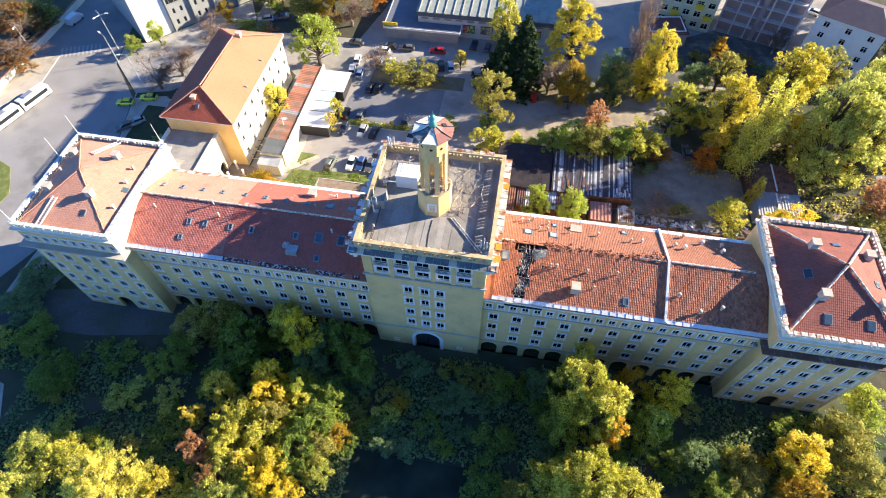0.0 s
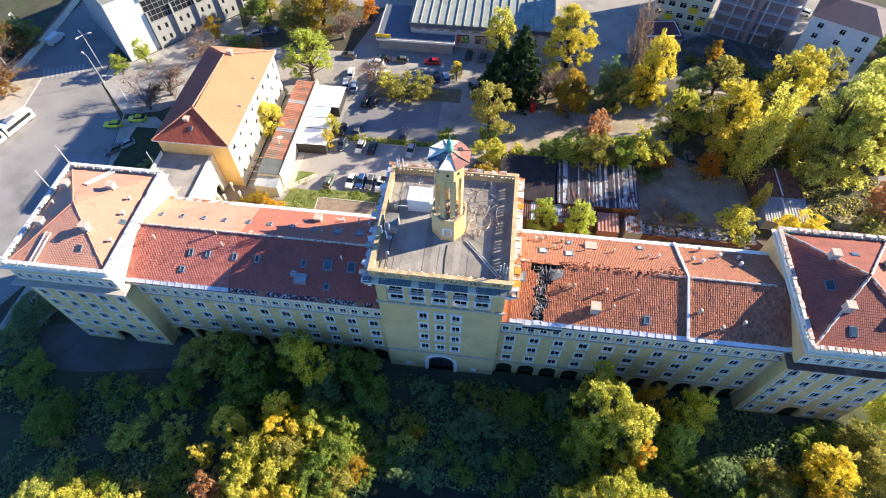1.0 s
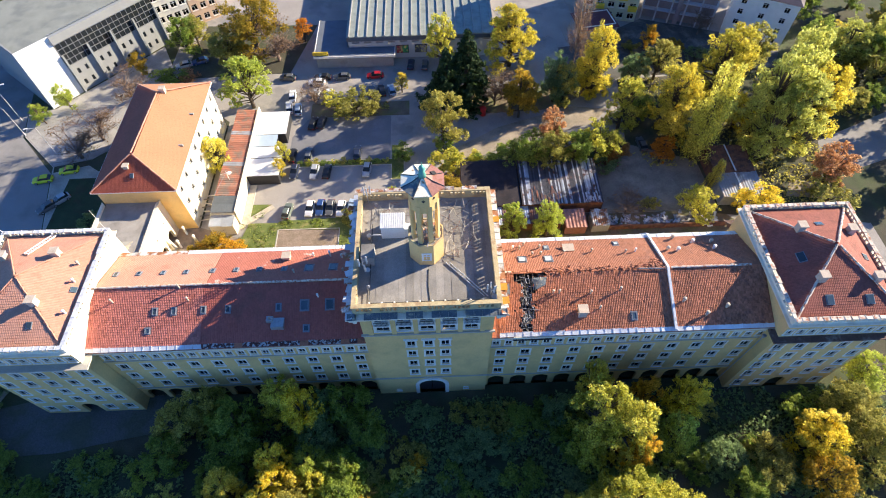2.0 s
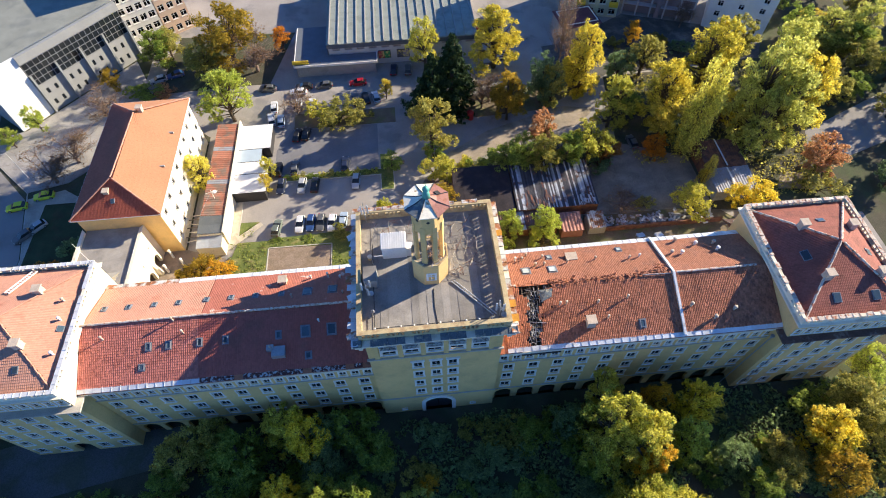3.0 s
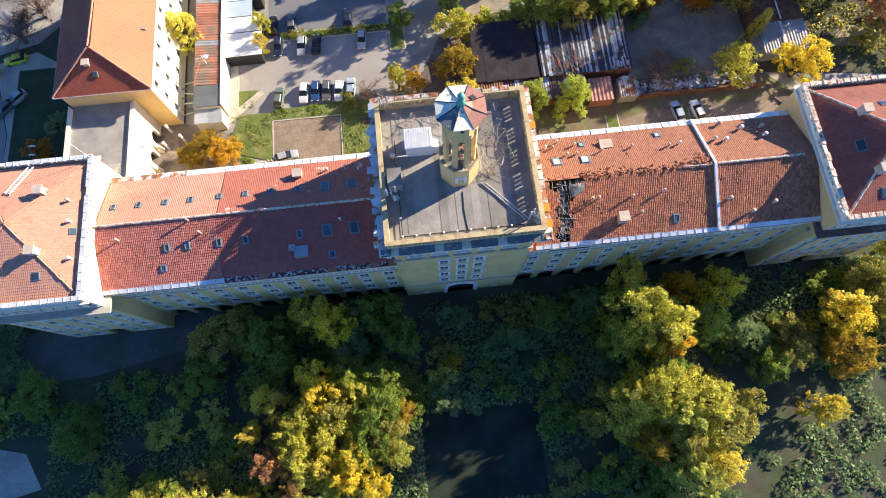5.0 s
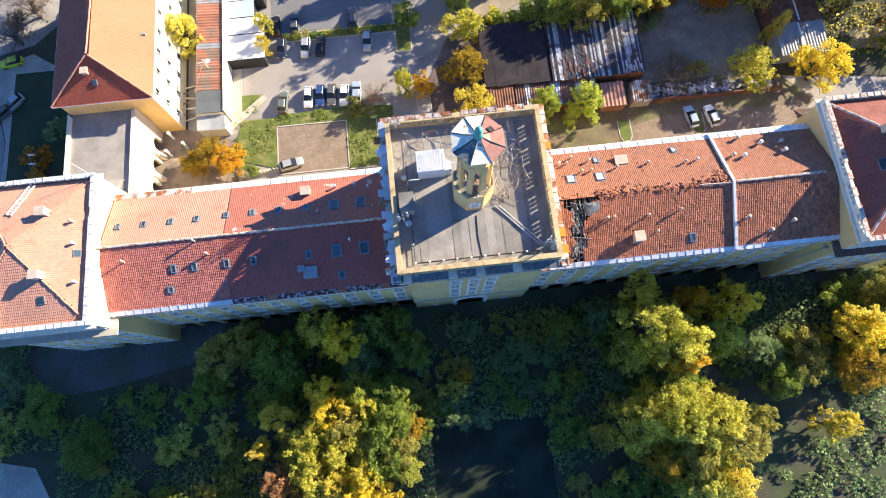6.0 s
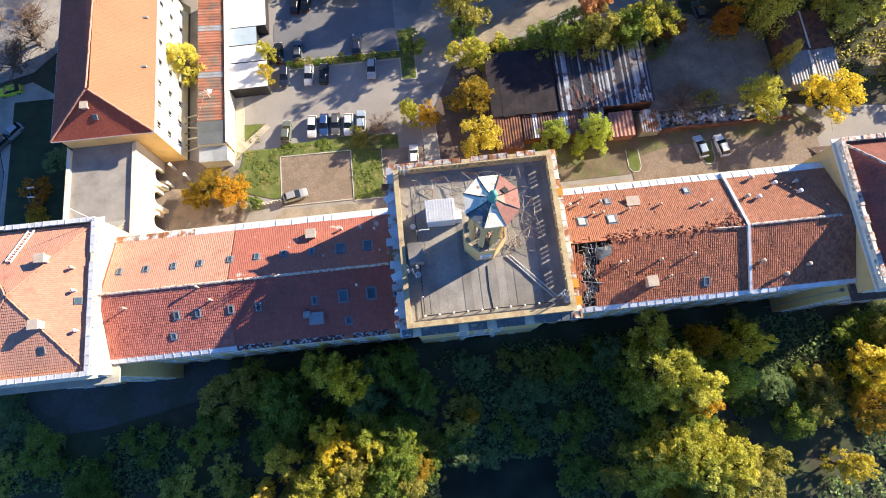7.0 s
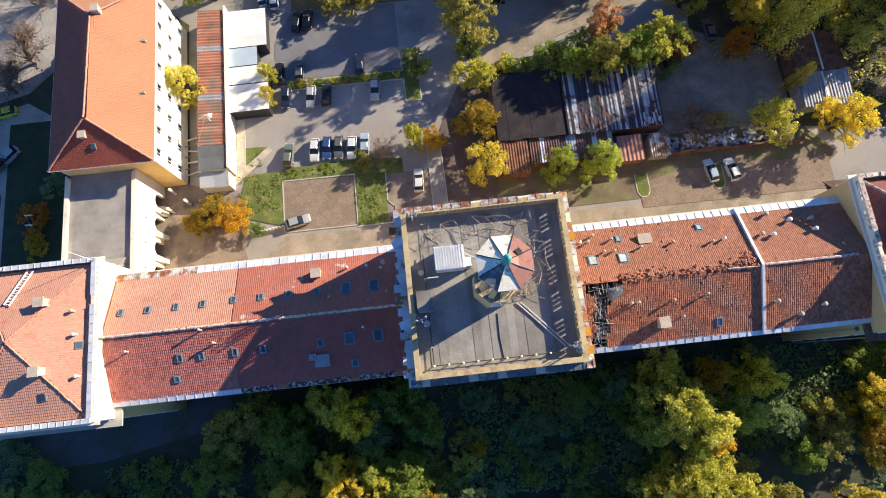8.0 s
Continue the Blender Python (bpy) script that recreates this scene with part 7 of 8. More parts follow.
    lean = 0.6 * d + 0.4 * d1.reshape(-1, 3)[pick]
    keep = pts[:, 2] > 0.3
    vs, fs = leaves(pts[keep], lean[keep], size, rng)
    me = bpy.data.meshes.new("crown")
    me.from_pydata(vs.tolist(), [], fs.tolist())
    me.materials.append(LEAF["lime"])
    me.update()
    return me, lob


def trunk_mesh(kind, seed, lob):
    g = Geo()
    rng = random.Random(seed)
    top = {"broad": 5.0, "great": 6.0, "column": 8.5, "spruce": 9.5, "bush": 1.2, "bare": 3.2, "barepoplar": 9.5}[kind]
    g.rod((0, 0, -0.3), (rng.uniform(-0.2, 0.2), 0, top * 0.5), 0.32, 0.24, 8)
    g.rod((0, 0, top * 0.5), (rng.uniform(-0.3, 0.3), rng.uniform(-0.3, 0.3), top), 0.24, 0.08, 7)
    if kind != "spruce":
        for x, y, z, r in lob:
            s = min(top * rng.uniform(0.35, 0.9), z * 0.8)
            g.rod((0, 0, s), (x * 0.55, y * 0.55, s + (z - s) * 0.65), 0.11, 0.06, 5)
            g.rod((x * 0.55, y * 0.55, s + (z - s) * 0.65), (x, y, z), 0.06, 0.02, 4)
            n = 16 if kind.startswith("bare") else 1
            for _ in range(n):
                e = Vector((x, y, z)) + Vector((rng.gauss(0, 1), rng.gauss(0, 1), abs(rng.gauss(0.3, 0.7)))) * r * (1.1 if n > 5 else 0.8)
                st = Vector((x, y, z)) * rng.uniform(0.75, 1.0)
                g.rod(st, e, 0.032 if n > 5 else 0.04, 0.012, 3)
    return g.mesh("trunk", M_BARE if kind.startswith("bare") else M_BARK, True)


TREE = {}
for kind, many in (("broad", 6), ("great", 3), ("column", 2), ("spruce", 2), ("bush", 3), ("bare", 2), ("barepoplar", 1)):
    TREE[kind] = []
    for s in range(many):
        me, lob = crown_mesh(kind, 11 * s + len(kind))
        TREE[kind].append((me, trunk_mesh(kind, s, lob)))
COUNT = [0]


def tree(kind, x, y, h, r, tint, z=0.0, note=""):
    COUNT[0] += 1
    rng = random.Random(COUNT[0] * 7 + int(abs(x * 3)))
    crown, trunk = rng.choice(TREE[kind])
    name = "bush" if kind == "bush" else "tree"
    w = new(name)
    sr = r / (4.0 * (0.62 if kind == "column" else 0.97))
    w.matrix_basis = pose(x, y, z, 0, 0, rng.uniform(0, 360)) @ Matrix.Diagonal((sr, sr, h / 10.0, 1))
    shape = {"broad": "broad autumn tree with %s leaves", "great": "tall full-grown autumn tree with %s leaves", "column": "tall narrow poplar with %s leaves", "spruce": "tall conical spruce with %s foliage", "bush": "dense rounded shrub with %s leaves", "bare": "nearly bare shrubby tree with %s leaves", "barepoplar": "tall leafless poplar with %s twigs"}[kind]
    tagged(w, shape % WORDS[tint] + note, name, "shrubs" if kind == "bush" else "trees")
    bare_child("trunk", trunk, w)
    own_material(bare_child("crown", crown, w), LEAF[tint])
    return w


BACK_TREES = (
    ("broad", -41.4, 66.0, 14, 6.3, "fresh"),
    ("great", -45.4, 45.7, 9.5, 3.8, "pale"),
    ("broad", -31.4, 47.1, 6, 1.8, "lime"),
    ("broad", -31.7, 43.1, 5, 1.8, "gold"),
    ("bare", -26.2, 66.7, 6, 3.8, "rust"),
    ("bush", -16.3, 62.8, 6, 4.7, "olive"),
    ("bush", -20.8, 64.4, 5, 3.3, "lime"),
    ("bush", -12.1, 63.2, 5, 3.8, "olive"),
    ("broad", -4.8, 69.8, 6, 1.8, "gold"),
    ("spruce", 6.0, 63.2, 17, 6.4, "pine"),
    ("spruce", 11.0, 66.0, 19.5, 7.6, "pine"),
    ("broad", 5.4, 79.6, 15.5, 4.2, "lime"),
    ("broad", 4.8, 50.9, 15, 5.5, "olive"),
    ("bush", 4.9, 43.0, 6, 3.6, "lime"),
    ("bush", 5.3, 47.9, 6, 2.4, "green"),
    ("bush", 11.7, 45.5, 3, 1.8, "lime"),
    ("great", 23.0, 79.0, 17, 7.6, "oldgold"),
    ("bare", 17.9, 63.9, 9, 3.7, "rust"),
    ("broad", 23.7, 61.8, 10, 5.1, "bronze"),
    ("broad", 33.3, 65.0, 8.5, 4.9, "dark"),
)
EAST_TREES = (
    ("barepoplar", 37.6, 71.7, 24, 3.2, "rust"),
    ("great", 42.0, 66.5, 20, 5.4, "oldgold"),
    ("great", 41.2, 67.3, 9.5, 4.9, "oldgold"),
    ("great", 46.2, 54.2, 15, 4.8, "lime"),
    ("broad", 38.9, 44.6, 11.5, 5.2, "lime"),
    ("broad", 28.7, 47.4, 13, 3.5, "red"),
    ("broad", 19.7, 43.3, 7, 4.6, "green"),
    ("broad", 24.2, 42.6, 10, 4.8, "green"),
    ("broad", 28.9, 42.4, 11, 4.8, "olive"),
    ("broad", 33.0, 42.2, 10, 4.3, "green"),
    ("broad", 23.3, 59.3, 14, 3.9, "bronze"),
    ("bare", 19.9, 66.1, 7, 3.5, "rust"),
    ("broad", 32.3, 64.6, 13.5, 4.1, "dark"),
    ("broad", 59.0, 71.5, 11, 5.0, "olive"),
    ("broad", 42.8, 44.2, 6, 3.5, "rustleaf"),
    ("broad", 34.3, 62.9, 12.5, 3.8, "olive"),
)
GROVE = (
    ("great", 57.3, 54.4, 18, 6.5, "oldgold"),
    ("column", 60.4, 43.6, 25, 4.2, "lime"),
    ("great", 71.2, 64.5, 20, 7.4, "oldgold"),
    ("broad", 72.5, 52.6, 10, 4.2, "bright"),
    ("broad", 52.9, 42.8, 7.5, 3.0, "orange"),
    ("broad", 56.0, 48.6, 12, 4.4, "gold"),
    ("great", 75.2, 48.4, 26, 7.4, "willow"),
    ("great", 78.9, 44.2, 22, 7.2, "willow"),
    ("great", 74.0, 42.1, 18, 6.2, "willow"),
    ("great", 84.2, 57.1, 24, 6.8, "willow"),
    ("great", 87.0, 49.7, 20, 6.4, "oldgold"),
    ("broad", 81.5, 71.4, 15, 5.6, "olive"),
)
GROVE_2 = (
    ("broad", 107.9, 75.4, 12, 6.5, "willow"),
    ("broad", 100.8, 55.7, 8, 4.0, "olive"),
    ("broad", 106.9, 81.1, 8, 5.3, "gold"),
    ("broad", 111.9, 71.9, 10, 5.6, "green"),
    ("broad", 111.6, 66.1, 9, 5.4, "olive"),
    ("bush", 104.3, 69.0, 6, 5.0, "bronze"),
    ("broad", 53.0, 71.0, 9, 4.0, "dark"),
    ("bush", 59.2, 47.5, 7, 3.7, "dark"),
    ("broad", 60.3, 84.6, 7, 2.7, "amber"),
)
YARD_TREES = (
    ("broad", 56.3, 27.5, 7.5, 4.3, "lime"),
    ("broad", 67.6, 26.3, 9.5, 5.0, "bright"),
    ("broad", 86.8, 35.4, 10, 5.4, "red"),
    ("bush", 85.3, 30.1, 6, 4.9, "olive"),
    ("column", 62.0, 35.2, 8, 1.5, "gold"),
    ("great", 17.4, 23.3, 11.5, 3.2, "fresh"),
    ("great", 24.5, 23.1, 11.5, 3.6, "fresh"),
    ("bare", 42.4, 29.0, 5, 4.2, "rust"),
    ("bush", 47.2, 29.9, 3, 2.1, "olive"),
    ("broad", -41.5, 21.9, 5, 3.6, "bronze"),
    ("broad", -38.1, 21.2, 5, 3.4, "amber"),
    ("broad", -44.4, 21.1, 4, 2.6, "bronze"),
    ("bush", -34.7, 18.9, 3, 1.5, "green"),
    ("broad", -6.1, 31.9, 7, 2.3, "lime"),
    ("broad", -2.9, 31.3, 6, 2.3, "amber"),
    ("broad", 6.6, 42.2, 7, 3.0, "lime"),
    ("bush", 11.8, 45.1, 3, 2.0, "lime"),
)
YARD_TREES_2 = (
    ("broad", 4.6, 32.8, 8, 4.2, "bronze"),
    ("broad", 5.2, 25.7, 9, 4.2, "gold"),
    ("bush", -4.3, 46.7, 5, 2.5, "green"),
    ("bush", -72.8, 25.0, 3, 3.0, "orange"),
    ("bush", -72.5, 20.5, 2.4, 2.7, "amber"),
    ("bare", -11.9, 31.8, 2.5, 2.7, "rust"),
    ("bush", -69.3, 30.8, 4, 2.7, "dark"),
    ("bush", -15.7, 29.6, 2.2, 2.1, "olive"),
    ("bush", -22.4, 29.2, 0.6, 1.1, "green"),
    ("bush", -28.6, 29.7, 0.6, 1.0, "green"),
)
STREET_TREES = (
    ("broad", -91.1, 62.6, 6, 2.4, "fresh"),
    ("broad", -86.5, 67.3, 8, 2.4, "fresh"),
    ("broad", -72.3, 81.0, 6, 3.2, "bronze"),
    ("bare", -78.4, 50.4, 8, 5.4, "rust"),
    ("bare", -75.2, 56.1, 8, 5.2, "rust"),
    ("bare", -71.8, 70.1, 8, 5.1, "rust"),
    ("bush", -63.1, 77.6, 3, 3.6, "green"),
    ("bush", -59.7, 77.2, 3, 2.9, "red"),
    ("bush", -66.6, 78.0, 3, 3.0, "green"),
    ("broad", -62.6, 89.1, 10, 5.1, "green"),
    ("broad", -60.6, 92.0, 9, 4.4, "olive"),
    ("broad", -43.9, 88.3, 16, 8.9, "bronze"),
    ("bare", -37.7, 84.2, 11, 6.2, "rust"),
    ("broad", -49.7, 84.0, 9, 5.8, "olive"),
    ("broad", -31.4, 92.2, 7, 2.9, "orange"),
    ("broad", -125.3, 66.0, 9, 7.4, "rustleaf"),
    ("bare", -119.9, 55.4, 9, 7.4, "rust"),
    ("broad", -119.6, 51.3, 7, 6.5, "rustleaf"),
    ("broad", -121.8, 70.3, 8, 6.1, "olive"),
)
FRONT_TREES = (
    ("broad", -38.3, -14.3, 10, 4.6, "olive"),
    ("broad", -29.4, -14.5, 11, 4.8, "green"),
    ("broad", -22.9, -11.3, 14, 3.9, "lime"),
    ("broad", -18.9, -13.4, 15.5, 3.4, "bright"),
    ("broad", 21.0, -12.5, 6, 3.0, "dark"),
    ("broad", 15.0, -15.0, 5, 3.2, "green"),
    ("broad", 8.0, -17.5, 5, 3.0, "dark"),
    ("broad", -34.5, -11.0, 11, 3.6, "olive"),
    ("broad", -16.8, -11.5, 9, 3.4, "dark"),
    ("broad", -41.0, -18.0, 7, 4.0, "green"),
    ("broad", -17.5, -15.8, 8, 3.6, "dark"),
    ("broad", -12.7, -11.0, 10, 4.0, "green"),
    ("broad", -9.1, -15.2, 8, 3.8, "green"),
    ("broad", -29.8, -18.4, 8, 4.4, "green"),
    ("broad", -23.2, -20.3, 12, 2.8, "bright"),
    ("broad", -29.9, -23.6, 10, 3.0, "gold"),
    ("broad", -18.0, -20.6, 8, 3.6, "fresh"),
    ("broad", -13.0, -21.1, 8, 3.9, "green"),
    ("broad", -25.2, -26.6, 9, 3.9, "lime"),
    ("broad", -20.2, -26.3, 9, 3.6, "olive"),
    ("broad", -14.4, -26.2, 9, 3.8, "green"),
)
FRONT_TREES_2 = (
    ("broad", -22.3, -23.3, 10, 2.9, "bright"),
    ("broad", -20.3, -29.1, 9, 4.2, "lime"),
    ("broad", -24.5, -32.3, 9, 4.5, "lime"),
    ("broad", -30.2, -32.3, 8, 3.0, "red"),
    ("broad", -15.3, -30.8, 9, 4.3, "green"),
    ("broad", -12.5, -25.2, 9, 3.8, "green"),
    ("broad", -12.3, -29.3, 8, 3.4, "olive"),
    ("great", -40.6, -39.5, 12, 6.7, "pale"),
    ("broad", -73.7, -6.5, 5, 4.5, "dark"),
    ("broad", -74.2, -12.7, 5, 4.7, "dark"),
    ("broad", -68.1, -18.3, 5, 4.5, "green"),
    ("broad", -60.6, -25.2, 5, 4.1, "green"),
    ("broad", -54.5, -37.2, 8, 4.9, "willow"),
    ("broad", -49.8, -37.2, 8, 4.4, "lime"),
    ("broad", -54.4, -42.3, 9, 4.4, "willow"),
    ("broad", -31.6, -39.0, 8, 4.4, "oldgold"),
    ("broad", -23.5, -37.0, 9, 5.2, "willow"),
)
FRONT_TREES_3 = (
    ("broad", -16.6, -23.6, 9, 2.2, "lime"),
    ("broad", -10.8, -22.4, 8, 2.0, "fresh"),
    ("broad", -19.4, -23.0, 9, 1.8, "gold"),
    ("broad", -27.4, -28.6, 9, 2.6, "lime"),
    ("broad", -17.2, -32.6, 10, 2.6, "oldgold"),
    ("broad", -22.0, -33.6, 9, 2.6, "gold"),
    ("broad", -9.8, -27.0, 8, 2.0, "bronze"),
    ("broad", -33.4, -27.4, 8, 1.8, "gold"),
    ("broad", 29.8, -31.6, 14, 3.4, "willow"),
    ("broad", 25.2, -28.8, 13, 3.0, "pale"),
    ("broad", 34.6, -32.6, 13, 3.2, "pale"),
    ("broad", 31.0, -34.6, 11, 4.0, "olive"),
    ("broad", 33.6, -35.2, 11, 2.6, "lime"),
    ("broad", 35.4, -39.0, 11, 3.2, "gold"),
    ("broad", 31.4, -40.0, 10, 4.0, "willow"),
    ("broad", 41.0, -31.0, 11, 2.6, "olive"),
    ("broad", 18.4, -31.4, 8, 2.6, "olive"),
    ("bush", 20.0, -37.0, 7, 1.4, "lime"),
    ("broad", 26.0, -34.8, 10, 3.6, "bronze"),
    ("broad", -19.0, -35.0, 10, 3.0, "bright"),
    ("broad", -14.6, -36.8, 9, 2.6, "bright"),
    ("broad", -26.6, -36.0, 9, 2.6, "rustleaf"),
    ("broad", -11.6, -33.0, 8, 2.6, "willow"),
    ("bush", -3.6, -22.1, 5, 2.2, "willow"),
    ("broad", -1.5, -20.5, 5, 1.5, "amber"),
    ("great", 26.2, -16.1, 20, 5.6, "lime"),
    ("great", 29.0, -18.7, 20, 4.6, "lime"),
    ("broad", 30.7, -21.1, 17, 2.4, "amber"),
    ("broad", 39.9, -13.8, 15, 3.4, "bright"),
    ("broad", 34.1, -13.1, 13, 2.7, "amber"),
    ("broad", 37.3, -18.8, 14, 3.1, "fresh"),
    ("broad", 26.6, -9.8, 12.5, 3.4, "gold"),
    ("broad", 24.0, -19.0, 9, 3.7, "fresh"),
    ("great", 28.2, -27.9, 15, 5.7, "lime"),
    ("great", 33.7, -29.7, 14, 5.3, "lime"),
    ("broad", 23.0, -30.0, 11, 4.8, "lime"),
    ("broad", 36.8, -32.9, 12, 4.5, "olive"),
)
FRONT_TREES_4 = (
    ("broad", 50.6, -24.2, 7.5, 3.4, "olive"),
    ("broad", 51.9, -21.2, 7, 3.7, "olive"),
    ("broad", 59.3, -19.1, 12, 3.4, "gold"),
    ("broad", 58.1, -25.3, 11, 3.9, "bronze"),
    ("broad", 53.1, -33.1, 9, 2.9, "gold"),
    ("bare", 54.0, -20.2, 4, 2.6, "rust"),
    ("broad", 58.7, -20.6, 11, 4.2, "bright"),
    ("broad", 67.0, -14.9, 9, 4.7, "olive"),
    ("broad", 45.4, -21.3, 5.5, 3.8, "dark"),
    ("broad", 66.7, -17.2, 9, 4.4, "olive"),
    ("broad", 47.4, -26.0, 7, 3.4, "green"),
    ("broad", 68.3, -21.8, 10, 4.6, "olive"),
    ("broad", 72.3, -9.1, 8, 4.2, "fresh"),
)
for grove, note in ((BACK_TREES, " behind the car park"), (EAST_TREES, " along the back lane"), (GROVE, " in the back grove with added shade trees"), (GROVE_2, " in the back grove with added shade trees"), (YARD_TREES, " in the yard"), (YARD_TREES_2, " in the yard"), (STREET_TREES, " by the street"), (FRONT_TREES, " in the front garden"), (FRONT_TREES_2, " in the front garden"), (FRONT_TREES_3, " in the front garden"), (FRONT_TREES_4, " in the front garden")):
    for row in grove:
        tree(*row, note=note)
# The unseen ones at x 112-131, y 48-76 are added to shade side_lane.
for row in (("broad", 112, 50, 11, 4.6, "olive"), ("broad", 119, 63, 12, 5.0, "green"), ("broad", 124, 48, 12, 5.2, "olive"), ("broad", 117, 76, 13, 5.0, "willow"), ("broad", 131, 58, 13, 5.4, "green"), ("broad", 108, 72, 9, 4.4, "olive"), ("broad", 103, 82, 10, 4.4, "green"), ("broad", 124, 88, 12, 5.0, "olive"), ("broad", 100, 30, 8, 4.0, "dark"), ("broad", 110, 36, 9, 4.4, "olive"), ("broad", 135, 74, 13, 5.4, "gold"), ("broad", 66, 52, 12, 4.4, "olive"), ("broad", 51, 57, 10, 4.0, "green"), ("broad", 104, 96, 12, 5.4, "green"), ("broad", 113, 104, 12, 5.6, "olive"), ("broad", 122, 100, 13, 5.6, "green"), ("broad", 96, 108, 11, 5.0, "lime"), ("broad", 131, 92, 12, 5.6, "dark"), ("broad", 128, 70, 11, 5.0, "green"), ("broad", 138, 84, 12, 5.6, "olive"), ("broad", 106, 58, 8, 4.4, "green"), ("bush", 56, 84, 3, 2.4, "olive"), ("bush", 61, 80, 3.5, 2.8, "dark"), ("bush", 50, 80, 3, 2.2, "green"), ("bare", 76, 90, 7, 3.4, "rust"), ("bush", 68, 84, 3, 2.6, "bronze"), ("bush", 72, 79, 4, 3.0, "dark"), ("bush", 46, 76, 3, 2.4, "dark"), ("bush", 41, 42, 4, 3.2, "dark"), ("bush", 32, 42.5, 5, 3.4, "green"), ("bush", 22, 43, 4, 3.4, "dark"), ("bush", 14, 44, 3.5, 2.6, "green")):
    tree(*row, note=" in the back grove with added shade trees")
for i in range(11):
    tree("bush", -27.8 + i * 1.95, 45.95, 0.9 + 0.4 * (i % 3), 0.8 + 0.2 * (i % 2), ("green", "lime", "olive")[i % 3], 0.14, " in the planted strip")
# shaded undergrowth of the front garden
rng_ = random.Random(77)
placed = []
while len(placed) < 150:
    x, y = rng_.uniform(-98, 90), rng_.uniform(-52, -12)
    if (-9 < x < 13 and y < -26) or (-84 < x < -62 and y < -22) or (-75 < x < -40 and y > -19) or any(math.hypot(x - a, y - b) < 3.0 for a, b in placed) or (44 < x < 52 and y > -30) or (x > 40 and y < -27):
        continue
    placed.append((x, y))
    tint = rng_.choice(("green", "dark", "dark", "olive", "dark", "green") if x > -34 else ("green", "willow", "fresh", "olive", "willow", "dark"))
    tree("bush", x, y, rng_.uniform(1.8, 4.2), rng_.uniform(2.0, 3.8), tint, note=" in the front garden")
# low undergrowth carpeting the front garden
rs = np.random.RandomState(5)
pts = np.stack([rs.uniform(-80, 88, 80000), rs.uniform(-56, -9.6, 80000), np.zeros(80000)], 1)
hill = np.array([noise.noise(Vector((p[0] * 0.11, p[1] * 0.11, 1.7))) + 0.5 * noise.noise(Vector((p[0] * 0.4, p[1] * 0.4, 4.2))) for p in pts])
keep = (hill > -0.16) & ~((pts[:, 0] > -7.5) & (pts[:, 0] < 11.0) & (pts[:, 1] < -27.5) & (pts[:, 1] > -41)) & ~((pts[:, 0] < -40) & (pts[:, 1] > -17)) & ~((np.abs(pts[:, 0] - 1.2) < 2.5) & (pts[:, 1] > -11)) & ~((pts[:, 0] > 38) & (pts[:, 1] < -26) & (hill < 0.12)) & ~((pts[:, 0] < -66) & (pts[:, 1] < -24.5))
pts, hill = pts[keep], hill[keep]
pts[:, 2] = 0.1 + np.clip(hill + 0.3, 0, 1) * rs.uniform(0.3, 1.6, len(pts))
vs, fs = leaves(pts, np.tile([0.0, 0.0, 0.8], (len(pts), 1)), 0.48, rs)
me = bpy.data.meshes.new("undergrowth")
me.from_pydata(vs.tolist(), [], fs.tolist())
me.materials.append(LEAF["dark"])
me.update()
tagged(new("undergrowth", me), "dense dark green undergrowth in the shaded front garden", "undergrowth", "", "stuff")
# rough herbs and leaf litter under the back trees
pts = np.stack([rs.uniform(9, 92, 16000), rs.uniform(26, 73, 16000), np.zeros(16000)], 1)
hill = np.array([noise.noise(Vector((p[0] * 0.15, p[1] * 0.15, 7.7))) for p in pts])
keep = (hill > 0.0) & (((pts[:, 1] > 41.5) & (pts[:, 1] < 46.2)) | ((pts[:, 0] > 50) & (pts[:, 1] > 44)) | ((pts[:, 0] > 73) & (pts[:, 1] > 30)))
pts, hill = pts[keep], hill[keep]
pts[:, 2] = 0.1 + hill * rs.uniform(0.2, 1.4, len(pts))
vs, fs = leaves(pts, np.tile([0.0, 0.0, 0.8], (len(pts), 1)), 0.5, rs)
me = bpy.data.meshes.new("herbs")
me.from_pydata(vs.tolist(), [], fs.tolist())
me.materials.append(LEAF["olive"])
me.update()
tagged(new("herbs", me), "rough olive herbs under the back trees", "undergrowth", "", "stuff")
# grass tufts on the lit lawns
spots = ((-38.2, -30.6, 22.2, 29.2), (-30.5, -9.0, 27.9, 29.6), (-17.2, -12.3, 18.2, 27.0), (-6.9, -4.4, 40.8, 51.0), (-36.2, -33.6, 31.0, 34.0))
pts = np.concatenate([np.stack([rs.uniform(a, b, int((b - a) * (d - c) * 9)), rs.uniform(c, d, int((b - a) * (d - c) * 9)), np.full(int((b - a) * (d - c) * 9), 0.2)], 1) for a, b, c, d in spots])
hill = np.array([noise.noise(Vector((p[0] * 0.5, p[1] * 0.5, 2.1))) for p in pts])
pts[:, 2] = 0.17 + np.clip(hill, 0, 1) * 0.5 * rs.uniform(0, 1, len(pts))
pts = pts[hill > -0.25]
vs, fs = leaves(pts, np.tile([0.0, 0.0, 0.5], (len(pts), 1)), 0.30, rs)
me = bpy.data.meshes.new("grass_tufts")
me.from_pydata(vs.tolist(), [], fs.tolist())
me.materials.append(M_BLADE)
me.update()
tagged(new("grass_tufts", me), "uneven grass and weeds on the lawns", "grass", "", "stuff")

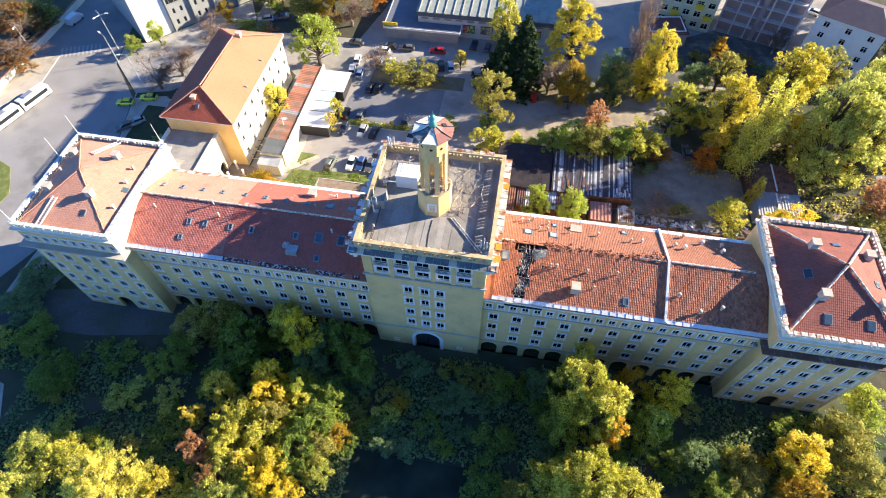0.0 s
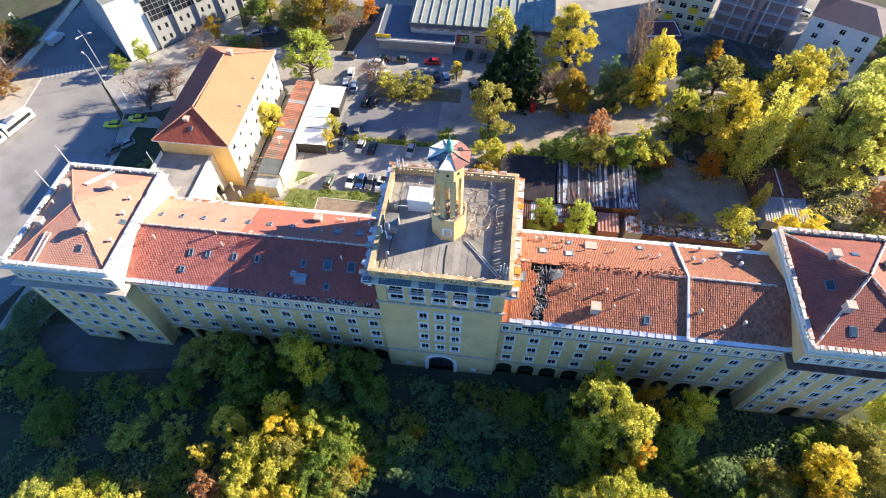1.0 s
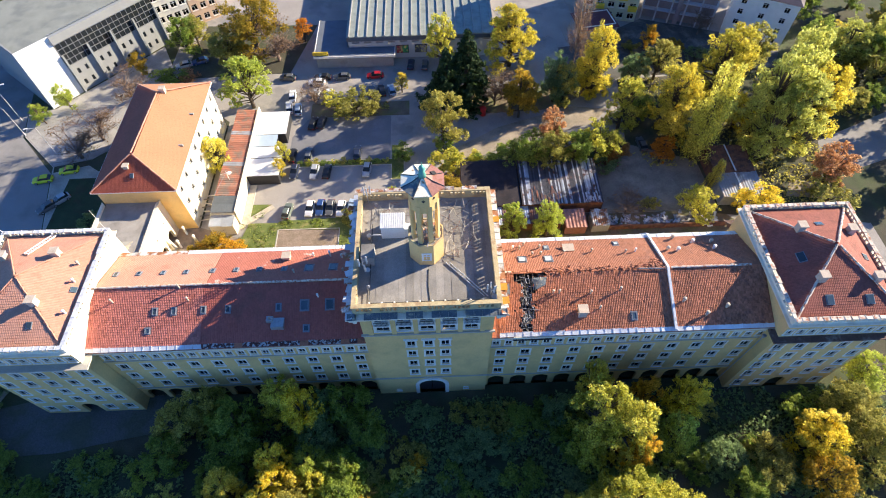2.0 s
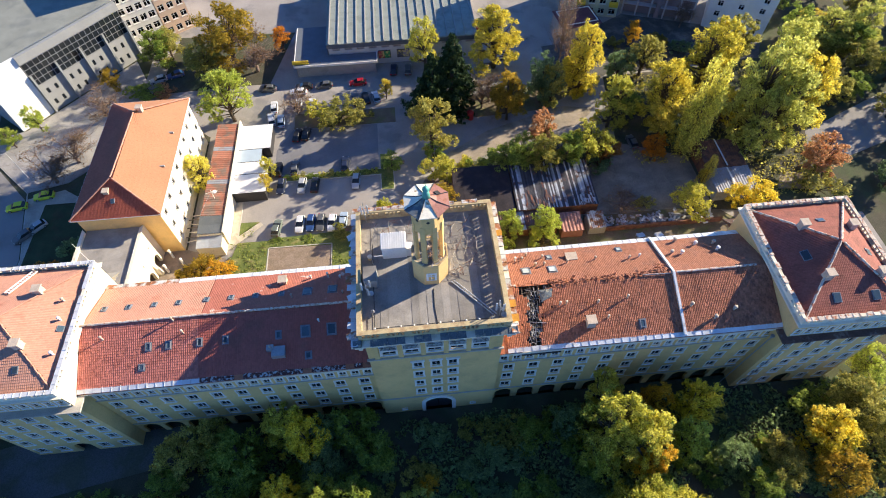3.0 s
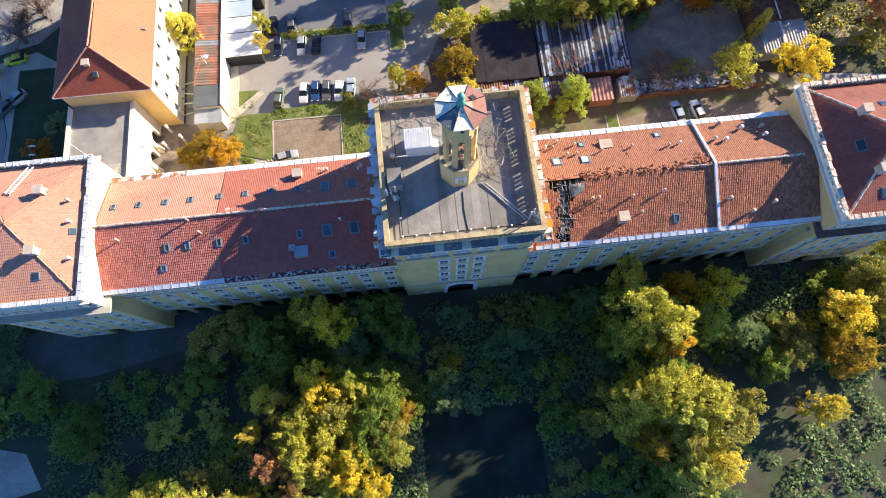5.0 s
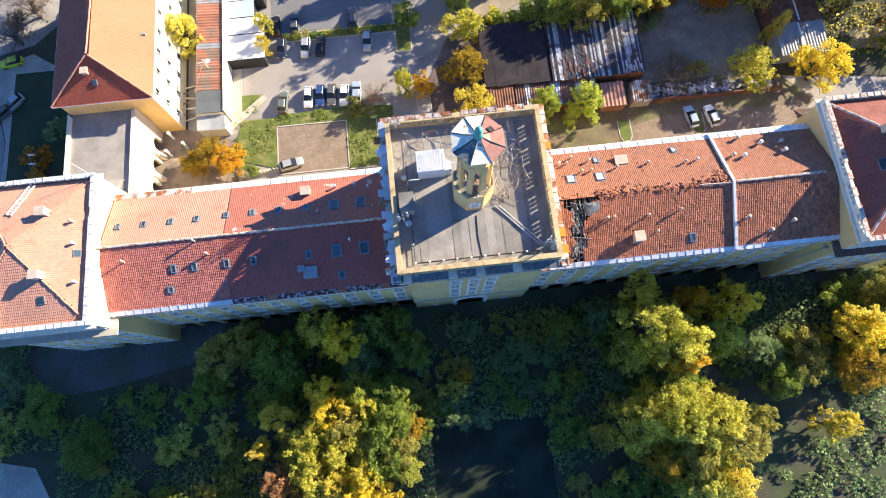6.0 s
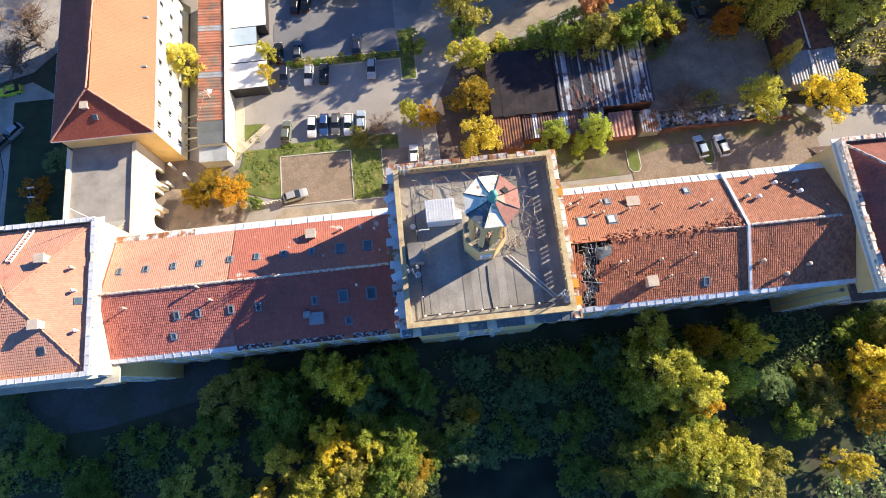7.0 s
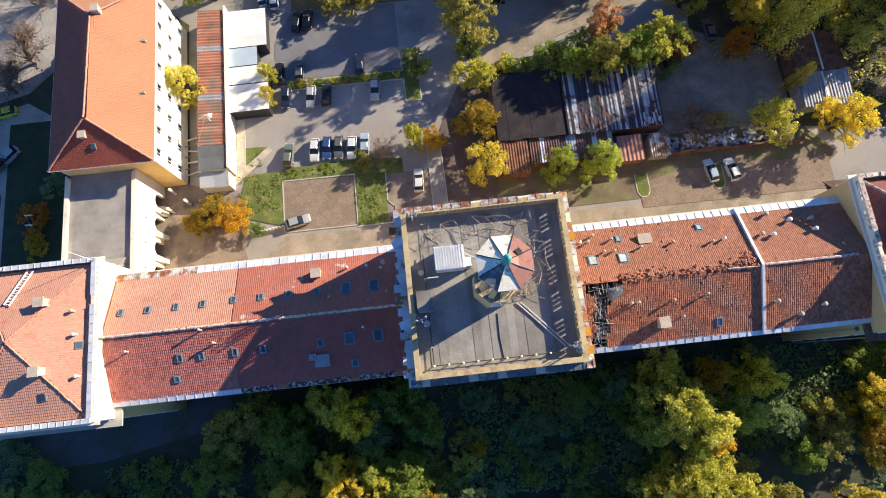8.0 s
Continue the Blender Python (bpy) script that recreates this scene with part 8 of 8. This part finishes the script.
# ---- things on the tower roof ----
TZ = 29.83
cabin = thing("rooftop_cabin", -3.25, 3.95, TZ, "white metal plant cabin with ribbed roof on the tower", "cabin")
part("body", Geo().box(-4.85, -1.7, 2.75, 5.15, TZ, 32.1), M_SHEETWHITE, cabin)
cr = part("roof", Geo().box(-4.95, -1.6, 2.65, 5.25, 32.1, 32.22), M_SHEETWHITE, cabin)
ribm = Geo().box(-0.06, 0.06, -1.3, 1.3, 0, 0.1).mesh("rib", M_SHEETWHITE)
for i in range(11):
    child("rib", ribm, cr, pose(-4.8 + i * 0.3, 3.95, 32.22))
part("side_unit", Geo().box(-1.7, -0.9, 2.9, 3.9, TZ, 31.6), M_SHEETWHITE, cabin)
part("duct", Geo().rod((-1.6, 4.6, 30.6), (0.2, 3.6, 30.6), 0.14, n=8), M_STEEL, cabin)


def antenna(x, y, z, h, panels, label, dish=False, mat=M_STEEL):
    w = thing("antenna_mast", x, y, z, label, "antenna", "rooftop antennas")
    part("mast", Geo().rod((x, y, z), (x, y, z + h), 0.06, 0.04, 6), mat, w)
    for k, (dx, dy, dz, pw, ph) in enumerate(panels):
        part("panel", Geo().box(x + dx - pw * 0.32, x + dx + pw * 0.32, y + dy - 0.06, y + dy + 0.06, z + dz, z + dz + ph), M_POLE, w)
        part("arm", Geo().rod((x, y, z + dz + ph / 2), (x + dx, y + dy, z + dz + ph / 2), 0.035, n=4), mat, w)
    if dish:
        part("dish", Geo().dome((x + 0.5, y - 0.3, z + 1.0), 0.38, -0.15, 12, 3), M_POLE, w, smooth=True)
    return w


antenna(-7.0, 9.2, TZ, 4.2, ((-0.4, 0.1, 1.6, 0.3, 1.8), (0.5, 0.0, 1.9, 0.3, 1.7), (0.1, -0.5, 2.2, 0.28, 1.5)), "grey mast with white panel antennas at the parapet")
antenna(-7.0, -2.6, TZ, 3.6, ((-0.5, 0.0, 1.4, 0.3, 1.6), (0.5, 0.3, 1.6, 0.3, 1.6), (0.3, -0.6, 1.2, 0.28, 1.4), (-0.6, 0.7, 0.9, 0.25, 1.2)), "cluster of panel antennas beside a cabinet", True)
antenna(9.1, -7.2, TZ, 3.4, ((-0.4, 0.2, 1.3, 0.3, 1.7), (0.4, -0.1, 1.5, 0.3, 1.6), (0.0, 0.5, 1.8, 0.25, 1.3), (0.7, 0.5, 0.9, 0.25, 1.3)), "cluster of panel antennas at the front corner", True)
antenna(-6.4, -5.6, TZ, 1.6, ((0.2, 0.1, 0.8, 0.3, 0.6),), "short mast with small panel")
antenna(-6.2, 1.9, TZ, 2.6, ((0.9, 0.1, 1.9, 1.9, 0.06),), "thin mast with long horizontal aerial")
cab = thing("equipment_cabinet", -6.6, -0.6, TZ, "dark grey equipment cabinet on the tarred roof", "cabinet")
part("body", Geo().box(-7.3, -5.7, -1.6, 0.6, TZ, 31.6), M_CONC, cab)
part("lid", Geo().box(-7.35, -5.65, -1.65, 0.65, 31.6, 31.68), M_TAR, cab)
for x, y in ((-6.6, 2.9),):
    d_ = thing("vent_stack", x, y, TZ, "squat pale roof vent", "vent", "roof vents")
    part("pipe", Geo().cyl((x, y), 0.25, 0.25, TZ, TZ + 0.6, 10), M_OCHRE, d_)
    part("cap", Geo().cyl((x, y), 0.34, 0.28, TZ + 0.6, TZ + 0.75, 10), M_CREAM, d_)
# collapsed steel lattice round the lantern
M_LATTICE = material("pale_weathered_angle_steel", (0.34, 0.315, 0.27), 0.6, 0.2, var=0.12, scale=2, bump=0.05)
lat = thing("steel_lattice", 2.0, 6.5, TZ, "collapsed light steel lattice lying on the tower roof", "lattice")
rng_ = random.Random(41)
nodes = [(-6.2 + i * 1.05 + rng_.uniform(-0.4, 0.4), y_ + rng_.uniform(-0.4, 0.4), TZ + rng_.uniform(0.1, 1.25)) for i in range(14) for y_ in (6.2, 7.4, 8.5)]
nodes += [(3.9 + i * 0.95 + rng_.uniform(-0.4, 0.4), -1.2 + j * 1.05 + rng_.uniform(-0.4, 0.4), TZ + rng_.uniform(0.08, 0.8)) for i in range(5) for j in range(7)]
pairs = sorted((math.dist(a, b), i, j) for i, a in enumerate(nodes) for j, b in enumerate(nodes) if i < j and 0.7 < math.dist(a, b) < 1.75)
for k, (d_, i, j) in enumerate(pairs):
    if rng_.random() < 0.75:
        part("lattice_bar", Geo().rod(nodes[i], nodes[j], 0.026, n=4), M_RUST if k % 4 == 0 else M_LATTICE, lat)
for off in (0.0, 0.45):
    c_ = thing("roof_cable", 6.2, -4, TZ, "pale cable conduit lying across the roof", "cable", "roof cables")
    part("conduit", Geo().rod((3.7 + off, -1.6, TZ + 0.12), (8.4 + off, -6.9, TZ + 0.12), 0.08, n=5), M_POLE, c_)
c_ = thing("roof_seam_pipe", 1.4, -4.8, TZ, "thin dark pipe running to the front edge", "pipe")
part("pipe", Geo().rod((1.4, -2.5, TZ + 0.06), (1.3, -5.0, TZ + 0.06), 0.05, n=5).rod((1.3, -5.0, TZ + 0.06), (1.5, -7.6, TZ + 0.06), 0.05, n=5), M_DARKMETAL, c_)
r_ = thing("roof_edge_rail", 1.0, -7.5, TZ, "low dark pipe rail along the roof edge", "rail")
part("rail", Geo().rod((-6.2, -7.5, TZ + 0.35), (8.2, -7.5, TZ + 0.35), 0.05, n=6), M_DARKMETAL, r_)
part("rail", Geo().rod((-6.2, -7.5, TZ + 0.35), (-6.2, 5.0, TZ + 0.35), 0.05, n=6), M_DARKMETAL, r_)
for i in range(10):
    part("post", Geo().rod((-6.2 + i * 1.6, -7.5, TZ), (-6.2 + i * 1.6, -7.5, TZ + 0.4), 0.06, n=5).dome((-6.2 + i * 1.6, -7.5, TZ + 0.4), 0.14, 0.12, 8, 2), M_WHITE, r_, "small white cap on the rail")
# crumbled tin pieces over the tower's west edge
for i in range(13):
    rng_ = random.Random(60 + i)
    y = -8.0 + i * 1.35
    child("loose_sheet", Geo().box(-0.7, 0.7, -0.45, 0.45, -0.02, 0.03).mesh("loose_sheet", M_TIN if i % 3 else M_TIN_RUST), tower, pose(-8.85 + rng_.uniform(-0.35, 0.3), y, 29.9, rng_.uniform(-6, 6), rng_.uniform(-18, 6), rng_.uniform(-20, 20)))

# masts and rods on the pavilion
for x, y, h in ((-63.2, 10.3, 4.0), (-63.2, 4.6, 4.2), (-47.6, 10.2, 4.5), (-63.2, -8.9, 3.0)):
    w = thing("aerial_rod", x, y, 24.4, "thin pale aerial rod on the parapet", "antenna", "parapet aerials")
    part("rod", Geo().rod((x, y, 24.3), (x - 0.25, y + 0.2, 24.4 + h), 0.045, 0.03, 5), M_WHITE, w)
    part("foot", Geo().box(x - 0.2, x + 0.2, y - 0.2, y + 0.2, 24.3, 24.5), M_STEEL, w)
for x, y in ((50.9, -9.9), (49.0, -8.6)):
    w = thing("rain_hopper", x, y, 18.0, "grey rainwater hopper under the cornice", "hopper", "rain hoppers")
    part("hopper", Geo().cyl((x, y), 0.16, 0.3, 18.0, 18.6, 8), M_STEEL, w)
    part("downpipe", Geo().rod((x, y, 18.1), (x, y + 0.15, 0.1), 0.08, n=6), M_STEEL, w)

# ---- street furniture ----


def street_lamp(x, y, h, ang, arms, label, z=0.1):
    w = thing("street_lamp", x, y, z, label, "street lamp", "street lamps")
    part("pole", Geo().rod((x, y, z), (x, y, h), 0.09, 0.05, 8).cyl((x, y), 0.16, 0.12, z, z + 0.9, 8), M_POLE, w)
    for k in range(arms):
        a = radians(ang + k * 360 / arms)
        e = (x + 1.8 * math.cos(a), y + 1.8 * math.sin(a), h + 0.3)
        part("arm", Geo().rod((x, y, h), e, 0.05, n=6), M_POLE, w)
        part("lamp_head", Geo().box(-0.4, 0.4, -0.16, 0.16, -0.06, 0.1, Matrix.Translation(e) @ Euler((0, 0, a)).to_matrix().to_4x4()), M_SHEETWHITE, w)
    return w


street_lamp(-97.6, 64.0, 10.0, 20, 3, "tall steel street lamp with three arms", 0.02)
street_lamp(-94.6, 58.6, 8.0, 150, 1, "steel street lamp at the kerb")
street_lamp(-118.0, 57.6, 9.0, 300, 1, "slim steel street lamp by the wall", 0.12)
street_lamp(-121.2, 71.3, 10.0, 300, 1, "slim steel street lamp by the wall", 0.0)
street_lamp(-85.0, 52.2, 8.0, 200, 1, "leaning pale pole at the pavement edge")
for x, y, h in ((-74.2, 24.3, 5.0), (-74.0, 22.6, 5.0)):
    w = thing("flag_pole", x, y, 0.16, "thin pole with small pale pennant", "flag pole", "flag poles")
    part("pole", Geo().rod((x, y, 0.1), (x + 2.6, y + 0.3, h), 0.05, n=6), M_STEEL, w)
    part("pennant", Geo().box(x + 2.5, x + 3.6, y + 0.2, y + 0.26, h - 0.4, h + 0.1), M_SHEETWHITE, w)
kiosk = thing("red_kiosk_can", 14.8, 60.6, 0.1, "bright red round kiosk by the lane", "kiosk")
part("body", Geo().cyl((14.8, 60.6), 0.75, 0.7, 0.05, 2.0, 14), M_REDPAINT, kiosk, smooth=False)
part("cap", Geo().dome((14.8, 60.6, 2.0), 0.85, 0.35, 14, 3), M_REDPAINT, kiosk, smooth=True)
w = thing("bench", -2.6, 48.2, 0.05, "pale wooden bench near the island", "bench")
part("seat", Geo().box(-3.6, -1.6, 47.9, 48.4, 0.42, 0.5), M_OLDWOOD, w)
part("support", Geo().box(-3.4, -3.2, 47.95, 48.35, 0.03, 0.42), M_CONC, w)
part("support", Geo().box(-2.0, -1.8, 47.95, 48.35, 0.03, 0.42), M_CONC, w)
# white picket gate by the lawn
w = thing("picket_gate", -32.4, 19.0, 0.1, "low white picket gate by the lawn", "gate")
for i in range(8):
    part("picket", Geo().box(-34.6 + i * 0.6, -34.35 + i * 0.6, 18.75 + i * 0.06, 18.83 + i * 0.06, 0.05, 1.1), M_WHITE, w)
part("rail", Geo().rod((-34.6, 18.79, 0.75), (-30.2, 19.25, 0.75), 0.05, n=4), M_WHITE, w)
# timber props and bits in the court
for i in range(7):
    rng_ = random.Random(200 + i)
    x, y = -45.6 + rng_.uniform(-0.7, 0.9), 30.5 + i * 1.1
    w = thing("timber_plank", x, y, 0.1, "loose pale timber plank leaning in the alley", "plank", "loose planks")
    part("board", Geo().box(-1.4, 1.4, -0.12, 0.12, -0.03, 0.03, Matrix.Translation((x, y, 0.5 + rng_.uniform(0, 0.5))) @ Euler((rng_.uniform(-0.2, 0.2), rng_.uniform(0.25, 0.4), rng_.uniform(-0.6, 0.6))).to_matrix().to_4x4()), M_OLDWOOD if i % 2 else M_CREAM, w)
# dish on the long shed
w = thing("satellite_mast", -41.0, 38.5, 4.1, "white mast with dishes on the shed roof", "antenna")
part("mast", Geo().rod((-41.0, 38.5, 4.0), (-41.0, 38.5, 6.6), 0.07, n=6), M_WHITE, w)
part("crossbar", Geo().rod((-42.2, 38.2, 6.0), (-39.8, 38.9, 6.0), 0.05, n=5), M_WHITE, w)
part("dish", Geo().dome((-40.4, 38.4, 6.2), 0.5, 0.2, 12, 3), M_WHITE, w, smooth=True)
part("guy", Geo().rod((-41.0, 38.5, 6.3), (-43.3, 34.0, 4.3), 0.03, n=4), M_STEEL, w)
